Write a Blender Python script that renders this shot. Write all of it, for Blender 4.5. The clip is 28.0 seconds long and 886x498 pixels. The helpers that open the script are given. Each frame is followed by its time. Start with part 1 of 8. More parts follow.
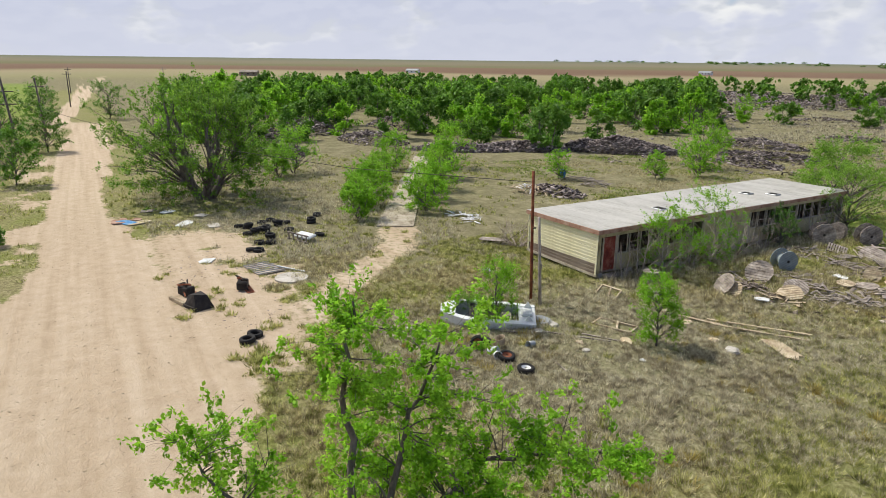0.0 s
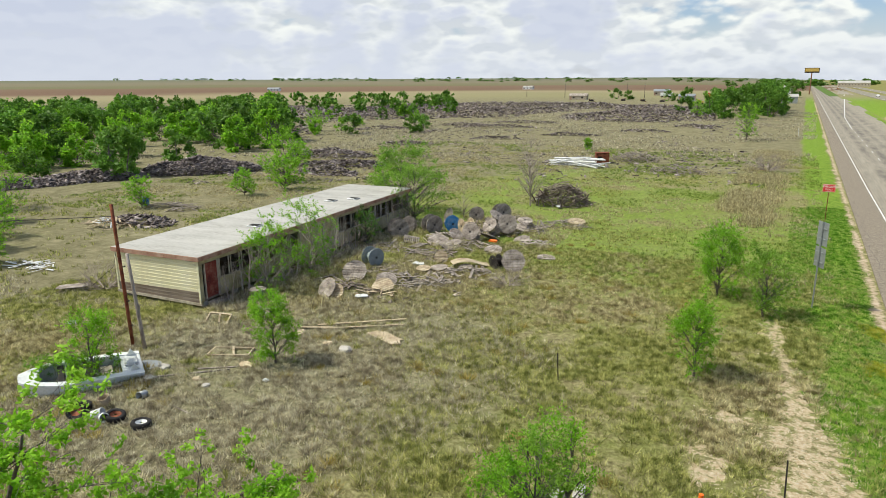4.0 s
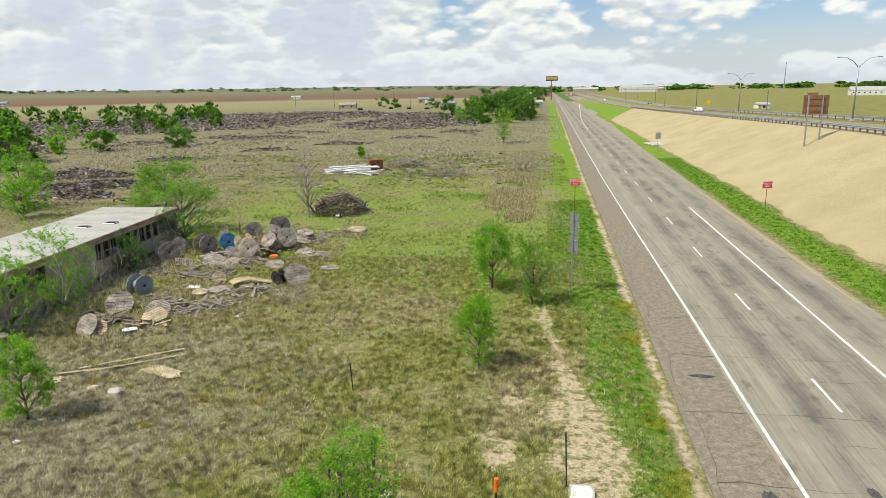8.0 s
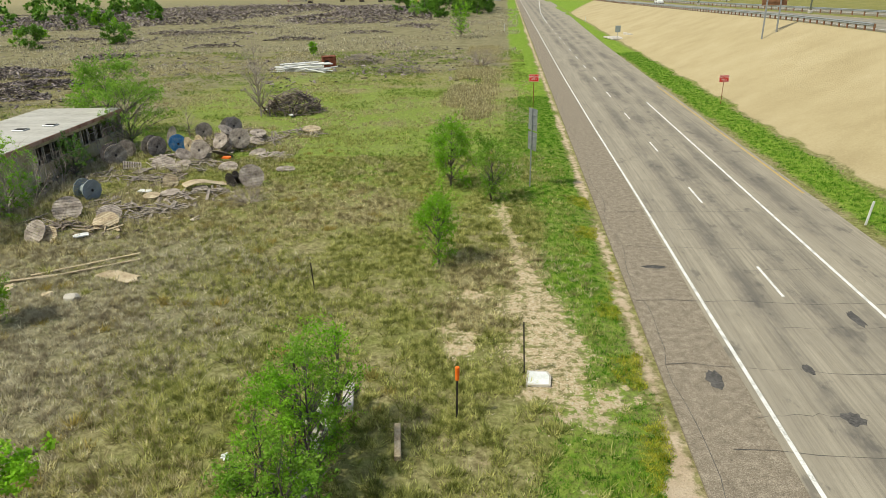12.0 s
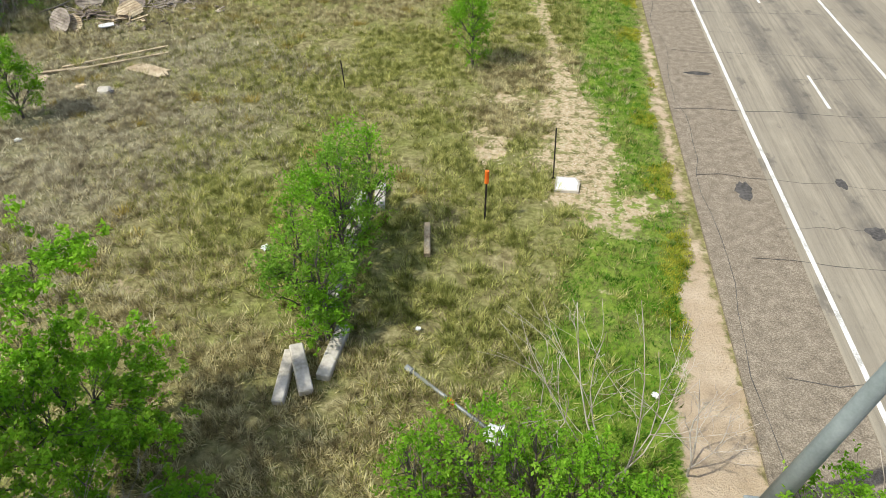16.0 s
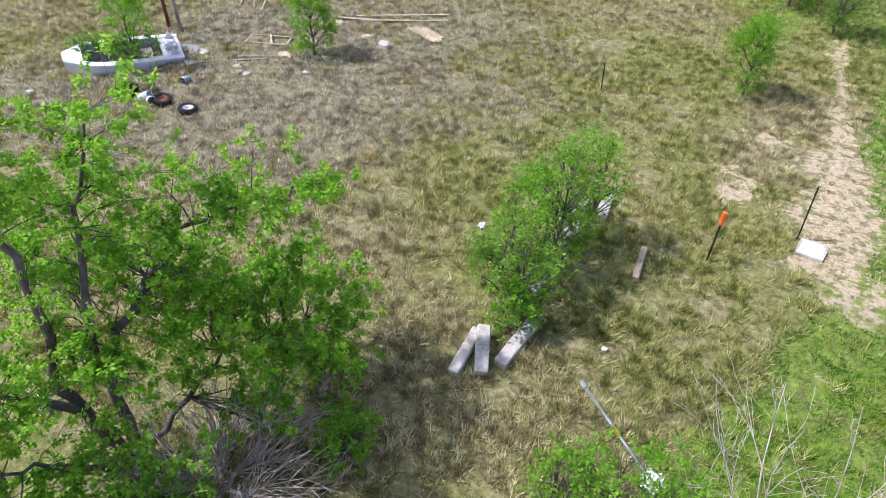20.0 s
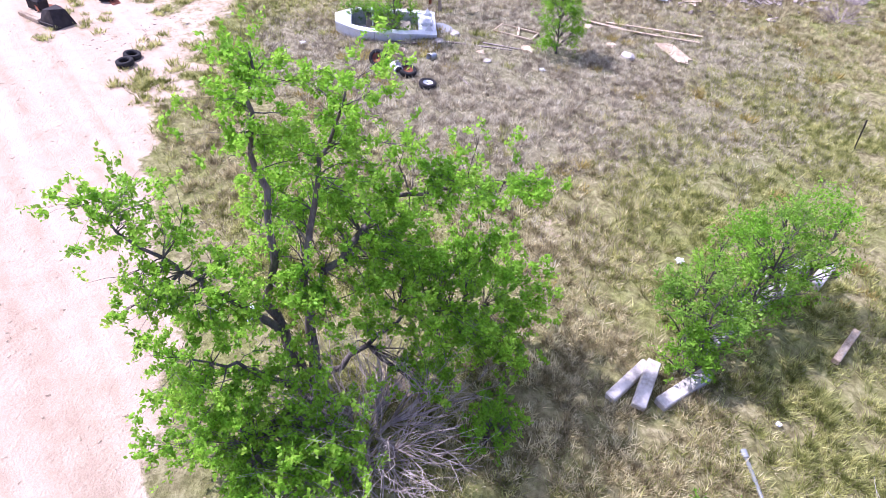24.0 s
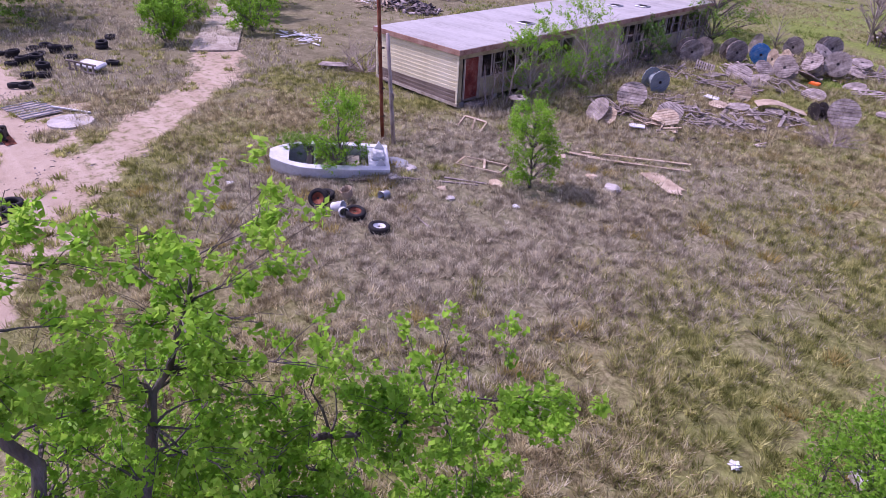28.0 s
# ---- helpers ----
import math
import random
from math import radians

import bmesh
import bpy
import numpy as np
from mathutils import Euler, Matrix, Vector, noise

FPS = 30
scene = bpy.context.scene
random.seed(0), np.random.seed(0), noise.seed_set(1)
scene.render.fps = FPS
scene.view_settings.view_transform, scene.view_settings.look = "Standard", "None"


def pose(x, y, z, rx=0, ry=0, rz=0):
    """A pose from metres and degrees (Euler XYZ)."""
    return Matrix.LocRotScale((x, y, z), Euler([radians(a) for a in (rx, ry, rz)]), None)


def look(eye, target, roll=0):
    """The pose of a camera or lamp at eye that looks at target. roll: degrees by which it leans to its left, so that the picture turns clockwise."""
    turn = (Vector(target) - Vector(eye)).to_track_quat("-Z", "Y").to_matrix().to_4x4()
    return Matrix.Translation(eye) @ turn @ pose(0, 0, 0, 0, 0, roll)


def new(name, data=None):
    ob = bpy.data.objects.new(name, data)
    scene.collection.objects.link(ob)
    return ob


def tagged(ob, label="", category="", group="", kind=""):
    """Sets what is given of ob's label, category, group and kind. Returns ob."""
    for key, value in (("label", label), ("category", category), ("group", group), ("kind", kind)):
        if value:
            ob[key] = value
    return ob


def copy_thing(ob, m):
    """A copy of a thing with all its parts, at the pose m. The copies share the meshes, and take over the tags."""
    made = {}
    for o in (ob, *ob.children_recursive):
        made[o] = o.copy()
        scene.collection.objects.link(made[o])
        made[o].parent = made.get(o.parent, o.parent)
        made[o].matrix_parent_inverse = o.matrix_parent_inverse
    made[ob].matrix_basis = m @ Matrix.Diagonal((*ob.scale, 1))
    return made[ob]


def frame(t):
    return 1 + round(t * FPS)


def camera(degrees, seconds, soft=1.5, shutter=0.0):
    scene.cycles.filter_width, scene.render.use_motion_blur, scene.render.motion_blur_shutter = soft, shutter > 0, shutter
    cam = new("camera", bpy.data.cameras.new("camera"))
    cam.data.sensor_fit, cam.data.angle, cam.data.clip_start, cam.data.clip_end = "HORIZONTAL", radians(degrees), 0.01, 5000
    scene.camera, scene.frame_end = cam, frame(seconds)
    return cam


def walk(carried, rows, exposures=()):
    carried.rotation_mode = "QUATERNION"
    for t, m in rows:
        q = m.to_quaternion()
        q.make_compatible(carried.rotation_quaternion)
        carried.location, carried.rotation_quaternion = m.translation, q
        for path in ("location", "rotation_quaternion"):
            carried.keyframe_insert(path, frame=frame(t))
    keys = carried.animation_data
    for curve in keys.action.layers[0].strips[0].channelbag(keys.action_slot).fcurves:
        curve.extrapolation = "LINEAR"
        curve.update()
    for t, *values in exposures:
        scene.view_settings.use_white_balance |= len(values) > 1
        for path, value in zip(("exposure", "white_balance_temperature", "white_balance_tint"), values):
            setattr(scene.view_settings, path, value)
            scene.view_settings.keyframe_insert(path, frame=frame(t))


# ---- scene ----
import functools

cam = camera(66.9, 28.0, soft=0.7)
PATH = [
    (0, (0.465, -0.158, 12.206), (-1.238, 0.743, 11.669), 0.66),
    (0.5, (0.405, -0.282, 12.207), (-1.217, 0.762, 11.68), 0.8),
    (1, (0.405, -0.234, 12.282), (-1.14, 0.924, 11.76), 0.87),
    (1.5, (0.311, -0.161, 12.287), (-1.159, 1.092, 11.772), 0.54),
    (2, (0.14, -0.164, 12.251), (-1.246, 1.185, 11.742), 0.49),
    (2.5, (0.056, -0.07, 12.243), (-1.221, 1.385, 11.74), 0.27),
    (3, (0.067, 0.039, 12.259), (-1.083, 1.598, 11.762), 0.03),
    (3.5, (0.102, 0.087, 12.283), (-0.925, 1.731, 11.792), -0.14),
    (4, (0.13, 0.088, 12.309), (-0.776, 1.803, 11.822), -0.33),
    (4.5, (0.129, 0.037, 12.354), (-0.662, 1.809, 11.869), -0.44),
    (6.5, (0.08, 0.231, 12.34), (-0.34, 2.127, 11.863), -0.9),
    (7, (0.08, 0.24, 12.328), (-0.299, 2.145, 11.854), -0.9),
    (7.5, (0.066, 0.27, 12.321), (-0.274, 2.184, 11.85), -0.94),
    (8, (0.066, 0.311, 12.316), (-0.235, 2.232, 11.848), -0.94),
    (8.5, (0.053, 0.326, 12.3), (-0.214, 2.252, 11.833), -0.97),
    (9, (0.054, 0.337, 12.304), (-0.19, 2.266, 11.838), -0.96),
    (9.5, (0.058, 0.347, 12.305), (-0.168, 2.279, 11.839), -1.03),
    (10, (0.051, 0.351, 12.301), (-0.161, 2.285, 11.837), -1.04),
    (10.5, (0.055, 0.357, 12.303), (-0.146, 2.292, 11.839), -1.04),
    (11, (0.062, 0.361, 12.284), (-0.131, 2.297, 11.821), -1.02),
    (11.5, (0.067, 0.342, 12.181), (-0.119, 2.258, 11.637), -1.02),
    (12, (0.074, 0.349, 12.145), (-0.101, 2.195, 11.395), -1.0),
    (12.5, (0.17, 0.372, 12.147), (0.011, 2.116, 11.181), -1.3),
    (13, (0.219, 0.305, 12.138), (0.08, 1.925, 10.973), -1.6),
    (13.5, (0.217, 0.357, 12.157), (0.087, 1.913, 10.906), -1.79),
    (15.5, (0.107, 0.282, 12.144), (-0.07, 1.834, 10.895), -1.24),
    (16, (0.074, 0.249, 12.19), (-0.163, 1.793, 10.941), -1.02),
    (16.5, (0.018, 0.276, 12.285), (-0.316, 1.799, 11.032), -0.36),
    (17, (-0.065, 0.259, 12.286), (-0.487, 1.759, 11.033), 0.26),
    (17.5, (-0.04, 0.291, 12.247), (-0.543, 1.766, 10.993), 0.34),
    (18, (-0.083, 0.248, 12.251), (-0.654, 1.697, 10.996), 0.83),
    (18.5, (-0.127, 0.177, 12.28), (-0.764, 1.597, 11.024), 1.26),
    (19, (-0.142, 0.148, 12.315), (-0.834, 1.539, 11.055), 1.64),
    (19.5, (-0.137, 0.15, 12.391), (-0.879, 1.51, 11.126), 1.79),
    (20, (-0.123, 0.163, 12.485), (-0.91, 1.487, 11.209), 1.9),
    (20.5, (-0.096, 0.143, 12.562), (-0.933, 1.432, 11.282), 2.01),
    (21, (-0.086, 0.1, 12.563), (-0.998, 1.339, 11.284), 2.09),
    (21.5, (-0.104, 0.011, 12.622), (-1.083, 1.193, 11.339), 2.52),
    (22, (-0.076, -0.055, 12.749), (-1.108, 1.072, 11.459), 2.57),
    (22.5, (-0.048, -0.09, 12.817), (-1.124, 0.988, 11.521), 2.78),
    (24.5, (-0.056, -0.1, 12.922), (-1.248, 0.83, 11.612), 3.42),
    (25, (-0.027, -0.057, 12.926), (-1.216, 0.876, 11.616), 3.34),
    (25.5, (-0.066, 0.055, 12.896), (-1.279, 1.027, 11.637), 3.17),
    (26, (-0.004, 0.214, 12.951), (-1.37, 1.326, 12.003), 2.77),
    (26.5, (-0.441, 0.659, 12.713), (-1.79, 1.805, 11.781), 2.58),
    (27, (-1.833, 1.501, 11.84), (-3.167, 2.662, 10.905), 2.94),
    (27.5, (-2.797, 2.35, 11.322), (-4.12, 3.506, 10.366), 2.9),
    (28, (-4.012, 3.266, 10.648), (-5.315, 4.417, 9.657), 2.93),
]
EXPO = [(0.0, -0.05, 6600, 8), (4.0, 0.05, 6650, 3), (8.0, 0.05, 6750, 2), (11.0, 0.05, 6850, 2), (13.0, -0.2, 7100, 0), (14.0, -0.15, 7000, 2), (16.0, 0.15, 6600, 5), (18.0, 0.45, 6100, 10), (20.0, 0.35, 5750, 20), (22.0, 0.45, 5500, 30), (24.5, 0.88, 5400, 42), (25.5, 0.72, 5350, 48), (26.5, 0.25, 5400, 52), (28.0, -0.05, 5550, 58)]
walk(cam, [(t, look(eye, target, roll)) for t, eye, target, roll in PATH], EXPO)

# ---- light ----
SUN_EL, SUN_AZ = radians(54), radians(240)          # azimuth clockwise from +y


def sky_world():
    w = bpy.data.worlds.new("sky")
    scene.world = w
    w.use_nodes = True
    nt = w.node_tree
    nt.nodes.clear()
    N = nt.nodes.new
    L = nt.links.new
    out, bg = N("ShaderNodeOutputWorld"), N("ShaderNodeBackground")
    sky = N("ShaderNodeTexSky")
    sky.sky_type, sky.sun_disc = "NISHITA", False
    sky.sun_elevation, sky.sun_rotation = SUN_EL, SUN_AZ
    sky.air_density, sky.dust_density = 1.2, 0.6
    tc, sep = N("ShaderNodeTexCoord"), N("ShaderNodeSeparateXYZ")
    L(tc.outputs["Generated"], sep.inputs[0])

    def math_node(op, a, b=None, c=None):
        m = N("ShaderNodeMath")
        m.operation = op
        for i, v in enumerate((a, b, c)):
            if v is None:
                continue
            if isinstance(v, (int, float)):
                m.inputs[i].default_value = v
            else:
                L(v, m.inputs[i])
        return m.outputs[0]

    # clouds: heaped puffs, lit from above, with blue gaps in the east and a closed grey deck in the west
    zz = math_node("MAXIMUM", sep.outputs[2], 0.0)

    def cloud_noise(lift):
        comb = N("ShaderNodeCombineXYZ")
        L(sep.outputs[0], comb.inputs[0]), L(sep.outputs[1], comb.inputs[1])
        L(math_node("MULTIPLY_ADD", zz, 2.1, lift), comb.inputs[2])
        n = N("ShaderNodeTexNoise")
        n.inputs["Scale"].default_value, n.inputs["Detail"].default_value = 5.8, 8
        n.inputs["Roughness"].default_value = 0.5
        L(comb.outputs[0], n.inputs["Vector"])
        # rounded heads
        v = N("ShaderNodeTexVoronoi")
        v.feature = "SMOOTH_F1"
        v.inputs["Scale"].default_value, v.inputs["Smoothness"].default_value = 17.0, 0.45
        v.inputs["Detail"].default_value, v.inputs["Roughness"].default_value = 2.5, 0.5
        L(comb.outputs[0], v.inputs["Vector"])
        return math_node("MULTIPLY_ADD", v.outputs["Distance"], -0.30, math_node("ADD", n.outputs[0], 0.16)), comb

    n1, comb = cloud_noise(0.0)
    n1b, _ = cloud_noise(0.022)
    n2 = N("ShaderNodeTexNoise")
    n2.inputs["Scale"].default_value, n2.inputs["Detail"].default_value = 1.6, 2
    L(comb.outputs[0], n2.inputs["Vector"])
    west = math_node("MULTIPLY", sep.outputs[0], -0.30)
    dens = math_node("ADD", math_node("ADD", n1, math_node("MULTIPLY", n2.outputs[0], 0.45)), west)
    cover = N("ShaderNodeMapRange")
    cover.interpolation_type = "SMOOTHSTEP"
    cover.inputs[1].default_value, cover.inputs[2].default_value = 0.49, 0.63
    L(dens, cover.inputs[0])
    # tops catch the sun, undersides and thick parts are greyer
    lit = N("ShaderNodeMapRange")
    lit.inputs[1].default_value, lit.inputs[2].default_value = -0.07, 0.06
    L(math_node("SUBTRACT", n1, n1b), lit.inputs[0])
    thick = N("ShaderNodeMapRange")
    thick.interpolation_type = "SMOOTHSTEP"
    thick.inputs[1].default_value, thick.inputs[2].default_value = 0.66, 0.88
    L(dens, thick.inputs[0])
    ccol = N("ShaderNodeMixRGB")
    ccol.inputs[1].default_value, ccol.inputs[2].default_value = (8.2, 8.5, 9.4, 1), (12.0, 12.0, 12.0, 1)
    L(lit.outputs[0], ccol.inputs[0])
    deck = N("ShaderNodeMixRGB")
    L(math_node("MULTIPLY", thick.outputs[0], 0.85), deck.inputs[0])
    L(ccol.outputs[0], deck.inputs[1])
    deck.inputs[2].default_value = (7.3, 7.7, 9.9, 1)
    mix = N("ShaderNodeMixRGB")
    L(math_node("MULTIPLY", cover.outputs[0], 0.95), mix.inputs[0])
    clear = N("ShaderNodeMixRGB")
    clear.blend_type = "MULTIPLY"
    clear.inputs[0].default_value, clear.inputs[2].default_value = 1.0, (1.05, 1.15, 1.6, 1)
    L(sky.outputs[0], clear.inputs[1])
    L(clear.outputs[0], mix.inputs[1]), L(deck.outputs[0], mix.inputs[2])
    # haze towards the horizon
    hz = N("ShaderNodeMapRange")
    hz.inputs[1].default_value, hz.inputs[2].default_value = 0.085, 0.0
    L(sep.outputs[2], hz.inputs[0])
    hmix = N("ShaderNodeMixRGB")
    L(math_node("MULTIPLY", hz.outputs[0], 0.75), hmix.inputs[0])
    L(mix.outputs[0], hmix.inputs[1])
    hmix.inputs[2].default_value = (8.5, 8.9, 10.6, 1)
    L(hmix.outputs[0], bg.inputs[0])
    bg.inputs[1].default_value = 0.080
    L(bg.outputs[0], out.inputs[0])


sky_world()
sun = new("sun", bpy.data.lights.new("sun", "SUN"))
sun.data.energy, sun.data.angle, sun.data.color = 4.05, radians(1.5), (1.0, 0.95, 0.87)
sun.matrix_world = look((math.sin(SUN_AZ) * math.cos(SUN_EL) * 100, math.cos(SUN_AZ) * math.cos(SUN_EL) * 100, math.sin(SUN_EL) * 100), (0, 0, 0))


# ---- mesh helpers ----
class Geo:
    """Collects vertices and faces for one mesh."""

    def __init__(self):
        self.v, self.f = [], []

    def add(self, vs, fs):
        n = len(self.v)
        self.v += [tuple(p) for p in vs]
        self.f += [tuple(i + n for i in f) for f in fs]
        return self

    def box(self, cx, cy, cz, sx, sy, sz, m=None, c=0.0):
        """A box by centre and size; c: width of the chamfer on its edges; m: a pose laid on it."""
        hx, hy, hz = sx / 2, sy / 2, sz / 2
        if c <= 0:
            vs = [Vector((cx + a * hx, cy + b * hy, cz + d * hz)) for a in (-1, 1) for b in (-1, 1) for d in (-1, 1)]
            fs = [(0, 1, 3, 2), (4, 6, 7, 5), (0, 4, 5, 1), (2, 3, 7, 6), (0, 2, 6, 4), (1, 5, 7, 3)]
        else:
            c = min(c, hx * 0.9, hy * 0.9, hz * 0.9)
            vs, ix = [], {}
            for a in (-1, 1):
                for b in (-1, 1):
                    for d in (-1, 1):
                        for k in range(3):
                            q = [hx, hy, hz]
                            for j in range(3):
                                if j != k:
                                    q[j] -= c
                            ix[a, b, d, k] = len(vs)
                            vs.append(Vector((cx + a * q[0], cy + b * q[1], cz + d * q[2])))
            fs = []
            for k in range(3):
                o = [j for j in range(3) if j != k]
                for s in (-1, 1):
                    loop = []
                    for p, q in ((-1, -1), (1, -1), (1, 1), (-1, 1)):
                        key = [0, 0, 0]
                        key[k], key[o[0]], key[o[1]] = s, p, q
                        loop.append(ix[(*key, k)])
                    flip = (s > 0) == (k == 1)
                    fs.append(tuple(loop[::-1]) if flip else tuple(loop))
            for k in range(3):
                o = [j for j in range(3) if j != k]
                for p in (-1, 1):
                    for q in (-1, 1):
                        e = []
                        for s in (-1, 1):
                            key = [0, 0, 0]
                            key[k], key[o[0]], key[o[1]] = s, p, q
                            e.append([ix[(*key, o[0])], ix[(*key, o[1])]])
                        quad = (e[0][0], e[1][0], e[1][1], e[0][1])
                        flip = (p * q > 0) == (k != 1)
                        fs.append(quad if flip else quad[::-1])
            for a in (-1, 1):
                for b in (-1, 1):
                    for d in (-1, 1):
                        t = (ix[a, b, d, 0], ix[a, b, d, 1], ix[a, b, d, 2])
                        fs.append(t if a * b * d > 0 else t[::-1])
        if m is not None:
            vs = [m @ p for p in vs]
        return self.add(vs, fs)

    def tube(self, pts, rs, n=6, cap=True):
        """A tapering tube along points."""
        pts = [Vector(p) for p in pts]
        if not hasattr(rs, "__len__"):
            rs = [rs] * len(pts)
        vs, fs = [], []
        up = Vector((0.31, 0.17, 0.93)).normalized()
        for i, p in enumerate(pts):
            d = (pts[min(i + 1, len(pts) - 1)] - pts[max(i - 1, 0)])
            d = d.normalized() if d.length > 1e-9 else Vector((0, 0, 1))
            a = d.cross(up)
            if a.length < 0.05:
                a = d.cross(Vector((1, 0, 0)))
            a.normalize()
            b = d.cross(a)
            for k in range(n):
                w = 2 * math.pi * k / n
                vs.append(p + (a * math.cos(w) + b * math.sin(w)) * rs[i])
        for i in range(len(pts) - 1):
            for k in range(n):
                k2 = (k + 1) % n
                fs.append((i * n + k, (i + 1) * n + k, (i + 1) * n + k2, i * n + k2))
        if cap:
            fs.append(tuple(range(n)))
            fs.append(tuple((len(pts) - 1) * n + k for k in reversed(range(n))))
        return self.add(vs, fs)

    def ring(self, R, r, n=20, k=8, m=None, flat=1.0):
        """A torus about z."""
        vs, fs = [], []
        for i in range(n):
            a = 2 * math.pi * i / n
            for j in range(k):
                b = 2 * math.pi * j / k
                p = Vector(((R + r * math.cos(b)) * math.cos(a), (R + r * math.cos(b)) * math.sin(a), r * flat * math.sin(b)))
                vs.append(m @ p if m is not None else p)
        for i in range(n):
            for j in range(k):
                fs.append((i * k + j, ((i + 1) % n) * k + j, ((i + 1) % n) * k + (j + 1) % k, i * k + (j + 1) % k))
        return self.add(vs, fs)

    def prism(self, outline, z0, z1, m=None):
        """An outline (x, y), counter-clockwise, raised from z0 to z1."""
        n = len(outline)
        vs = [Vector((x, y, z)) for z in (z0, z1) for x, y in outline]
        if m is not None:
            vs = [m @ p for p in vs]
        fs = [tuple(range(n))[::-1], tuple(range(n, 2 * n))] + [(i, (i + 1) % n, n + (i + 1) % n, n + i) for i in range(n)]
        return self.add(vs, fs)

    def mesh(self, name, mat, smooth=False):
        me = bpy.data.meshes.new(name)
        me.from_pydata(self.v, [], self.f)
        me.validate()
        if smooth:
            me.polygons.foreach_set("use_smooth", [True] * len(me.polygons))
        me.materials.append(mat)
        return me


def thing(name, label, category, m=None, group="", kind=""):
    ob = new(name)
    ob.empty_display_size = 0.2
    if m is not None:
        ob.matrix_world = m
    return tagged(ob, label, category, group, kind)


def part(name, geo, mat, parent, label="", smooth=False, m=None):
    """One mesh object under a thing or a part; geo may be a mesh that is shared."""
    me = geo if isinstance(geo, bpy.types.Mesh) else geo.mesh(name, mat, smooth)
    ob = new(name, me)
    ob.parent = parent
    if m is not None:
        ob.matrix_basis = m
    return tagged(ob, label)


def solo(name, geo, mat, label, category, m=None, group="", kind="", smooth=False):
    me = geo if isinstance(geo, bpy.types.Mesh) else geo.mesh(name, mat, smooth)
    ob = new(name, me)
    if m is not None:
        ob.matrix_world = m
    return tagged(ob, label, category, group, kind)


# ---- materials ----
def material(name, cols, scale=3.0, rough=0.85, bump=0.3, bscale=None, island=0.0, objrand=0.0, metal=0.0, spread=(0.3, 0.7), stretch=(1, 1, 1), fine=0.35, trans=0.0, coord="Object", bdist=0.01):
    """A surface with two or three colours mixed by noise at two scales, with relief; island and objrand vary the brightness by piece."""
    mt = bpy.data.materials.new(name)
    mt.use_nodes = True
    nt = mt.node_tree
    N, L = nt.nodes.new, nt.links.new
    bs = nt.nodes["Principled BSDF"]
    tc, mp = N("ShaderNodeTexCoord"), N("ShaderNodeMapping")
    L(tc.outputs[coord], mp.inputs[0])
    mp.inputs["Scale"].default_value = stretch
    n1, n2 = N("ShaderNodeTexNoise"), N("ShaderNodeTexNoise")
    n1.inputs["Scale"].default_value, n1.inputs["Detail"].default_value = scale, 4
    n2.inputs["Scale"].default_value, n2.inputs["Detail"].default_value = scale * 9, 5
    L(mp.outputs[0], n1.inputs["Vector"]), L(mp.outputs[0], n2.inputs["Vector"])
    add = N("ShaderNodeMath")
    add.operation = "MULTIPLY_ADD"
    L(n2.outputs[0], add.inputs[0])
    add.inputs[1].default_value = fine
    sub = N("ShaderNodeMath")
    sub.operation = "SUBTRACT"
    L(n1.outputs[0], sub.inputs[0])
    sub.inputs[1].default_value = fine * 0.5
    L(sub.outputs[0], add.inputs[2])
    ramp = N("ShaderNodeValToRGB")
    e = ramp.color_ramp.elements
    e[0].position, e[1].position = spread
    e[0].color, e[1].color = (*cols[0], 1), (*cols[-1], 1)
    if len(cols) == 3:
        mid = e.new((spread[0] + spread[1]) / 2)
        mid.color = (*cols[1], 1)
    L(add.outputs[0], ramp.inputs[0])
    col = ramp.outputs[0]
    for on, node, sock in ((island, "ShaderNodeNewGeometry", "Random Per Island"), (objrand, "ShaderNodeObjectInfo", "Random")):
        if on:
            src, mr, mul = N(node), N("ShaderNodeMapRange"), N("ShaderNodeVectorMath")
            L(src.outputs[sock], mr.inputs[0])
            mr.inputs[3].default_value, mr.inputs[4].default_value = 1 - on, 1 + on
            mul.operation = "SCALE"
            L(col, mul.inputs[0]), L(mr.outputs[0], mul.inputs["Scale"])
            col = mul.outputs[0]
    L(col, bs.inputs["Base Color"])
    bs.inputs["Roughness"].default_value, bs.inputs["Metallic"].default_value = rough, metal
    bs.inputs["Specular IOR Level"].default_value = 0.25 if metal < 0.5 else 0.5
    if bump:
        bp, bn = N("ShaderNodeBump"), n2
        if bscale:
            bn = N("ShaderNodeTexNoise")
            bn.inputs["Scale"].default_value, bn.inputs["Detail"].default_value = bscale, 4
            L(mp.outputs[0], bn.inputs["Vector"])
        bp.inputs["Strength"].default_value, bp.inputs["Distance"].default_value = bump, bdist
        L(bn.outputs[0], bp.inputs["Height"]), L(bp.outputs[0], bs.inputs["Normal"])
    if trans:
        tr, ms = N("ShaderNodeBsdfTranslucent"), N("ShaderNodeMixShader")
        L(col, tr.inputs[0])
        ms.inputs[0].default_value = trans
        L(bs.outputs[0], ms.inputs[1]), L(tr.outputs[0], ms.inputs[2])
        L(ms.outputs[0], nt.nodes["Material Output"].inputs[0])
    return mt


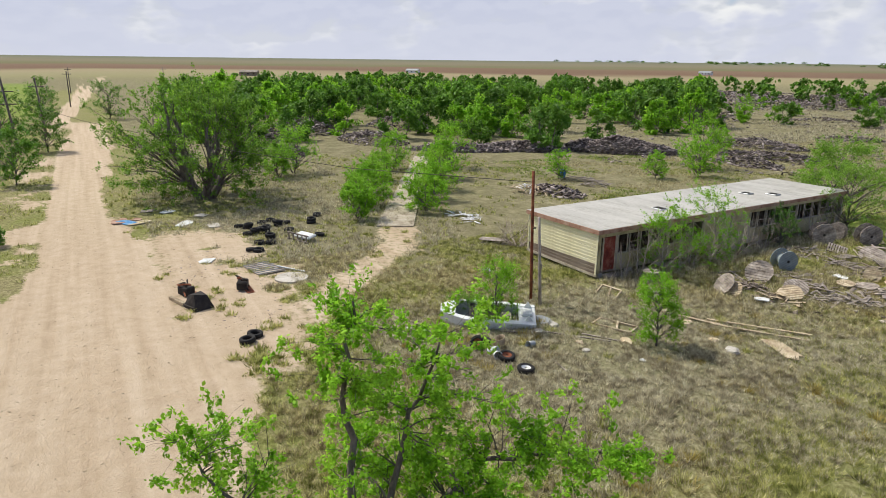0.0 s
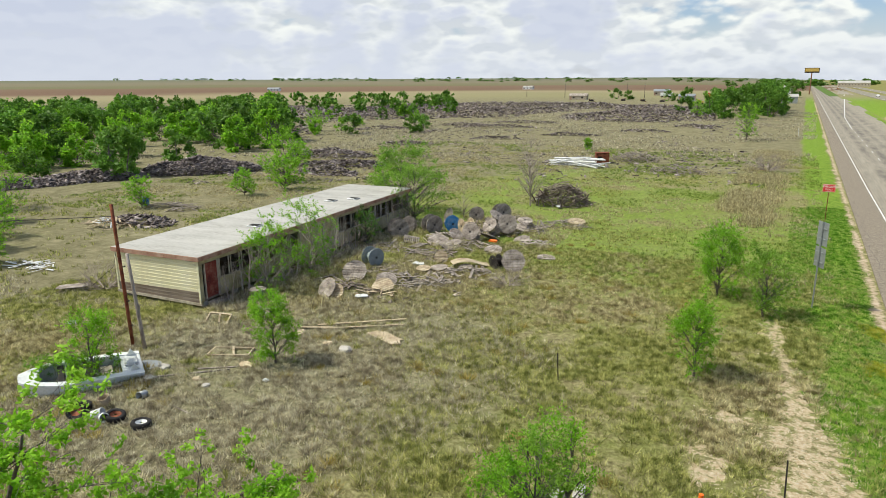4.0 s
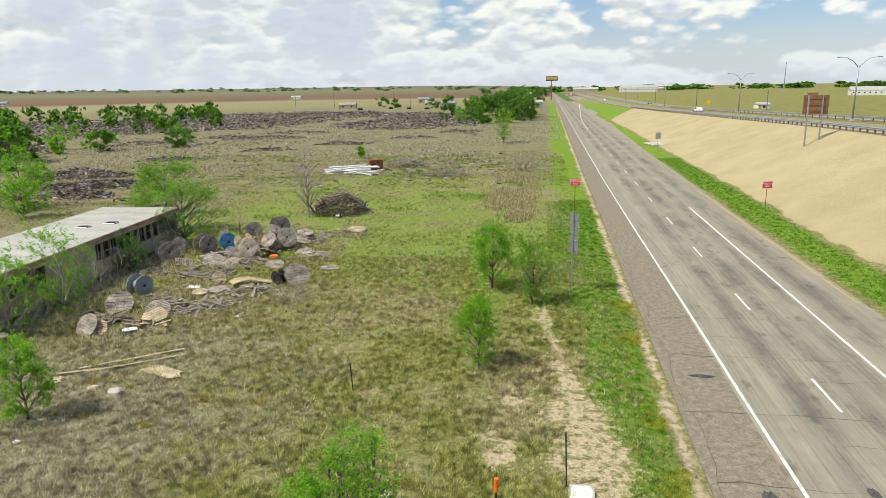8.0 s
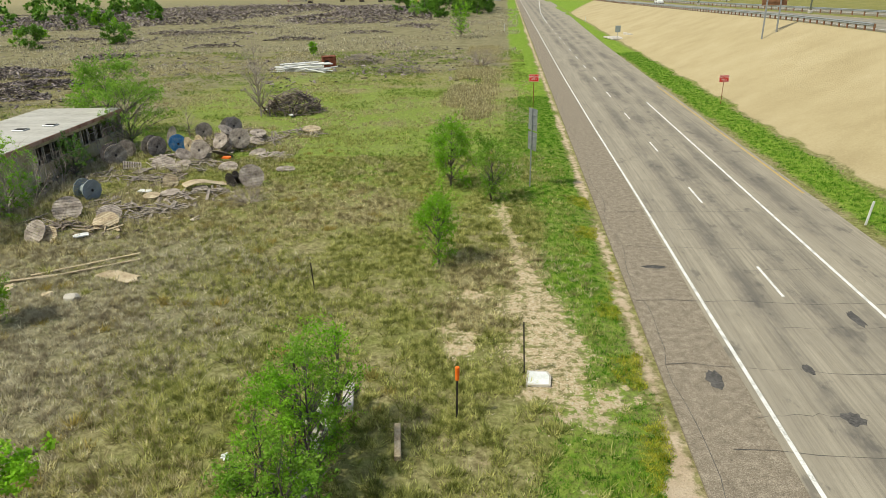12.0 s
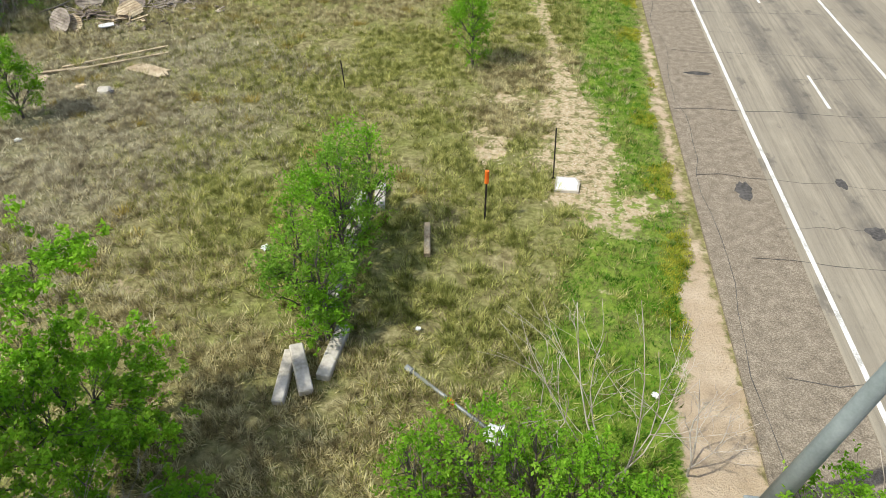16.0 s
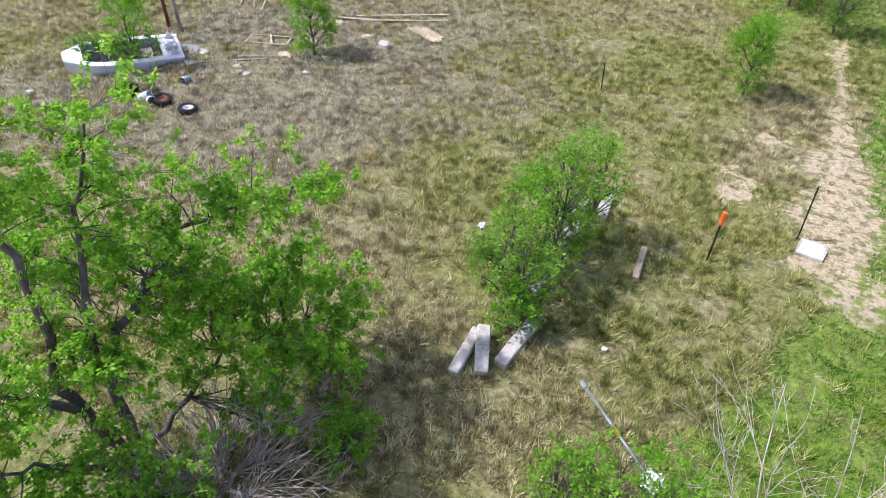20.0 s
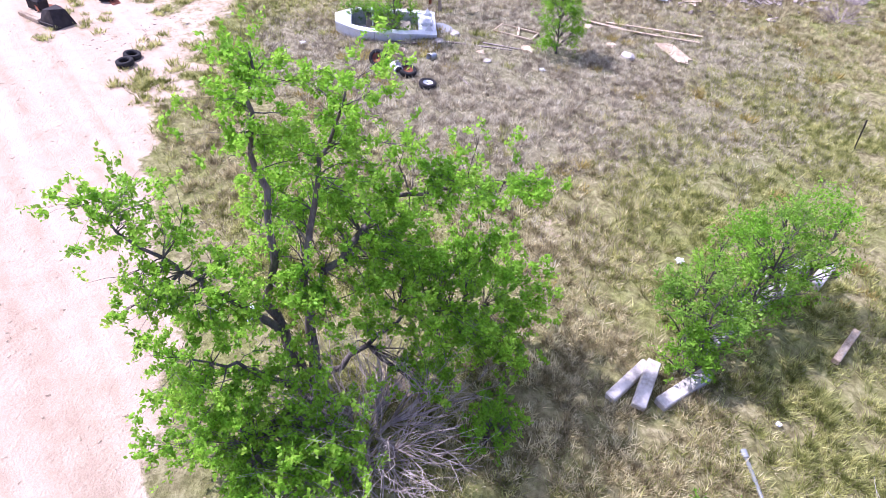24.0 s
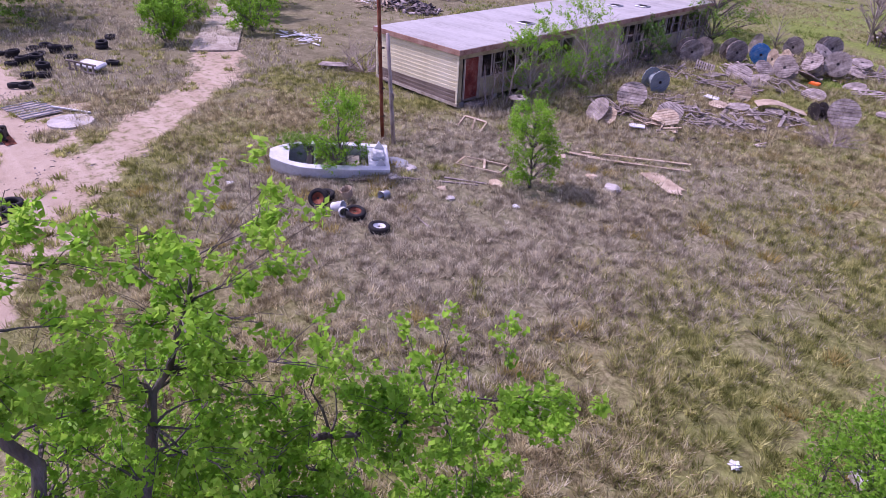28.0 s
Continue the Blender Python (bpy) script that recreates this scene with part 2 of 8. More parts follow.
M = dict(
    bark=material("bark", [(0.075, 0.06, 0.052), (0.15, 0.125, 0.11), (0.22, 0.19, 0.17)], 4, 0.95, 0.8, bdist=0.03, stretch=(1, 1, 0.3)),
    dead_wood=material("dead_wood", [(0.20, 0.155, 0.13), (0.38, 0.32, 0.275), (0.52, 0.46, 0.40)], 5, 0.9, 0.5, stretch=(1, 1, 0.3)),
    leaf=material("leaf", [(0.13, 0.31, 0.018), (0.25, 0.50, 0.034), (0.39, 0.63, 0.07)], 1.2, 0.5, 0, island=0.25, trans=0.62),
    leaf_pale=material("leaf_pale", [(0.12, 0.26, 0.022), (0.22, 0.41, 0.045), (0.35, 0.53, 0.085)], 1.2, 0.55, 0, island=0.25, trans=0.55),
    leaf_elm=material("leaf_elm", [(0.17, 0.37, 0.022), (0.30, 0.56, 0.04), (0.45, 0.68, 0.08)], 1.2, 0.45, 0, island=0.3, trans=0.58),
    leaf_mid=material("leaf_mid", [(0.09, 0.21, 0.02), (0.17, 0.33, 0.036), (0.28, 0.45, 0.07)], 0.6, 0.55, 0, island=0.25, trans=0.5),
    leaf_dark=material("leaf_dark", [(0.06, 0.155, 0.014), (0.12, 0.26, 0.028), (0.21, 0.37, 0.052)], 0.5, 0.55, 0, island=0.25, objrand=0.22, trans=0.38),
    asphalt=material("asphalt", [(0.135, 0.121, 0.094), (0.235, 0.212, 0.162), (0.29, 0.264, 0.207)], 1.1, 0.93, 0.6, fine=0.9, bscale=30, stretch=(1, 0.045, 1), spread=(0.15, 0.62)),
    shoulder=material("shoulder", [(0.13, 0.106, 0.08), (0.235, 0.197, 0.148), (0.39, 0.335, 0.26)], 3.4, 0.95, 0.9, fine=2.2, bscale=22, spread=(0.0, 1.0), bdist=0.02),
    tar=material("tar", [(0.065, 0.06, 0.054), (0.13, 0.12, 0.107)], 3, 0.75, 0.2),
    line_white=material("line_white", [(0.42, 0.41, 0.38), (0.72, 0.71, 0.68), (0.78, 0.77, 0.74)], 2.0, 0.8, 0.2, fine=0.9),
    line_yellow=material("line_yellow", [(0.42, 0.30, 0.10), (0.62, 0.42, 0.10)], 2.0, 0.8, 0.2, fine=0.9),
    yellow_siding=material("yellow_siding", [(0.60, 0.54, 0.33), (0.80, 0.75, 0.50), (0.84, 0.80, 0.58)], 1.2, 0.75, 0.25, objrand=0.06, stretch=(0.6, 0.6, 3)),
    brown_siding=material("brown_siding", [(0.14, 0.10, 0.075), (0.25, 0.20, 0.155), (0.33, 0.275, 0.22)], 1.5, 0.9, 0.4, objrand=0.15, stretch=(0.5, 0.5, 4)),
    beige_wall=material("beige_wall", [(0.24, 0.19, 0.10), (0.43, 0.37, 0.21), (0.52, 0.46, 0.28)], 0.8, 0.85, 0.3, objrand=0.08),
    roof_white=material("roof_white", [(0.33, 0.315, 0.28), (0.425, 0.41, 0.37), (0.48, 0.465, 0.425)], 0.9, 0.8, 0.3, objrand=0.05, stretch=(0.35, 1, 1), fine=0.8, spread=(0.22, 0.66)),
    fascia=material("fascia", [(0.26, 0.13, 0.085), (0.40, 0.24, 0.17), (0.48, 0.33, 0.25)], 1.5, 0.85, 0.4),
    red_door=material("red_door", [(0.13, 0.025, 0.018), (0.24, 0.045, 0.03), (0.30, 0.12, 0.08)], 3.0, 0.7, 0.3, fine=0.8),
    # near black stands in for unlit depth behind openings and panes
    dark_inside=material("dark_inside", [(0.012, 0.011, 0.010), (0.03, 0.027, 0.024)], 2, 0.95, 0.2),
    pale_trim=material("pale_trim", [(0.30, 0.25, 0.18), (0.52, 0.46, 0.36)], 2.5, 0.8, 0.4, objrand=0.15),
    heap_wood=material("heap_wood", [(0.09, 0.07, 0.055), (0.20, 0.16, 0.13), (0.32, 0.27, 0.22)], 1.8, 0.95, 0.6, objrand=0.35, fine=0.7),
    rusty=material("rusty", [(0.10, 0.030, 0.018), (0.20, 0.06, 0.03), (0.30, 0.12, 0.06)], 3.0, 0.85, 0.4),
    grey_wood=material("grey_wood", [(0.13, 0.105, 0.088), (0.30, 0.255, 0.215), (0.46, 0.40, 0.345)], 1.8, 0.95, 0.6, island=0.34, objrand=0.2, stretch=(1, 1, 1), fine=0.7),
    tan_wood=material("tan_wood", [(0.27, 0.20, 0.13), (0.45, 0.36, 0.24), (0.58, 0.49, 0.35)], 1.8, 0.9, 0.5, island=0.2, objrand=0.2, fine=0.7),
    rubble=material("rubble", [(0.085, 0.068, 0.064), (0.19, 0.158, 0.146), (0.33, 0.285, 0.265)], 0.7, 0.95, 0.6, island=0.55, fine=0.9),
    rubber=material("rubber", [(0.014, 0.013, 0.013), (0.032, 0.03, 0.029)], 3.0, 0.85, 0.4),
    white_paint=material("white_paint", [(0.60, 0.60, 0.58), (0.80, 0.80, 0.79)], 2.0, 0.45, 0.15, objrand=0.1),
    gel_coat=material("gel_coat", [(0.62, 0.63, 0.60), (0.80, 0.81, 0.80)], 1.6, 0.3, 0.1, fine=0.6),
    concrete=material("concrete", [(0.34, 0.31, 0.26), (0.50, 0.46, 0.40), (0.60, 0.56, 0.50)], 1.2, 0.95, 0.5, fine=0.7),
    galv=material("galv", [(0.30, 0.32, 0.33), (0.42, 0.44, 0.45)], 3.0, 0.45, 0.1, metal=0.6),
    steel_grey=material("steel_grey", [(0.20, 0.235, 0.24), (0.30, 0.34, 0.345)], 2.0, 0.5, 0.15),
    orange=material("orange", [(0.80, 0.13, 0.015), (0.95, 0.22, 0.03)], 4.0, 0.5, 0.1),
    red_sign=material("red_sign", [(0.55, 0.015, 0.015), (0.66, 0.025, 0.02)], 4.0, 0.4, 0.0),
    blue_paint=material("blue_paint", [(0.03, 0.14, 0.36), (0.06, 0.24, 0.50), (0.25, 0.38, 0.50)], 3.0, 0.7, 0.3),
    iron=material("iron", [(0.020, 0.018, 0.018), (0.05, 0.042, 0.038)], 3.0, 0.7, 0.4, metal=0.2),
    brown_sign=material("brown_sign", [(0.20, 0.10, 0.055), (0.30, 0.16, 0.09)], 1.5, 0.8, 0.2),
)


# ---- ground ----
def lattice(x, y, seed):
    """Smooth value noise on a unit lattice, 0 to 1."""
    xi, yi = np.floor(x).astype(np.int64), np.floor(y).astype(np.int64)
    xf, yf = x - xi, y - yi

    def h(a, b):
        n = (a * 374761393 + b * 668265263 + seed * 974634777) & 0x7FFFFFFF
        n = ((n ^ (n >> 13)) * 1274126177) & 0x7FFFFFFF
        return ((n ^ (n >> 16)) & 0xFFFF) / 65535.0

    u, v = xf * xf * (3 - 2 * xf), yf * yf * (3 - 2 * yf)
    return (h(xi, yi) * (1 - u) + h(xi + 1, yi) * u) * (1 - v) + (h(xi, yi + 1) * (1 - u) + h(xi + 1, yi + 1) * u) * v


def fbm(x, y, size, seed, octaves=4):
    s, a, t = 0.0, 1.0, 0.0
    for o in range(octaves):
        k = 2.0**o / size
        s, t = s + a * lattice(x * k + 17.3 * o, y * k - 9.1 * o, seed + o), t + a
        a *= 0.55
    return s / t


def smooth(a, b, x):
    t = np.clip((x - a) / (b - a), 0, 1)
    return t * t * (3 - 2 * t)


def segdist(x, y, pts):
    """Distance to a line of points."""
    d = np.full(np.shape(x), 1e9)
    for (ax, ay), (bx, by) in zip(pts[:-1], pts[1:]):
        dx, dy = bx - ax, by - ay
        t = np.clip(((x - ax) * dx + (y - ay) * dy) / (dx * dx + dy * dy), 0, 1)
        d = np.minimum(d, np.hypot(x - ax - t * dx, y - ay - t * dy))
    return d


TOE_X, TOP_X = 22.4, 38.0


def deck_z(y):
    """Height of the main highway, which climbs towards the camera's side."""
    return np.interp(y, [-200, 0, 84, 103, 147, 252, 340, 450, 600], [7.2, 7.0, 6.2, 6.0, 5.1, 3.05, 1.6, 0.4, 0.0])


def ground_z(x, y):
    z = 0.10 * (fbm(x, y, 9.0, 3) - 0.5) + 0.10 * (fbm(x, y, 2.0, 5, 3) - 0.5)
    flat = smooth(3.6, 4.9, x) * (1 - smooth(19.3, 20.6, x))
    z = z * (1 - flat) - 0.10 * flat
    rise = np.clip((x - TOE_X) / (TOP_X - TOE_X), 0, 1) * np.clip((105 - x) / 33, 0, 1)
    return z * (1 - smooth(TOE_X - 1, TOE_X + 1, x) * 0.6) + deck_z(y) * rise - 0.25 * smooth(TOP_X + 0.3, TOP_X + 1, x) * smooth(70, 68, x) + 24.0 * smooth(1650, 4300, np.hypot(x, y)) * smooth(300, -700, x)



ROAD_R = ([-400, -153, -89, -71, -57, -48, -42, -34, -29, -25, -21, -13, -8.5, -4, 3], [8, 4.0, 2.1, 0.8, 0.7, 2.3, 3.0, 2.6, 4.8, 5.4, 4.4, 1.6, 0.1, -2.5, -6])
ROAD_L = ([-400, -156, -98, -75, -59, -46, -38, -20, 5], [2, -1.6, -4.1, -3.8, -4.2, -3.8, -5.1, -8.0, -16])


def zones(x, y):
    """Shares of the ground covers, 0 to 1."""
    n1, n2, n3 = fbm(x, y, 6, 11), fbm(x, y, 1.6, 23, 3), fbm(x, y, 25, 31)
    wob = (n2 - 0.5) * 2.2 + (n1 - 0.5) * 2.0
    right, left = np.interp(x, *ROAD_R), np.interp(x, *ROAD_L)
    sand = smooth(-0.6, 0.6, right - y + wob * 0.8) * smooth(-0.6, 0.6, y - left + wob * 0.5) * (x < 5) * smooth(-149, -142, x + wob)
    side = smooth(7, 0, left - y) * smooth(-0.2, 0.5, left - y) * (x < -20)
    sand = np.maximum(sand, side * smooth(0.38, 0.62, n1 + (n2 - 0.5) * 0.6) * 0.9)
    yard = 0.8 * smooth(3.5, -1.0, np.abs(y - 6.0) - 2.6) * smooth(-56, -47, x) * smooth(-22, -26, x)
    sand = np.maximum(sand, yard * smooth(0.42, 0.60, n1 * 0.5 + n2 * 0.5 + 0.05 + 0.14 * smooth(9, 4, y)))
    track = np.minimum(segdist(x, y, [(-25, 3), (-31, 9.3), (-38.5, 16.2), (-45, 20)]), segdist(x, y, [(-27, 4), (-34, 11.5), (-40, 18.3)]) + 0.3)
    sand = np.maximum(sand, smooth(1.9, 0.5, track + wob * 0.9) * 0.62)
    tyre_far = segdist(x, y, [(-140, 0.5), (-150, -5.5), (-170, -4.2), (-347, 4.9), (-700, 22)])
    sand = np.maximum(sand, smooth(2.6, 1.5, tyre_far))
    edge = smooth(4.25, 5.0, x + wob * 0.4 + 0.9 * smooth(16, 9, y)) * smooth(5.6, 5.3, x) * (y > 2) * (y < 420)
    sand = np.maximum(sand, edge * (0.62 + 0.35 * smooth(18, 11, y)))
    for cx, cy, r in ((-5.6, 21.2, 0.45), (-10.8, 12.6, 0.9), (-8.7, 12.0, 0.8), (-8.5, 5.5, 1.4), (-7.0, 6.5, 0.9), (2.2, 17.2, 0.9), (3.0, 16.8, 0.7), (0.9, 14.6, 0.45), (2.3, 13.9, 0.45), (1.5, 11.0, 0.4), (-0.3, 14.9, 0.4)):
        sand = np.maximum(sand, smooth(1.5, 0.2, np.hypot(x - cx, (y - cy) * 1.3) / (r * 0.85) + wob * 0.6) * 0.5)
    gx = np.interp(y, [13, 17, 21, 27, 32, 38, 60], [2.6, 1.9, 1.8, 1.2, 0.5, -0.3, -1.5])
    gw = np.interp(y, [16.5, 18, 20, 22, 25, 28, 31, 36, 45], [0.2, 0.7, 1.0, 1.15, 1.1, 0.85, 0.4, 0.22, 0.0])
    gravel = 0.54 * smooth(1.1, -0.7, np.abs(x - gx) - gw + wob * 0.6) * smooth(46, 40, y) * smooth(15, 18, y)
    lobe = smooth(1.25, 0.45, np.hypot((x + 1.0) / 1.7, (y - 22.8) / 4.4) + wob * 0.25)
    gravel = np.maximum(gravel, lobe * (0.20 + 0.42 * smooth(0.47, 0.60, n2 * 0.75 + n1 * 0.25)))
    gravel = np.maximum(gravel, 0.52 * smooth(0.75, 0.15, segdist(x, y, [(1.1, 18.3), (2.9, 17.6), (3.9, 18.4)]) + wob * 0.35))
    green = 0.8 * smooth(0.2, 1.8, x - np.interp(y, [10, 20, 40, 150], [-1.0, 1.2, 0.6, -0.5]) + wob * 0.5) * smooth(5.1, 4.3, x + wob * 0.2) * (y > 8)
    green = np.maximum(green, 0.85 * smooth(18.2, 19.6, x + wob * 0.4) * smooth(TOE_X + 0.4, TOE_X - 1.0, x + wob * 0.5 + smooth(80, 30, y) * 0.4))
    soft_green = smooth(0.34, 0.58, n3 * 0.5 + n1 * 0.5) * smooth(32, 44, y + 0.4 * (x + 15)) * smooth(120, 85, y) * smooth(-45, -28, x)
    soft_green = np.maximum(soft_green, 0.45 * smooth(6.5, 2, np.hypot(x + 8, (y - 14) * 0.8) + wob))
    soft_green = np.maximum(soft_green, 0.55 * smooth(0.48, 0.62, n1 * 0.6 + n3 * 0.4) * smooth(8, 30, y) * (y < 60))
    green = np.maximum(green, soft_green * (0.45 + 0.08 * smooth(30, 45, y)) * (x < 2.2))
    green = np.maximum(green, 0.55 * smooth(-150, -178, x) * smooth(-5, -10, y - 0.045 * (x + 170)) * smooth(-420, -380, x))
    green = green * (1 - 0.3 * smooth(0.56, 0.44, n1 * 0.6 + n2 * 0.4) * (x > 0) * (x < 5.5) * (y < 60))
    scrub = smooth(72, 105, y - 0.35 * (x + 20) + (n1 - 0.5) * 30) * (x < 1) * smooth(600, 480, np.hypot(x, y))
    scrub = np.maximum(scrub, smooth(-29, -42, x + (n1 - 0.5) * 12) * smooth(3, 9, y + wob) * smooth(600, 480, np.hypot(x, y)))
    fresh = smooth(330, 300, y + (38 - x) * 4)
    bank = smooth(TOE_X - 0.4, TOE_X + 0.8, x + wob * 0.4) * smooth(TOP_X + 0.5, TOP_X - 0.5, x) * fresh
    green = np.maximum(green, smooth(TOE_X - 1, TOE_X + 1, x) * smooth(TOP_X + 0.5, TOP_X - 0.5, x) * (1 - fresh) * smooth(700, 500, y))
    green = np.maximum(green, 0.55 * smooth(49, 50.5, x) * smooth(58, 56.5, x))
    return sand, green, gravel, scrub * (1 - sand), bank


def greyness(x, y):
    """Share of old grey grass: the western near field, ragged towards the green."""
    n = fbm(x, y, 5.0, 37, 3) - 0.5
    return smooth(-7.0, -16.5, x + n * 9) * smooth(35, 22, y + n * 9) * smooth(8, 14, y + n * 6) * smooth(-31, -25, x + n * 5)


def axis_steps(lo, hi, step, far_lo, far_hi, grow=1.16):
    mid = list(np.arange(lo, hi + 1e-6, step))
    s, out = step, []
    v = hi
    while v < far_hi:
        s *= grow
        v += s
        out.append(min(v, far_hi))
    s, pre = step, []
    v = lo
    while v > far_lo:
        s *= 1.16
        v -= s
        pre.append(max(v, far_lo))
    return np.array(pre[::-1] + mid + out)


def ground_material():
    mt = bpy.data.materials.new("field_ground")
    mt.use_nodes = True
    nt = mt.node_tree
    N, L = nt.nodes.new, nt.links.new
    bs = nt.nodes["Principled BSDF"]
    bs.inputs["Roughness"].default_value = 0.97
    bs.inputs["Specular IOR Level"].default_value = 0.1
    geo = N("ShaderNodeNewGeometry")

    def noise(scale, detail=5, rough=0.6, vec=None):
        n = N("ShaderNodeTexNoise")
        n.inputs["Scale"].default_value, n.inputs["Detail"].default_value, n.inputs["Roughness"].default_value = scale, detail, rough
        L(vec or geo.outputs["Position"], n.inputs["Vector"])
        return n.outputs[0]

    def ramp(src, stops):
        r = N("ShaderNodeValToRGB")
        e = r.color_ramp.elements
        e[0].position, e[0].color = stops[0][0], (*stops[0][1], 1)
        e[1].position, e[1].color = stops[-1][0], (*stops[-1][1], 1)
        for p, c in stops[1:-1]:
            e.new(p).color = (*c, 1)
        L(src, r.inputs[0])
        return r.outputs[0]

    def mixed(fac, a, b):
        m = N("ShaderNodeMixRGB")
        L(fac, m.inputs[0]), L(a, m.inputs[1]), L(b, m.inputs[2])
        return m.outputs[0]

    def op(kind, a, b):
        m = N("ShaderNodeMath")
        m.operation = kind
        for i, v in enumerate((a, b)):
            if isinstance(v, (int, float)):
                m.inputs[i].default_value = v
            else:
                L(v, m.inputs[i])
        return m.outputs[0]

    def attr(name, rag=0.5, lo=0.35, hi=0.65, src=None):
        """A cover's share with a ragged edge."""
        a, m = N("ShaderNodeAttribute"), N("ShaderNodeMapRange")
        a.attribute_name = name
        L(op("ADD", a.outputs["Fac"], op("MULTIPLY", op("SUBTRACT", src or fine, 0.5), rag)), m.inputs[0])
        m.inputs[1].default_value, m.inputs[2].default_value = lo, hi
        m.interpolation_type = "SMOOTHSTEP"
        return m.outputs[0]

    fine, mid, big, grit = noise(7.0, 6, 0.7), noise(1.3, 5), noise(0.18, 4), noise(26.0, 4, 0.7)
    tuft = noise(3.6, 7, 0.72)
    # straw mottle; its dark stops also put shade between tufts into the colour
    dry = ramp(op("ADD", op("MULTIPLY", fine, 0.35), op("MULTIPLY", tuft, 0.65)),
               [(0.33, (0.095, 0.080, 0.036)), (0.45, (0.20, 0.175, 0.082)), (0.54, (0.32, 0.285, 0.143)), (0.66, (0.50, 0.455, 0.26))])
    ashen = ramp(op("ADD", op("MULTIPLY", fine, 0.4), op("MULTIPLY", tuft, 0.6)),
                 [(0.33, (0.075, 0.062, 0.04)), (0.45, (0.175, 0.155, 0.104)), (0.54, (0.30, 0.27, 0.187)), (0.66, (0.47, 0.43, 0.315))])
    olive = ramp(op("ADD", op("MULTIPLY", fine, 0.4), op("MULTIPLY", tuft, 0.6)), [(0.33, (0.07, 0.085, 0.018)), (0.5, (0.19, 0.215, 0.052)), (0.66, (0.36, 0.375, 0.118))])
    tint = N("ShaderNodeMapRange")
    L(op("ADD", op("MULTIPLY", big, 0.6), op("MULTIPLY", mid, 0.4)), tint.inputs[0])
    tint.inputs[1].default_value, tint.inputs[2].default_value = 0.42, 0.58
    col = mixed(op("MULTIPLY", tint.outputs[0], 0.75), dry, olive)
    grass = ramp(op("ADD", op("MULTIPLY", tuft, 0.6), op("MULTIPLY", mid, 0.4)),
                 [(0.32, (0.06, 0.12, 0.011)), (0.47, (0.15, 0.25, 0.025)), (0.57, (0.24, 0.34, 0.049)), (0.70, (0.42, 0.42, 0.139))])
    patch = noise(0.42, 6, 0.65)
    scrub = ramp(op("ADD", op("MULTIPLY", tuft, 0.3), op("ADD", op("MULTIPLY", mid, 0.3), op("MULTIPLY", patch, 0.4))),
                 [(0.32, (0.08, 0.068, 0.038)), (0.43, (0.165, 0.15, 0.078)), (0.53, (0.245, 0.22, 0.125)), (0.64, (0.36, 0.325, 0.195))])
    trail = N("ShaderNodeMapping")
    trail.inputs["Scale"].default_value = (0.035, 1.5, 1)
    L(geo.outputs["Position"], trail.inputs[0])
    sand = ramp(op("ADD", op("ADD", op("MULTIPLY", mid, 0.3), op("MULTIPLY", grit, 0.35)), op("MULTIPLY", noise(1.0, 3, 0.5, trail.outputs[0]), 0.35)),
                [(0.32, (0.37, 0.275, 0.18)), (0.47, (0.515, 0.40, 0.275)), (0.62, (0.63, 0.515, 0.38))])
    caliche = ramp(op("ADD", op("MULTIPLY", fine, 0.6), op("MULTIPLY", grit, 0.4)),
                   [(0.32, (0.20, 0.14, 0.07)), (0.46, (0.50, 0.385, 0.235)), (0.6, (0.66, 0.57, 0.41)), (0.75, (0.74, 0.69, 0.55))])
    bank = ramp(op("ADD", op("MULTIPLY", big, 0.5), op("MULTIPLY", fine, 0.5)),
                [(0.3, (0.35, 0.28, 0.155)), (0.5, (0.44, 0.36, 0.21)), (0.7, (0.51, 0.43, 0.27))])
    col = mixed(op("MULTIPLY", attr("grey", 1.1, 0.05, 0.95, tuft), 0.6), col, ashen)
    col = mixed(attr("scrub"), col, scrub)
    col = mixed(attr("green", 1.3, 0.2, 0.8, tuft), col, grass)
    clods = noise(2.6, 9, 0.72)
    col = mixed(attr("gravel", 2.6, 0.36, 0.60, clods), col, caliche)
    col = mixed(attr("sand", 1.7, 0.34, 0.66, clods), col, sand)
    col = mixed(attr("bank", 0.3), col, bank)
    # far land: broad stripes of ploughed earth, straw and pasture; the farthest olive has haze painted in
    sep = N("ShaderNodeSeparateXYZ")
    L(geo.outputs["Position"], sep.inputs[0])
    dist = N("ShaderNodeVectorMath")
    dist.operation = "LENGTH"
    L(geo.outputs["Position"], dist.inputs[0])
    far = N("ShaderNodeMapRange")
    L(op("ADD", dist.outputs["Value"], op("MULTIPLY", op("SUBTRACT", big, 0.5), 120.0)), far.inputs[0])
    far.inputs[1].default_value, far.inputs[2].default_value = 430.0, 560.0
    mp = N("ShaderNodeMapping")
    mp.inputs["Scale"].default_value = (0.0016, 0.0028, 1)
    mp.inputs["Rotation"].default_value = (0, 0, 0.5)
    L(geo.outputs["Position"], mp.inputs[0])
    reach = op("ADD", op("DIVIDE", dist.outputs["Value"], 4200.0), op("MULTIPLY", op("SUBTRACT", noise(1.0, 2, 0.4, mp.outputs[0]), 0.5), 0.22))
    fields = ramp(reach, [(0.07, (0.23, 0.215, 0.10)), (0.13, (0.27, 0.245, 0.13)), (0.17, (0.30, 0.255, 0.145)), (0.22, (0.165, 0.105, 0.066)), (0.36, (0.185, 0.12, 0.078)), (0.42, (0.15, 0.15, 0.07)), (0.60, (0.20, 0.17, 0.11)), (0.8, (0.15, 0.16, 0.10))])
    east = N("ShaderNodeMapRange")
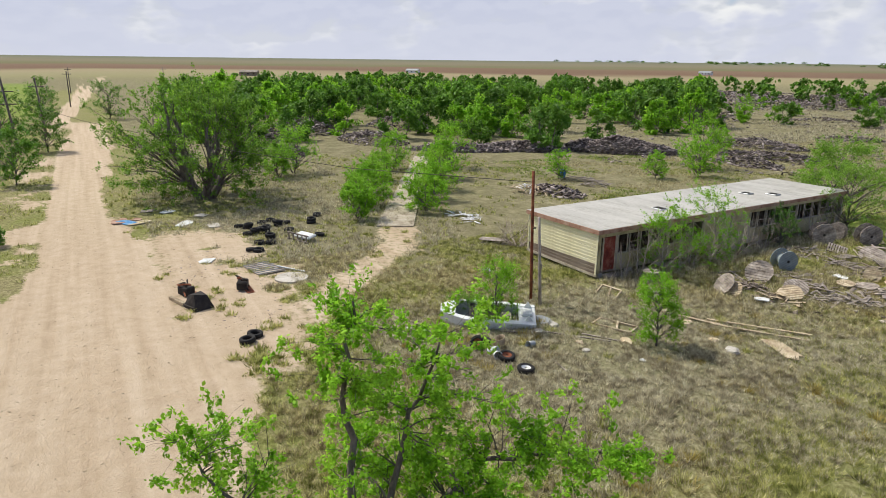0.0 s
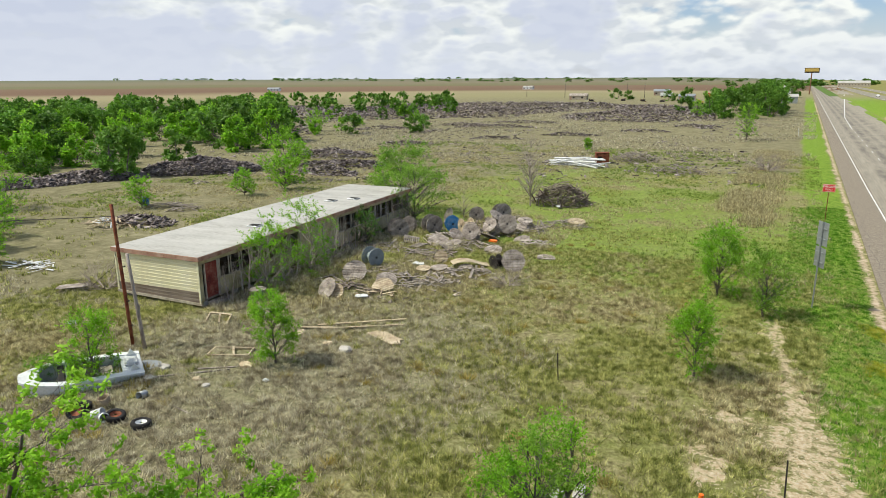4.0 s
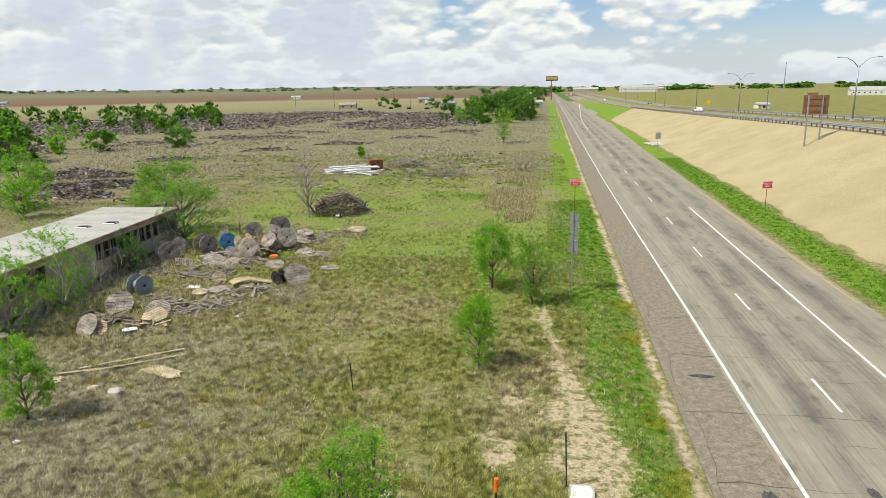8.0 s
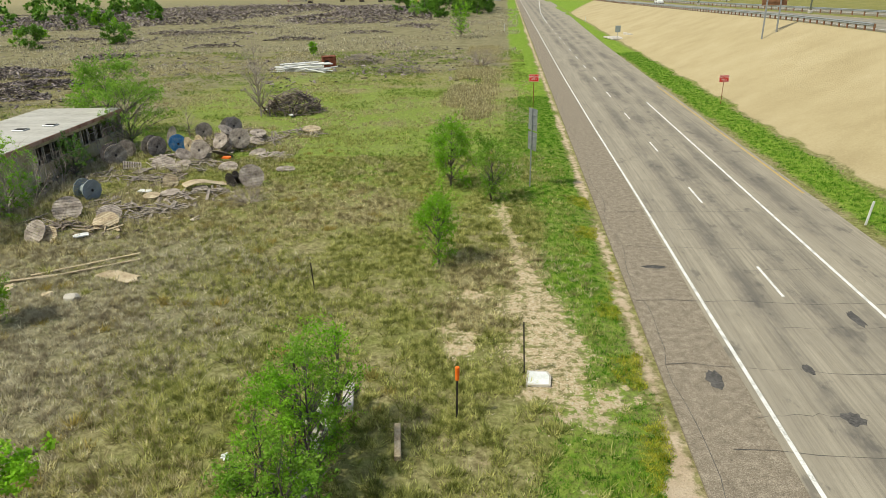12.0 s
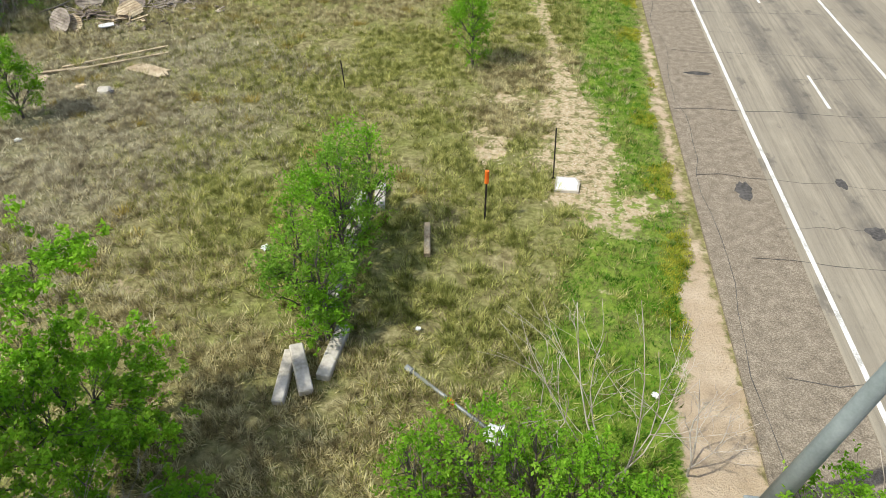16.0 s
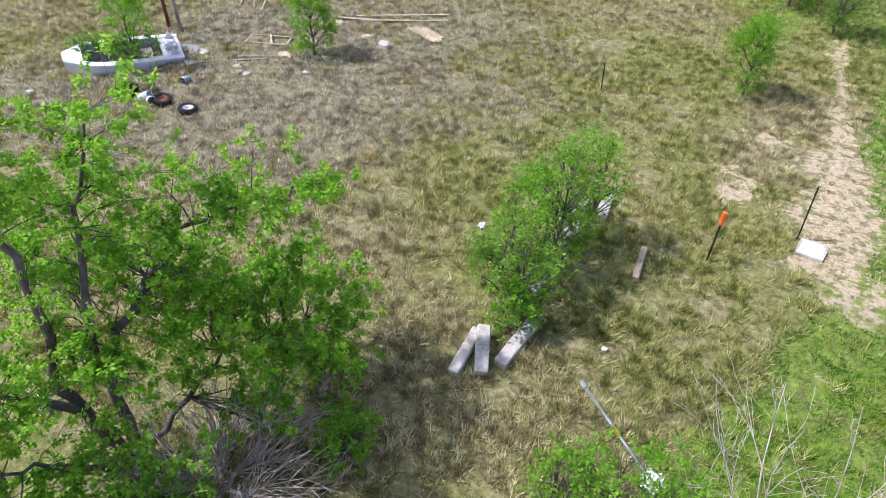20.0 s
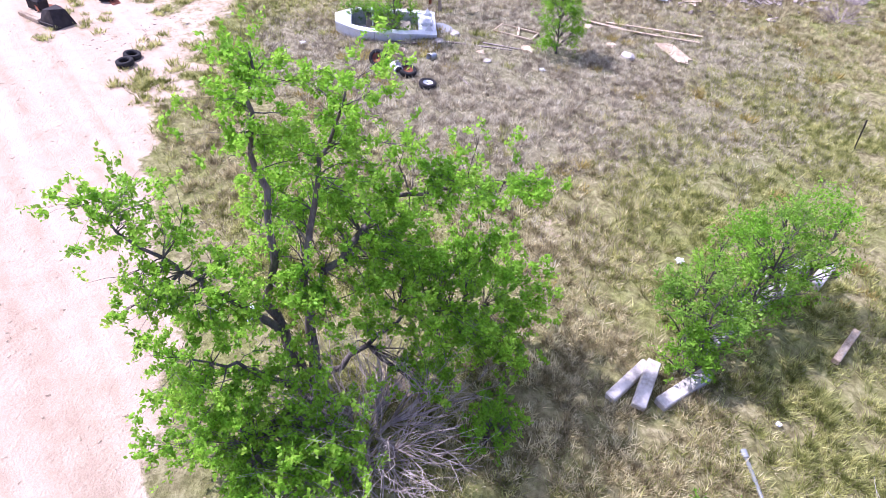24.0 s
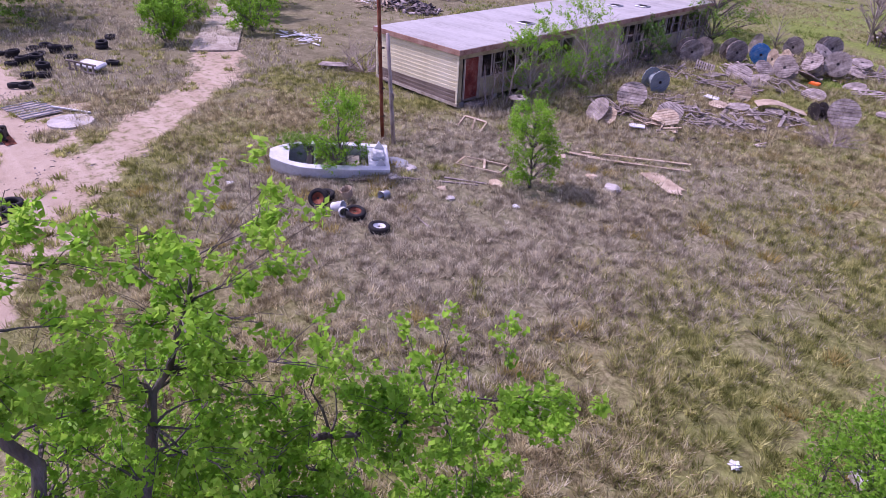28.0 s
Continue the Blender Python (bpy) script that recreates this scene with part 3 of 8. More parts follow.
    L(sep.outputs[0], east.inputs[0])
    east.inputs[1].default_value, east.inputs[2].default_value = 30.0, 60.0
    pasture = ramp(op("ADD", op("MULTIPLY", big, 0.6), op("MULTIPLY", mid, 0.4)), [(0.3, (0.14, 0.145, 0.04)), (0.5, (0.225, 0.215, 0.07)), (0.7, (0.31, 0.28, 0.11))])
    col = mixed(far.outputs[0], col, fields)
    col = mixed(op("MULTIPLY", east.outputs[0], op("SUBTRACT", 1.0, attr("bank", 0.3))), col, pasture)
    L(col, bs.inputs["Base Color"])
    bp = N("ShaderNodeBump")
    bp.inputs["Strength"].default_value, bp.inputs["Distance"].default_value = 0.8, 0.22
    L(op("ADD", op("MULTIPLY", op("ADD", fine, tuft), 0.4), op("MULTIPLY", grit, 0.2)), bp.inputs["Height"])
    L(bp.outputs[0], bs.inputs["Normal"])
    return mt


def build_ground():
    xs = axis_steps(-66, 42, 0.5, -4400, 4400)
    ys = axis_steps(-8, 92, 0.5, -1500, 4600, 1.06)
    X, Y = np.meshgrid(xs, ys)
    x, y = X.ravel(), Y.ravel()
    co = np.stack([x, y, ground_z(x, y)], 1)
    nx, ny = len(xs), len(ys)
    i = (np.arange(ny - 1)[:, None] * nx + np.arange(nx - 1)[None]).ravel()
    faces = np.stack([i, i + 1, i + nx + 1, i + nx], 1)
    me = bpy.data.meshes.new("ground")
    me.vertices.add(len(co))
    me.vertices.foreach_set("co", co.ravel())
    me.loops.add(faces.size)
    me.loops.foreach_set("vertex_index", faces.ravel())
    me.polygons.add(len(faces))
    me.polygons.foreach_set("loop_start", np.arange(0, faces.size, 4))
    me.polygons.foreach_set("use_smooth", np.ones(len(faces), bool))
    me.update()
    for name, val in zip(("sand", "green", "gravel", "scrub", "bank"), zones(x, y)):
        at = me.attributes.new(name, "FLOAT", "POINT")
        at.data.foreach_set("value", np.ascontiguousarray(val, dtype=np.float32))
    at = me.attributes.new("grey", "FLOAT", "POINT")
    at.data.foreach_set("value", np.ascontiguousarray(greyness(x, y), dtype=np.float32))
    me.materials.append(ground_material())
    return tagged(new("ground", me), "dry grass field with sandy tracks, green verge and distant farmland", "ground", kind="structure")


build_ground()


# ---- frontage road ----
def worn_asphalt():
    """Old asphalt: pale aggregate, dark ragged wheel paths, patches and stains at three sizes."""
    mt = bpy.data.materials.new("worn_asphalt")
    mt.use_nodes = True
    nt = mt.node_tree
    N, L = nt.nodes.new, nt.links.new
    bs = nt.nodes["Principled BSDF"]
    bs.inputs["Roughness"].default_value, bs.inputs["Specular IOR Level"].default_value = 0.9, 0.2
    geo, sep = N("ShaderNodeNewGeometry"), N("ShaderNodeSeparateXYZ")
    L(geo.outputs["Position"], sep.inputs[0])

    def noise_at(scale, detail, rough, stretch):
        mp, n = N("ShaderNodeMapping"), N("ShaderNodeTexNoise")
        mp.inputs["Scale"].default_value = stretch
        L(geo.outputs["Position"], mp.inputs[0]), L(mp.outputs[0], n.inputs["Vector"])
        n.inputs["Scale"].default_value, n.inputs["Detail"].default_value, n.inputs["Roughness"].default_value = scale, detail, rough
        return n.outputs[0]

    def op(kind, a, b):
        m = N("ShaderNodeMath")
        m.operation = kind
        for i, v in enumerate((a, b)):
            if isinstance(v, (int, float)):
                m.inputs[i].default_value = v
            else:
                L(v, m.inputs[i])
        return m.outputs[0]

    def ranged(src, lo, hi, a=0.0, b=1.0):
        m = N("ShaderNodeMapRange")
        m.interpolation_type = "SMOOTHSTEP"
        L(src, m.inputs[0])
        for i, v in enumerate((lo, hi, a, b)):
            m.inputs[i + 1].default_value = v
        return m.outputs[0]

    def blend(fac, a, col):
        m = N("ShaderNodeMixRGB")
        L(fac, m.inputs[0]), L(a, m.inputs[1])
        m.inputs[2].default_value = (*col, 1)
        return m.outputs[0]

    grit, mid, big = noise_at(60.0, 5, 0.75, (1, 1, 1)), noise_at(2.2, 6, 0.7, (1, 0.45, 1)), noise_at(0.35, 4, 0.6, (1, 0.35, 1))
    streak = noise_at(7.0, 6, 0.7, (1, 0.018, 1))
    base = N("ShaderNodeValToRGB")
    e = base.color_ramp.elements
    e[0].position, e[0].color, e[1].position, e[1].color = 0.36, (0.185, 0.163, 0.127, 1), 0.63, (0.455, 0.405, 0.315, 1)
    L(op("ADD", op("MULTIPLY", grit, 0.35), op("ADD", op("MULTIPLY", streak, 0.42), op("MULTIPLY", mid, 0.23))), base.inputs[0])
    # wheel paths across the lanes
    band = N("ShaderNodeValToRGB")
    band.color_ramp.interpolation = "EASE"
    rows = [(7.4, 0.0), (8.35, 0.35), (9.3, 0.1), (10.35, 0.85), (11.2, 0.25), (12.3, 0.95), (13.2, 0.3), (14.1, 0.75), (14.8, 0.1), (15.9, 0.8), (17.2, 0.3), (18.4, 0.1)]
    el = band.color_ramp.elements
    el[0].position, el[1].position = 0.0, 1.0
    el[0].color, el[1].color = (0, 0, 0, 1), (0.1, 0.1, 0.1, 1)
    for x, v in rows[1:-1]:
        el.new((x - 7.4) / 11.0).color = (v, v, v, 1)
    warp = op("ADD", sep.outputs[0], op("MULTIPLY", op("SUBTRACT", mid, 0.5), 1.1))
    L(op("DIVIDE", op("SUBTRACT", warp, 7.4), 11.0), band.inputs[0])
    wear = op("MULTIPLY", band.outputs[0], ranged(op("ADD", op("MULTIPLY", big, 0.55), op("MULTIPLY", mid, 0.45)), 0.36, 0.62))
    col = blend(op("MULTIPLY", wear, 0.85), base.outputs[0], (0.085, 0.079, 0.074))
    blot = ranged(noise_at(0.9, 8, 0.66, (1, 0.5, 1)), 0.57, 0.66)
    col = blend(op("MULTIPLY", blot, 0.5), col, (0.085, 0.08, 0.076))
    L(col, bs.inputs["Base Color"])
    bp = N("ShaderNodeBump")
    bp.inputs["Strength"].default_value, bp.inputs["Distance"].default_value = 0.6, 0.01
    L(grit, bp.inputs["Height"]), L(bp.outputs[0], bs.inputs["Normal"])
    return mt


M["worn_asphalt"] = worn_asphalt()


def strip(geo, x0, x1, y0, y1, z, step=6.0, dz=None):
    """A flat ribbon along y in pieces."""
    n = max(1, int((y1 - y0) / step))
    for k in range(n):
        a, b = y0 + (y1 - y0) * k / n, y0 + (y1 - y0) * (k + 1) / n
        geo.add([(x0, a, z), (x1, a, z), (x1, b, z), (x0, b, z)], [(0, 1, 2, 3)])
    return geo


road = thing("road", "cracked grey two-lane frontage road with painted lines", "road", kind="structure")
LX, DX, RX = 7.95, 11.41, 14.48
EDGE_Y, EDGE_X = [-60, 70, 132, 200, 300, 450, 600, 1400], [17.9, 18.1, 18.6, 20.0, 22.4, 27.0, 33.0, 40.0]


def ribbon(x_left, x_right, ys, z_top, depth=0.15):
    """A slab along y between two edges that may bend; z_top is a height or a function of y."""
    g, n = Geo(), len(ys)
    zf = z_top if callable(z_top) else (lambda y: z_top)
    xl = x_left if callable(x_left) else (lambda y: x_left)
    xr = x_right if callable(x_right) else (lambda y: x_right)
    vs = []
    for y in ys:
        z = float(zf(y))
        vs += [(xl(y), y, z), (xr(y), y, z), (xr(y), y, z - depth), (xl(y), y, z - depth)]
    fs = []
    for k in range(n - 1):
        a, b = 4 * k, 4 * k + 4
        fs += [(a, a + 1, b + 1, b), (a + 1, a + 2, b + 2, b + 1), (a + 3, a, b, b + 3), (a + 2, a + 3, b + 3, b + 2)]
    fs += [(3, 2, 1, 0), (4 * n - 4, 4 * n - 3, 4 * n - 2, 4 * n - 1)]
    return g.add(vs, fs)


def steps(a, b, n):
    return [a + (b - a) * k / n for k in range(n + 1)]


ROAD_YS = steps(-60, 100, 40) + steps(110, 600, 30) + steps(640, 1400, 12)
part("carriageway", ribbon(LX - 0.1, lambda y: float(np.interp(y, EDGE_Y, EDGE_X)), ROAD_YS, 0.0), M["worn_asphalt"], road)
part("shoulder", ribbon(5.35, LX - 0.1, ROAD_YS, -0.012), M["shoulder"], road, "rough chip-sealed shoulder")
line_x = lambda y: float(np.interp(y, [-60, 12, 25, 38, 60, 90, 130, 600], [8.28, 8.2, 8.06, 8.0, 7.76, 7.6, 7.6, 7.65]))
part("edge_line", ribbon(lambda y: line_x(y) - 0.065, lambda y: line_x(y) + 0.065, ROAD_YS[:-12], 0.006, 0.012), M["line_white"], road, "worn white edge line")
part("lane_line", strip(Geo(), RX, RX + 0.15, -60, 71, 0.005), M["line_white"], road, "solid white lane line")
part("yellow_line", strip(Geo(), 17.7, 17.82, 40, 82, 0.005), M["line_yellow"], road, "faded yellow edge line")
dash = strip(Geo(), DX - 0.06, DX + 0.06, 0, 3.05, 0.005).mesh("dash", M["line_white"])
for k in range(-3, 17):
    part("dash", dash, None, road, m=pose(0, 37.98 + 12.19 * k, 0))
gore = Geo().add([(11.35, 198, 0.005), (11.5, 198, 0.005), (12.3, 255, 0.005), (12.1, 255, 0.005), (28, 640, 0.005), (27.4, 640, 0.005)], [(0, 1, 2, 3), (3, 2, 4, 5)])
part("gore_line", gore, M["line_white"], road, "white gore line where the ramp joins")
part("grass_island", Geo().prism([(15.0, 560), (21.5, 560), (22, 1380), (9, 1380)], -0.1, 0.06), material("island_grass", [(0.06, 0.12, 0.015), (0.13, 0.20, 0.03)], 0.2, 0.95, 0.3), road, "grass island between frontage road and ramp")
# tar-sealed cracks and dark patches on the lanes
rng = random.Random(5)


def crack(x0, y0, x1, y1, w):
    g, n = Geo(), 9
    pts = []
    for k in range(n + 1):
        t = k / n
        pts.append((x0 + (x1 - x0) * t + rng.uniform(-0.16, 0.16), y0 + (y1 - y0) * t + rng.uniform(-0.12, 0.12)))
    dx, dy = x1 - x0, y1 - y0
    L = math.hypot(dx, dy)
    nx, ny = -dy / L * w / 2, dx / L * w / 2
    vs = []
    for (x, y) in pts:
        s = rng.uniform(0.5, 1.3)
        vs += [(x + nx * s, y + ny * s, 0.003), (x - nx * s, y - ny * s, 0.003)]
    return g.add(vs, [(2 * k, 2 * k + 1, 2 * k + 3, 2 * k + 2) for k in range(n)])


for y0 in (11.5, 15.9, 20.4, 25.2, 31.0, 36.2, 42.6, 47.5, 55.0, 63.0, 71.5, 80.0, 92.0, 104.0, 118.0, 134.0):
    part("crack_seal", crack(5.45 + rng.uniform(0, 1.2), y0, rng.uniform(13, 17.8), y0 + rng.uniform(-0.5, 0.5), 0.03), M["tar"], road, "dark tar-sealed crack")
for y0 in (17.6, 23.1, 28.4, 33.7, 39.5, 45.2, 51.0, 59.3, 67.2):
    x0 = rng.choice((7.7, 10.6, 12.4))
    part("crack_seal", crack(x0, y0, x0 + rng.uniform(2.2, 4.0), y0 + rng.uniform(-0.4, 0.4), 0.026), M["tar"], road, "dark tar-sealed crack")

shoulder_crack = Geo()
pts = [(5.75 + 0.16 * math.sin(0.9 * k) + rng.uniform(-0.07, 0.07), 6 + 1.1 * k) for k in range(70)]
shoulder_crack.add([(x + d * rng.uniform(0.5, 1.4), y, -0.008) for x, y in pts for d in (-0.011, 0.011)], [(2 * k, 2 * k + 1, 2 * k + 3, 2 * k + 2) for k in range(len(pts) - 1)])
part("shoulder_crack", shoulder_crack, M["tar"], road, "long open crack along the shoulder")


def blotch(x, y, rx, ry, seed):
    r2, g, n = random.Random(seed), Geo(), 18
    pts = [(x + rx * math.cos(2 * math.pi * k / n) * r2.uniform(0.65, 1.1), y + ry * math.sin(2 * math.pi * k / n) * r2.uniform(0.65, 1.1), -0.006 if x < LX else 0.0025) for k in range(n)]
    return g.add(pts, [tuple(range(n))])


M["stain"] = material("stain", [(0.045, 0.042, 0.04), (0.085, 0.08, 0.075), (0.14, 0.13, 0.12)], 1.2, 0.85, 0.2, fine=0.9)
for k, (x, y, a, b) in enumerate(((6.9, 28.6, 0.6, 0.2), (7.0, 19.5, 0.3, 0.7), (10.4, 17.6, 0.35, 0.4), (10.2, 20.3, 0.2, 0.35), (13.4, 24.0, 0.22, 0.8))):
    part("oil_stain", blotch(x, y, a, b, k), M["stain"], road, "dark oil stain")


# ---- trees ----
def grow(seed, height, spread, limbs=60, trunk_r=0.14, base=0.12, stems=1, offset=(0, 0), lumps=0.35, up=1.0, twigs=3, twist=1.0):
    """The limbs of a tree as tapering tubes, and the places of its leaf clumps (point, direction, level)."""
    rng = random.Random(seed)
    geo, tips, lines = Geo(), [], []
    for s in range(stems):
        a = 2 * math.pi * s / stems + seed * 0.7
        out = spread * (0.42 if stems > 1 else 0.08)
        end = Vector((math.cos(a) * out + offset[0], math.sin(a) * out + offset[1], height * rng.uniform(0.80, 0.97)))
        start = Vector((math.cos(a), math.sin(a), 0)) * (trunk_r * 0.9 if stems > 1 else 0)
        start.z = -0.1
        pts = []
        for i in range(8):
            t = i / 7
            w = Vector((rng.uniform(-1, 1), rng.uniform(-1, 1), 0)) * spread * 0.045 * twist * (0 < i < 7)
            pts.append(start.lerp(end, t) + w + Vector((math.cos(a), math.sin(a), 0)) * out * 0.30 * math.sin(math.pi * t) * (stems > 1))
        geo.tube(pts, [trunk_r * (1 - 0.86 * i / 7) for i in range(8)], 7, cap=False)
        lines.append(pts)
    bumps = [(rng.uniform(0, 6.28), rng.uniform(0, 1), rng.uniform(-lumps, lumps)) for _ in range(9)]
    for k in range(limbs):
        t = rng.uniform(0.0, 1.0) ** 0.85
        z = height * (base + (1 - base) * t)
        az = k * 2.39996 + rng.uniform(-0.5, 0.5)
        prof = math.sin(math.pi * (0.16 + 0.80 * t)) ** 0.62
        lump = 1 + sum(b * max(0.0, math.cos(az - a)) ** 2 * max(0.0, 1 - abs(t - h) * 2.2) for a, h, b in bumps)
        r = spread * prof * lump * math.sqrt(rng.uniform(0.12, 1.0))
        tip = Vector((r * math.cos(az) + offset[0] * t, r * math.sin(az) + offset[1] * t, z))
        line = min(lines, key=lambda q: min((p - tip).length for p in q))
        low = max(0.06 * height, z - (0.35 + 0.25 * up) * r - 0.1 * height)
        j = min(range(len(line)), key=lambda i: abs(line[i].z - low))
        root = line[j]
        mid = root.lerp(tip, 0.5) + Vector((rng.uniform(-0.1, 0.1), rng.uniform(-0.1, 0.1), 0.12 * up - 0.02)) * max(r, 0.4)
        r0 = min(trunk_r * (1 - 0.8 * j / 7) * 0.5, 0.012 + 0.012 * (tip - root).length)
        geo.tube([root, mid, tip], [r0, r0 * 0.6, r0 * 0.15], 4, cap=False)
        d = (tip - mid).normalized()
        tips.append((tip, d, 2))
        tips.append((mid.lerp(tip, 0.5), d, 1))
        for _ in range(twigs):
            q = mid.lerp(tip, rng.uniform(0.1, 0.9))
            e = q + (d + Vector((rng.uniform(-1, 1), rng.uniform(-1, 1), rng.uniform(-0.3, 0.9))) * 0.9) * spread * rng.uniform(0.12, 0.28)
            geo.tube([q, q.lerp(e, 0.5) + Vector((0, 0, 0.03 * spread)), e], [r0 * 0.4, r0 * 0.25, 0.004], 3, cap=False)
            tips.append((e, (e - q).normalized(), 2))
    return geo, tips


def leaves(seed, tips, count, size, clump=0.35, sparse=0.0, aspect=0.55, per=14):
    """Small pointed leaves set along short twigs, in sprays, as one mesh's arrays."""
    rng = np.random.default_rng(seed)
    use = [t for t in tips if rng.random() > sparse]
    P, D = np.array([t[0][:] for t in use]), np.array([t[1][:] for t in use])
    w = np.array([1.0 if t[2] >= 2 else 0.6 for t in use])
    twigs = max(1, count // per)
    pick = rng.choice(len(P), twigs, p=w / w.sum())
    td = rng.normal(0, 1, (twigs, 3)) + D[pick] * 0.7 + np.array([0, 0, 0.15])
    td /= np.linalg.norm(td, axis=1, keepdims=True)
    tl = clump * rng.uniform(0.8, 2.4, (twigs, 1))
    tw = rng.integers(0, twigs, count)
    t = rng.uniform(0.1, 1.0, (count, 1))
    c = P[pick][tw] + td[tw] * tl[tw] * t + rng.normal(0, size * 0.45, (count, 3))
    d = td[tw] * 0.5 + rng.normal(0, 0.7, (count, 3))
    d /= np.linalg.norm(d, axis=1, keepdims=True)
    nrm = rng.normal(0, 0.75, (count, 3)) + np.array([-0.35, -0.2, 1.5])
    s = np.cross(d, nrm)
    s /= np.linalg.norm(s, axis=1, keepdims=True) + 1e-9
    L = size * rng.uniform(0.6, 1.35, (count, 1))
    c[:, 2] = np.maximum(c[:, 2], 0.06)
    a, b = c - d * L * 0.5, c + d * L * 0.5
    l, r = c + s * L * aspect * 0.5, c - s * L * aspect * 0.5
    v = np.stack([a, r, b, l], 1).reshape(-1, 3)
    f = np.arange(count * 4).reshape(-1, 4)
    return v, f


def array_mesh(name, v, f, mat):
    me = bpy.data.meshes.new(name)
    k = f.shape[1]
    me.vertices.add(len(v))
    me.vertices.foreach_set("co", np.asarray(v, np.float32).ravel())
    me.loops.add(f.size)
    me.loops.foreach_set("vertex_index", f.ravel().astype(np.int32))
    me.polygons.add(len(f))
    me.polygons.foreach_set("loop_start", np.arange(0, f.size, k, dtype=np.int32))
    me.update()
    me.materials.append(mat)
    return me


def make_tree(name, label, m, seed, height, spread, count, size, mat="leaf", group="", clump=0.35, bark="bark", leaf_sparse=0.0, category="tree", **kw):
    ob = thing(name, label, category, m, group)
    geo, tips = grow(seed, height, spread, **kw)
    part("trunk", geo, M[bark], ob, smooth=True)
    if count:
        v, f = leaves(seed, tips, count, size, clump, sparse=leaf_sparse)
        part("crown", array_mesh("crown", v, f, M[mat]), None, ob)
    return ob


# the tall elm beside the sandy road: twisting stems that carry separate leaf masses
def lobed_tree(name, label, m, seed, stems, lobes, count, size, clump, mat="leaf"):
    """stems: rows of (points, root radius); lobes: rows of (x, y, z, radius)."""
    rng = random.Random(seed)
    geo, nodes, tips = Geo(), [], []
    for pts, r0 in stems:
        pts = [Vector(p) for p in pts]
        line = []
        for a, b in zip(pts[:-1], pts[1:]):
            for i in range(4):
                line.append(a.lerp(b, i / 4) + Vector((rng.uniform(-1, 1), rng.uniform(-1, 1), rng.uniform(-0.6, 0.6))) * 0.09 * (len(line) > 0))
        line.append(pts[-1])
        n = len(line)
        rad = [r0 * (1 - 0.88 * (i / (n - 1)) ** 0.8) for i in range(n)]
        geo.tube(line, rad, 7, cap=False)
        nodes += [(p, r) for p, r in zip(line, rad)][2:]
    for x, y, z, R in lobes:
        c = Vector((x, y, z))
        for k in range(int(7 + 13 * R * R)):
            d = Vector((rng.gauss(0, 1), rng.gauss(0, 1), rng.gauss(0, 0.8))).normalized()
            tip = c + d * R * rng.uniform(0.25, 1.0)
            tip.z = max(tip.z, 0.25)
            root, rr = min(nodes, key=lambda q: (q[0] - tip).length + 0.6 * max(0.0, q[0].z - tip.z))
            mid = root.lerp(tip, 0.5) + Vector((rng.uniform(-1, 1), rng.uniform(-1, 1), rng.uniform(-0.3, 1))) * 0.14 * (tip - root).length
            r0 = min(rr * 0.6, 0.010 + 0.009 * (tip - root).length)
            geo.tube([root, root.lerp(mid, 0.5) + Vector((rng.uniform(-1, 1), rng.uniform(-1, 1), 0)) * 0.06, mid, tip], [r0, r0 * 0.8, r0 * 0.55, 0.004], 5, cap=False)
            dd = (tip - mid).normalized()
            tips += [(tip, dd, 2), (mid.lerp(tip, 0.6), dd, 2), (mid.lerp(tip, 0.2), dd, 1)]
            for _ in range(3):
                q = mid.lerp(tip, rng.uniform(0.0, 0.95))
                e = q + (dd + Vector((rng.uniform(-1, 1), rng.uniform(-1, 1), rng.uniform(-0.5, 0.8)))) * rng.uniform(0.2, 0.5)
                geo.tube([q, q.lerp(e, 0.5) + Vector((0, 0, 0.04)), e], [r0 * 0.4, r0 * 0.25, 0.003], 3, cap=False)
                tips.append((e, (e - q).normalized(), 2))
    ob = thing(name, label, "tree", m)
    part("trunk", geo, M["bark"], ob, smooth=True)
    v, f = leaves(seed, tips, count, size, clump, 0.12, 0.6, 30)
    part("crown", array_mesh("crown", v, f, M[mat]), None, ob)
    return ob


ELM_STEMS = (
    ([(0, 0, -0.1), (-0.1, -0.25, 1.3), (-0.2, -0.5, 3.0), (-0.1, -0.25, 5.4), (-0.15, -0.42, 7.0), (-0.06, -0.2, 8.4)], 0.17),
    ([(0.12, 0.1, -0.1), (0.1, 0.15, 1.5), (0.0, 0.25, 3.2), (-0.05, 0.45, 4.7), (-0.15, 0.9, 6.0), (0.1, 1.35, 7.5)], 0.16),
    ([(0.05, 0.25, 3.0), (0.2, 1.2, 4.1), (0.3, 2.3, 4.9), (0.7, 3.3, 5.0), (1.05, 4.4, 4.9)], 0.10),
    ([(-0.15, -0.4, 2.2), (-0.1, -1.3, 3.7), (-0.6, -2.2, 4.8), (-1.1, -3.0, 6.0)], 0.10),
    ([(0.1, -0.1, 0.0), (0.4, -0.8, 1.3), (0.4, -1.6, 2.4), (0.2, -2.5, 3.1)], 0.10),
    ([(0.1, 0.15, 0.0), (0.5, 0.9, 1.2), (0.8, 2.2, 2.0), (1.3, 4.0, 1.7)], 0.10),
    ([(0.1, 0.0, 0.0), (0.7, -0.6, 0.9), (1.2, -1.4, 1.3), (1.7, -2.0, 1.3)], 0.09),
)
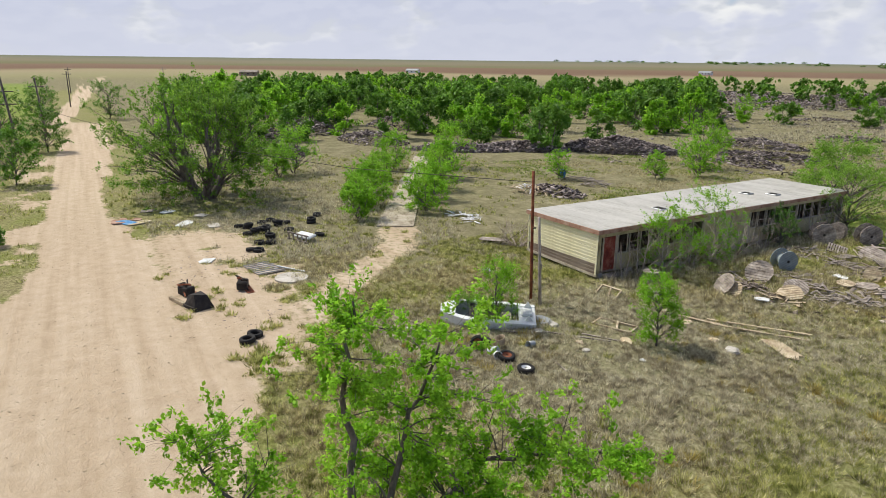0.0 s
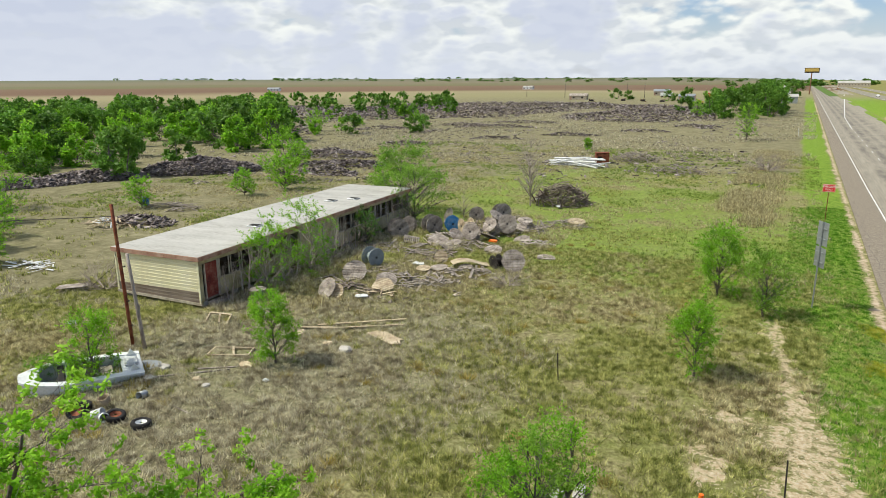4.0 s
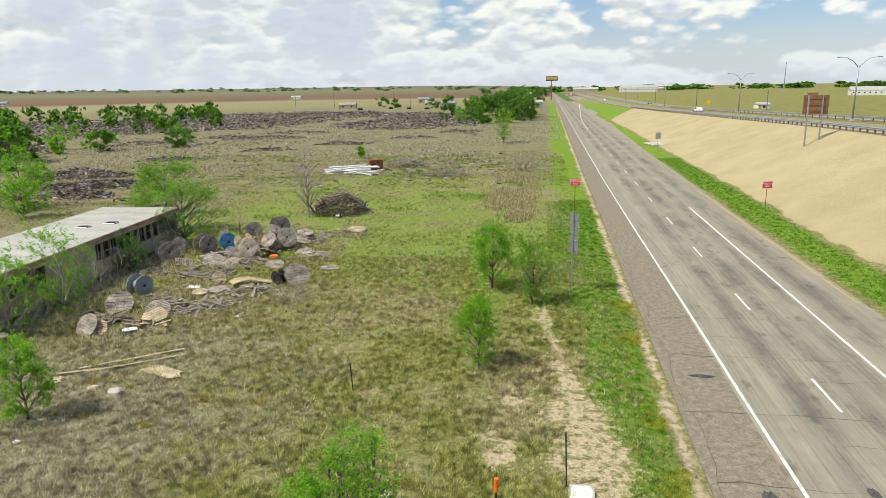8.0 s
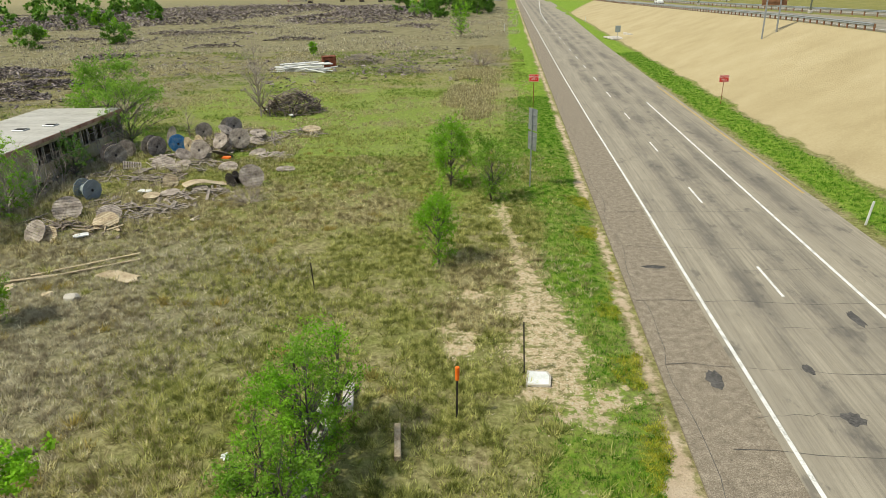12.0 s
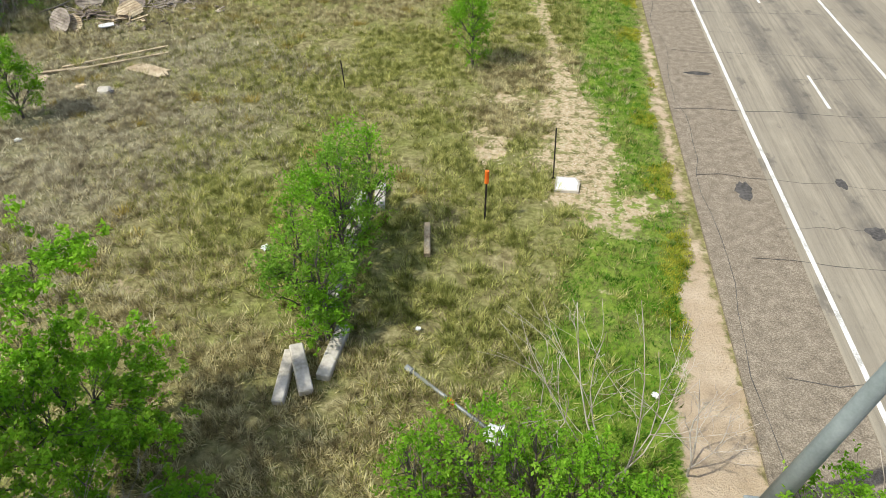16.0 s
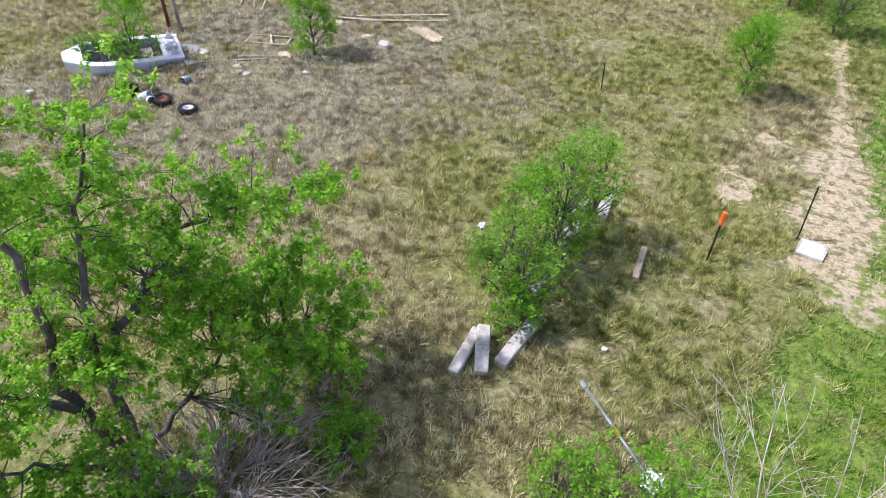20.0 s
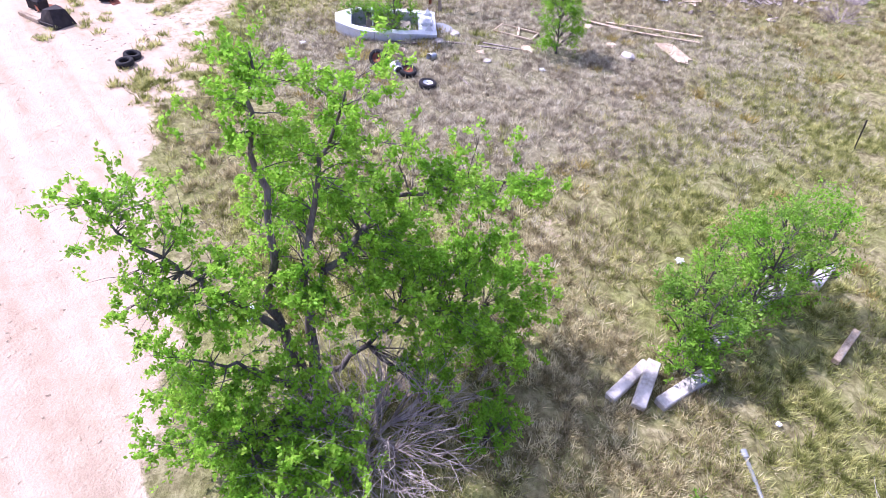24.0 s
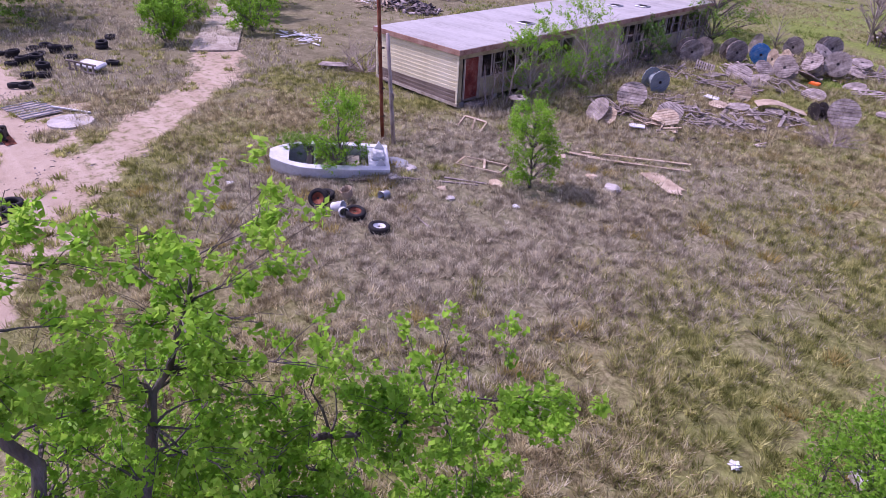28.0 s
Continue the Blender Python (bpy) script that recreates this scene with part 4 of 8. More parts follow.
ELM_LOBES = (
    (-0.06, -0.1, 8.15, 0.65), (-0.15, -0.45, 7.2, 0.8), (0.1, 1.3, 7.3, 0.8), (-0.15, 0.9, 6.2, 1.15), (-1.0, -2.2, 5.5, 0.9), (-1.0, -2.8, 5.9, 0.5),
    (-0.4, -2.4, 4.6, 0.95), (0.3, 2.3, 5.5, 1.15), (0.8, 3.4, 5.2, 1.0), (1.1, 4.5, 4.9, 0.7), (0.1, 1.5, 4.6, 1.25), (0.3, 2.5, 3.5, 1.35), (1.2, 4.5, 2.2, 1.0), (0.9, 3.9, 3.3, 1.0), (1.0, 3.2, 2.6, 1.0), (1.9, 4.8, 1.6, 0.8), (1.3, 3.6, 1.1, 0.9), (2.0, 3.7, 0.9, 0.8), (0.4, -1.4, 1.7, 1.0), (1.9, 1.9, 1.1, 0.7),
    (0.3, -1.4, 4.4, 1.1), (0.3, -2.3, 2.9, 1.15), (1.2, -2.2, 1.6, 1.1), (1.7, -1.6, 0.9, 1.0), (2.2, -2.4, 1.0, 0.9), (2.1, -0.9, 0.8, 0.9), (-0.5, 0.2, 5.2, 1.1), (0.2, -0.2, 3.6, 0.9), (0.9, 1.7, 2.2, 0.9), (-1.0, 0.8, 4.0, 1.0), (0.9, -0.9, 2.2, 0.9),
    (2.0, -0.6, 1.5, 0.9), (2.7, -1.0, 1.1, 0.8), (1.6, 2.6, 2.5, 1.0), (2.2, 3.6, 1.9, 0.9), (0.5, 0.6, 3.4, 0.9), (0.5, 1.9, 3.9, 1.0), (1.4, -1.4, 0.9, 0.9), (0.6, -2.9, 1.6, 0.9),
)
lobed_tree("elm_tree", "tall Siberian elm with bright green spring leaves and dead lower twigs", pose(-9.35, 3.6, 0), 3, ELM_STEMS, ELM_LOBES, 98000, 0.092, 0.19, "leaf_elm")


# ---- main highway on its embankment ----
HW = [-40, 0, 40, 84, 103, 147, 200, 252, 300, 340, 400, 450, 520, 600, 800, 1100, 1400]
highway = thing("highway", "raised grey divided highway with two carriageways", "road", kind="structure")
for x0, x1 in ((39.3, 50.0), (57.5, 67.5)):
    c = part("carriageway", ribbon(x0, x1, HW, lambda y: float(deck_z(y)) + 0.02, 0.35), M["asphalt"], highway)
    part("edge_line", ribbon(x0 + 0.6, x0 + 0.75, HW, lambda y: float(deck_z(y)) + 0.03, 0.006), M["line_white"], c)
    part("edge_line", ribbon(x1 - 0.75, x1 - 0.6, HW, lambda y: float(deck_z(y)) + 0.03, 0.006), M["line_yellow"], c)


def guard_rail(x, y0, y1, step, label):
    ob = thing("guard_rail", label, "guard rail", group="highway guard rails")
    ys = [y0 + step * k for k in range(int((y1 - y0) / step) + 1)]
    post = Geo().box(0, 0, 0.34, 0.16, 0.2, 0.9, c=0.01).mesh("post", M["brown_sign"])
    g2 = Geo()
    for a, b in zip(ys[:-1], ys[1:]):
        za, zb = float(deck_z(a)), float(deck_z(b))
        vs = []
        for (yy, zz) in ((a, za), (b, zb)):
            for dx, dz in ((-0.10, 0.42), (-0.17, 0.50), (-0.11, 0.59), (-0.17, 0.68), (-0.10, 0.76), (-0.07, 0.76), (-0.07, 0.42)):
                vs.append((x + dx, yy, zz + dz))
        g2.add(vs, [(i, (i + 1) % 7, 7 + (i + 1) % 7, 7 + i) for i in range(7)])
    part("rail", g2, M["galv"], ob, "galvanised steel rail")
    for y in ys:
        part("post", post, None, ob, m=pose(x, y, float(deck_z(y)) - 0.1))


guard_rail(38.6, 78, 330, 2.0, "steel guard rail on timber posts along the highway edge")
guard_rail(56.5, 110, 330, 4.0, "steel guard rail along the highway median")


def lamp_post(x, y, z, h):
    ob = thing("street_lamp", "tall galvanised highway lamp with two curved arms", "street lamp", pose(x, y, z, 0, 0, 8), group="highway lamps")
    part("pole", Geo().tube([(0, 0, 0), (0, 0, h * 0.5), (0, 0, h - 1.6)], [0.17, 0.13, 0.09], 8), M["galv"], ob, smooth=True)
    part("base", Geo().box(0, 0, 0.2, 0.6, 0.6, 0.5, c=0.05), M["concrete"], ob)
    for s in (-1, 1):
        pts = [(0, 0, h - 1.8), (s * 1.0, 0, h - 0.7), (s * 2.2, 0, h - 0.1), (s * 3.2, 0, h)]
        arm = part("arm", Geo().tube(pts, [0.07, 0.06, 0.05, 0.04], 6), M["galv"], ob, smooth=True)
        part("lamp_head", Geo().box(s * 3.5, 0, h + 0.02, 0.8, 0.3, 0.14, c=0.05), M["steel_grey"], arm)


for x, y, h in ((53.5, 131, 11.0), (53.5, 205, 11.0), (53.5, 330, 11.0), (56, 520, 11)):
    lamp_post(x, y, float(deck_z(y)) - 0.1, h)

# back of a brown guide sign on two posts, standing on the slope
sb = thing("guide_sign", "large brown road sign seen from behind on two steel posts", "road sign")
sx, sy = 34.2, 94.5
for dx, dy in ((-1.2, -0.4), (0.75, 0.3)):
    px, py = sx + dx, sy + dy
    pz = float(ground_z(np.array([px]), np.array([py]))[0])
    part("post", Geo().box(px, py, (pz + 10.6) / 2 - 0.1, 0.16, 0.22, 10.6 - pz + 0.2, c=0.02), M["galv"], sb)
bd = part("panel", Geo().box(0, 0, 0, 3.1, 0.06, 2.45, c=0.02), M["brown_sign"], sb, m=pose(sx, sy + 0.46, 9.4, 0, 0, 0))
for dz in (-0.8, 0, 0.8):
    part("stiffener", Geo().box(0, -0.07, dz, 3.0, 0.06, 0.1), M["brown_sign"], bd)
part("tab_panel", Geo().box(-0.5, 0, 1.38, 1.3, 0.05, 0.3), M["brown_sign"], bd)


def text_mesh(body, size, mat, parent, m, name="lettering"):
    cu = bpy.data.curves.new(name, "FONT")
    cu.body, cu.size, cu.align_x, cu.align_y, cu.extrude = body, size, "CENTER", "CENTER", 0.004
    tmp = bpy.data.objects.new("tmp", cu)
    me = bpy.data.meshes.new_from_object(tmp)
    bpy.data.objects.remove(tmp)
    me.materials.append(mat)
    ob = new(name, me)
    ob.parent = parent
    ob.matrix_basis = m
    return ob


def wrong_way(x, y, top, turn, label):
    ob = thing("road_sign", label, "road sign", pose(x, y, 0, 0, 0, turn), group="red roadside signs")
    part("post", Geo().tube([(0, 0.04, -0.1), (0, 0.04, top)], 0.032, 6), M["rusty"], ob)
    face = part("panel", Geo().box(0, 0, top - 0.25, 1.0, 0.012, 0.68, c=0.004), M["red_sign"], ob, "red panel with white letters")
    part("border", Geo().box(0, -0.004, top - 0.25, 0.95, 0.012, 0.63, c=0.004), M["white_paint"], face)
    part("field", Geo().box(0, -0.008, top - 0.25, 0.90, 0.012, 0.58, c=0.004), M["red_sign"], face)
    text_mesh("WRONG", 0.27, M["white_paint"], face, pose(0, -0.017, top - 0.13, 90, 0, 0))
    text_mesh("WAY", 0.27, M["white_paint"], face, pose(0, -0.017, top - 0.38, 90, 0, 0))


wrong_way(2.9, 68.0, 3.15, -3, "red wrong way sign on a thin rusty post in green grass")
wrong_way(21.45, 69.6, 2.8, 12, "red wrong way sign on a thin post by the embankment")

# two grey sign backs on one post
ob = thing("road_sign", "two grey metal sign panels seen from behind on one post", "road sign", pose(1.73, 40.7, 0, 0, 0, -60))
part("post", Geo().tube([(0, 0, -0.1), (0, 0, 4.85)], 0.045, 8), M["galv"], ob)
for z0, z1 in ((2.35, 3.45), (3.55, 4.85)):
    p = part("panel", Geo().box(0, 0.06, (z0 + z1) / 2, 0.95, 0.012, z1 - z0, c=0.005), M["galv"], ob)
    for dz in (0.28, -0.28):
        part("bracket", Geo().box(0, 0.03, (z0 + z1) / 2 + dz, 0.7, 0.05, 0.05), M["galv"], p)
# small grey sign and pale markers by the embankment
ob = thing("road_sign", "small blue-grey sign panel on a post beside the embankment", "road sign", pose(21.5, 138, 0))
part("post", Geo().tube([(0, 0, -0.1), (0, 0, 3.0)], 0.04, 6), M["galv"], ob)
part("panel", Geo().box(0, -0.05, 2.5, 1.0, 0.02, 1.2, c=0.01), M["steel_grey"], ob)


def marker(x, y, h, mat, lean, label):
    g = Geo().box(0, 0, h / 2, 0.12, 0.05, h, m=pose(x, y, -0.02, lean[0], lean[1], 0), c=0.015)
    solo("marker_post", g, M[mat], label, "marker post", group="roadside markers")


marker(18.7, 34.6, 1.3, "white_paint", (0, 7), "leaning white delineator post on the verge")
marker(-0.2, 169, 1.8, "white_paint", (0, -4), "white marker post in the green verge")
marker(22.0, 200, 1.6, "white_paint", (0, 3), "white marker post below the embankment")
# concrete drain outlet at the toe
dr = thing("drain_outlet", "small concrete drain outlet at the foot of the slope", "drain", pose(22.8, 146, 0.1, 0, 0, 10))
part("apron", Geo().box(0, 0, 0.1, 4.0, 6.0, 0.3, c=0.05), M["concrete"], dr)
part("head_wall", Geo().box(2.1, 0, 0.5, 0.35, 5.0, 1.0, c=0.04), M["concrete"], dr)


# ---- long derelict building ----
TR = pose(-28.35, 25.2, 0, 0, 0, 4.0)
bld = thing("building", "long low derelict building with yellow clapboards and flat pale roof", "building", TR)
LEN, WID, EAVE = 26.3, 6.55, 2.84
WX0, WX1, WY0, WY1 = -WID + 0.12, -0.16, 0.12, LEN - 0.12
roof = part("roof", Geo().box(-WID / 2, LEN / 2, EAVE + 0.06, WID - 0.04, LEN - 0.04, 0.12), M["beige_wall"], bld)
r1 = random.Random(21)
for k in range(22):
    y0 = LEN * k / 22
    g = Geo().box(-WID / 2, y0 + LEN / 44, EAVE + 0.145 + r1.uniform(0, 0.012), WID + 0.04, LEN / 22 + 0.03, 0.02, c=0.006)
    part("roof_sheet", g, M["roof_white"], roof)
for y, x in ((7.8, -2.4), (17.9, -3.0), (19.4, -1.8)):
    v = part("roof_vent", Geo().box(x, y, EAVE + 0.19, 0.85, 0.7, 0.1, c=0.02), M["galv"], roof, "grey metal roof vent")
    # no hole is cut: a near-black plate paints the vent's inner shade
    part("opening", Geo().box(x, y, EAVE + 0.235, 0.7, 0.55, 0.03), M["dark_inside"], v)
for g in (Geo().box(-WID / 2, -0.01, EAVE + 0.02, WID + 0.1, 0.05, 0.26, c=0.008), Geo().box(-WID / 2, LEN + 0.01, EAVE + 0.02, WID + 0.1, 0.05, 0.26, c=0.008),
          Geo().box(0.03, LEN / 2, EAVE + 0.02, 0.05, LEN + 0.0, 0.24, c=0.008), Geo().box(-WID - 0.03, LEN / 2, EAVE + 0.02, 0.05, LEN, 0.24, c=0.008)):
    part("fascia", g, M["fascia"], roof, "weathered red-brown fascia board")
part("floor_frame", Geo().box((WX0 + WX1) / 2, LEN / 2, 0.40, WX1 - WX0 - 0.1, WY1 - WY0 - 0.1, 0.22), M["brown_siding"], bld)
south = part("south_wall", Geo().box((WX0 + WX1) / 2, WY0 + 0.08, 1.57, WX1 - WX0 - 0.02, 0.1, 2.5), M["brown_siding"], bld)
for k in range(13):
    z = 0.30 + k * 0.196
    low = k < 3
    m = pose((WX0 + WX1) / 2 + r1.uniform(-0.03, 0.03), WY0 + 0.005, z + 0.1, 5 + r1.uniform(-1.5, 1.5), r1.uniform(-0.35, 0.35) if not low else r1.uniform(-0.8, 0.8), 0)
    part("clapboard", Geo().box(0, 0, 0, WX1 - WX0 + 0.06, 0.022, 0.205, c=0.004), M["brown_siding" if low else "yellow_siding"], south, m=m)
part("sill_board", Geo().box((WX0 + WX1) / 2, WY0 - 0.05, 0.22, WX1 - WX0 + 0.15, 0.03, 0.16, m=pose(0, 0, 0, 0, 0.9, 0), c=0.004), M["pale_trim"], south, "loose pale skirting board")
for x in (WX0 + 0.02, WX1 - 0.0):
    part("corner_board", Geo().box(x, WY0 - 0.03, 1.55, 0.12, 0.04, 2.6, c=0.006), M["yellow_siding"], south)
part("west_wall", Geo().box(WX0 + 0.06, LEN / 2, 1.57, 0.12, WY1 - WY0, 2.52), M["yellow_siding"], bld)
part("north_wall", Geo().box((WX0 + WX1) / 2, WY1 - 0.06, 1.57, WX1 - WX0 - 0.26, 0.12, 2.52), M["beige_wall"], bld)
east = part("east_wall", Geo().box(WX1 - 0.05, LEN / 2, 2.66, 0.1, WY1 - WY0, 0.36), M["beige_wall"], bld)
# panels below the windows, solid bays, and the posts between
bays = [(1.75, 4.6, 0), (4.6, 6.2, 1), (6.2, 9.6, 0), (9.6, 12.4, 2), (12.4, 14.4, 2), (14.4, 20.0, 0), (20.0, 25.9, 0)]
for a, b, kind in bays:
    top = {0: 1.32, 1: 1.45, 2: 2.47}[kind]
    n = max(1, round((b - a) / 1.22))
    for k in range(n):
        y0, y1 = a + (b - a) * k / n, a + (b - a) * (k + 1) / n
        part("wall_panel", Geo().box(WX1 - 0.04 + r1.uniform(-0.012, 0.012), (y0 + y1) / 2, (top + 0.32) / 2, 0.05, y1 - y0 - 0.012, top - 0.32, c=0.004), M["beige_wall"], east)
posts = [1.66] + [a for a, _, _ in bays[1:]] + [25.9]
for y in posts:
    part("wall_post", Geo().box(WX1 - 0.02, y, 1.42, 0.14, 0.13, 2.2, c=0.008), M["pale_trim"], east)
for a, b, kind in bays:
    if kind == 2:
        continue
    n = max(1, round((b - a) / 0.98))
    z0 = 1.32 if kind == 0 else 1.45
    for k in range(n):
        y0, y1 = a + (b - a) * k / n + 0.06, a + (b - a) * (k + 1) / n - 0.06
        w = part("window", Geo().box(WX1 - 0.05, (y0 + y1) / 2, z0 + 0.03, 0.12, y1 - y0, 0.06, c=0.006), M["pale_trim"], bld, "broken window opening with peeling frame")
        for yy in (y0 + 0.03, y1 - 0.03):
            part("frame", Geo().box(WX1 - 0.04, yy, (z0 + 2.47) / 2, 0.07, 0.055, 2.47 - z0, c=0.005), M["pale_trim"], w)
        if r1.random() < 0.6:
            part("frame", Geo().box(WX1 - 0.05, (y0 + y1) / 2, z0 + 0.55 + r1.uniform(-0.1, 0.15), 0.05, y1 - y0 - 0.08, 0.045, c=0.005), M["pale_trim"], w)
        if r1.random() < 0.35:
            part("frame", Geo().box(WX1 - 0.06, (y0 + y1) / 2, (z0 + 2.47) / 2, 0.04, 0.035, 2.47 - z0), M["pale_trim"], w)
# door at the corner
part("jamb_wall", Geo().box(WX1 - 0.05, WY0 + 0.16, 1.57, 0.1, 0.3, 2.5), M["beige_wall"], east)
door = part("door", Geo().box(WX1 - 0.02, 1.1, 1.45, 0.045, 0.92, 2.0, c=0.006), M["red_door"], bld, "peeling dark red door")
for zz, hh in ((0.95, 0.7), (1.95, 0.75)):
    for dy in (-0.21, 0.21):
        part("door_panel", Geo().box(WX1 + 0.006, 1.1 + dy, zz, 0.014, 0.3, hh, c=0.006), M["red_door"], door)
part("door_handle", Geo().tube([(WX1 + 0.01, 0.74, 1.42), (WX1 + 0.07, 0.74, 1.42)], 0.025, 6), M["iron"], door)
for y in (0.6, 1.6):
    part("door_jamb", Geo().box(WX1 - 0.02, y, 1.45, 0.1, 0.07, 2.06, c=0.006), M["pale_trim"], door)
for y in [0.6 + 2.55 * k for k in range(11)]:
    for x in (WX0 + 0.4, (WX0 + WX1) / 2, WX1 - 0.3):
        part("pier", Geo().box(x, y, 0.12, 0.38, 0.38, 0.42, c=0.02), M["concrete"], bld, "concrete block pier")
part("ramp_step", Geo().box(WX1 + 0.35, 1.15, 0.16, 0.6, 1.1, 0.22, c=0.02), M["grey_wood"], bld)
# wire stays hanging at the near corner
part("loose_wire", Geo().tube([(WX0 + 0.3, WY0 - 0.1, EAVE + 0.1), (WX0 + 1.2, WY0 - 1.2, 2.2), (WX0 + 1.0, WY0 - 2.6, 1.4)], 0.012, 4), M["iron"], bld)


# ---- poles ----
def leaning_pole(name, label, base, top, r0, r1, mat, n=8):
    d = Vector(top) - Vector(base)
    pts = [d * t for t in (-0.03, 0.25, 0.5, 0.75, 1.0)]
    return thing(name, label, "pole", pose(*base)), Geo().tube(pts, [r0 + (r1 - r0) * t for t in (0, 0.25, 0.5, 0.75, 1)], n)


ob, g = leaning_pole("pipe_pole", "tall rusty steel pipe pole standing beside the boat", (-27.1, 19.75, 0), (-27.2, 19.6, 6.95), 0.085, 0.08, "rusty")
part("pipe", g, M["rusty"], ob, smooth=True)
for z in (1.1, 2.3, 4.0):
    part("wire_wrap", Geo().ring(0.095, 0.02, 10, 5, m=pose(-0.01, 0, z)), M["iron"], ob)
ob, g = leaning_pole("timber_pole", "short weathered grey timber pole beside a rusty pole", (-26.2, 19.7, 0), (-26.4, 19.5, 4.75), 0.10, 0.075, "grey_wood")
part("timber", g, M["dead_wood"], ob, smooth=True)
part("brace", Geo().box(0.0, -0.08, 2.2, 0.16, 0.04, 0.3, c=0.01), M["grey_wood"], ob)

# big tapered steel pole at the road edge, leaning towards the road
lp = thing("lamp_pole", "grey painted tapered steel pole leaning beside the road", "pole", pose(5.05, 8.0, 0))
pts = [Vector((0.0, 0.0, 0)), Vector((0.55, 0.0, 3.0)), Vector((1.1, 0.02, 6.0)), Vector((1.6, 0.05, 9.2))]
part("shaft", Geo().tube(pts, [0.20, 0.165, 0.125, 0.085], 14), M["steel_grey"], lp, smooth=True)
part("base_plate", Geo().box(0, 0, 0.03, 0.6, 0.6, 0.08, c=0.02), M["steel_grey"], lp)
for a in (0.2, -0.2):
    for b in (0.2, -0.2):
        part("bolt", Geo().tube([(a, b, 0.05), (a, b, 0.14)], 0.025, 6), M["galv"], lp)


def utility_pole(x, y, h, arm, lean=(0, 0)):
    ob = thing("utility_pole", "dark wooden utility pole beside the dirt road", "pole", pose(x, y, 0, 0, 0, 0), group="utility poles")
    part("timber", Geo().tube([(0, 0, -0.2), (lean[0] * 0.5, lean[1] * 0.5, h / 2), (lean[0], lean[1], h)], [0.17, 0.15, 0.12], 8), M["bark"], ob, smooth=True)
    for z in arm:
        a = part("crossarm", Geo().box(lean[0] * z / h, lean[1] * z / h, z, 0.12, 2.2, 0.14, c=0.01), M["bark"], ob)
        for dy in (-0.9, 0.9):
            part("insulator", Geo().tube([(lean[0] * z / h, dy, z + 0.05), (lean[0] * z / h, dy, z + 0.25)], [0.05, 0.03], 6), M["galv"], a)


utility_pole(-103.2, -8.2, 10.0, (6.4, 8.0), (0.6, -0.9))
utility_pole(-124.2, -5.8, 9.2, (7.8,), (0.2, -0.6))
utility_pole(-200, -3, 9.0, (8.2,))
utility_pole(-278, -3.5, 9.0, (8.2,))
utility_pole(-300, 30, 9.0, (8.2,))
for x, y in ((72, 352), (78, 262), (70, 470), (80, 640)):
    utility_pole(x, y, 9.5, (8.8,))
for x, y in ((-150, 470), (-118, 520), (-95, 470), (-190, 500)):
    utility_pole(x, y, 9.5, (8.8,))
wire = Geo().tube([(-102.8, -8.6, 7.2), (-80, -0.5, 5.9), (-58, 7.7, 5.4), (-40, 14.6, 5.6), (-27.15, 19.6, 6.4)], 0.018, 4)
solo("overhead_wire", wire, M["iron"], "thin dark wire slung from a utility pole to the pipe pole", "cable")


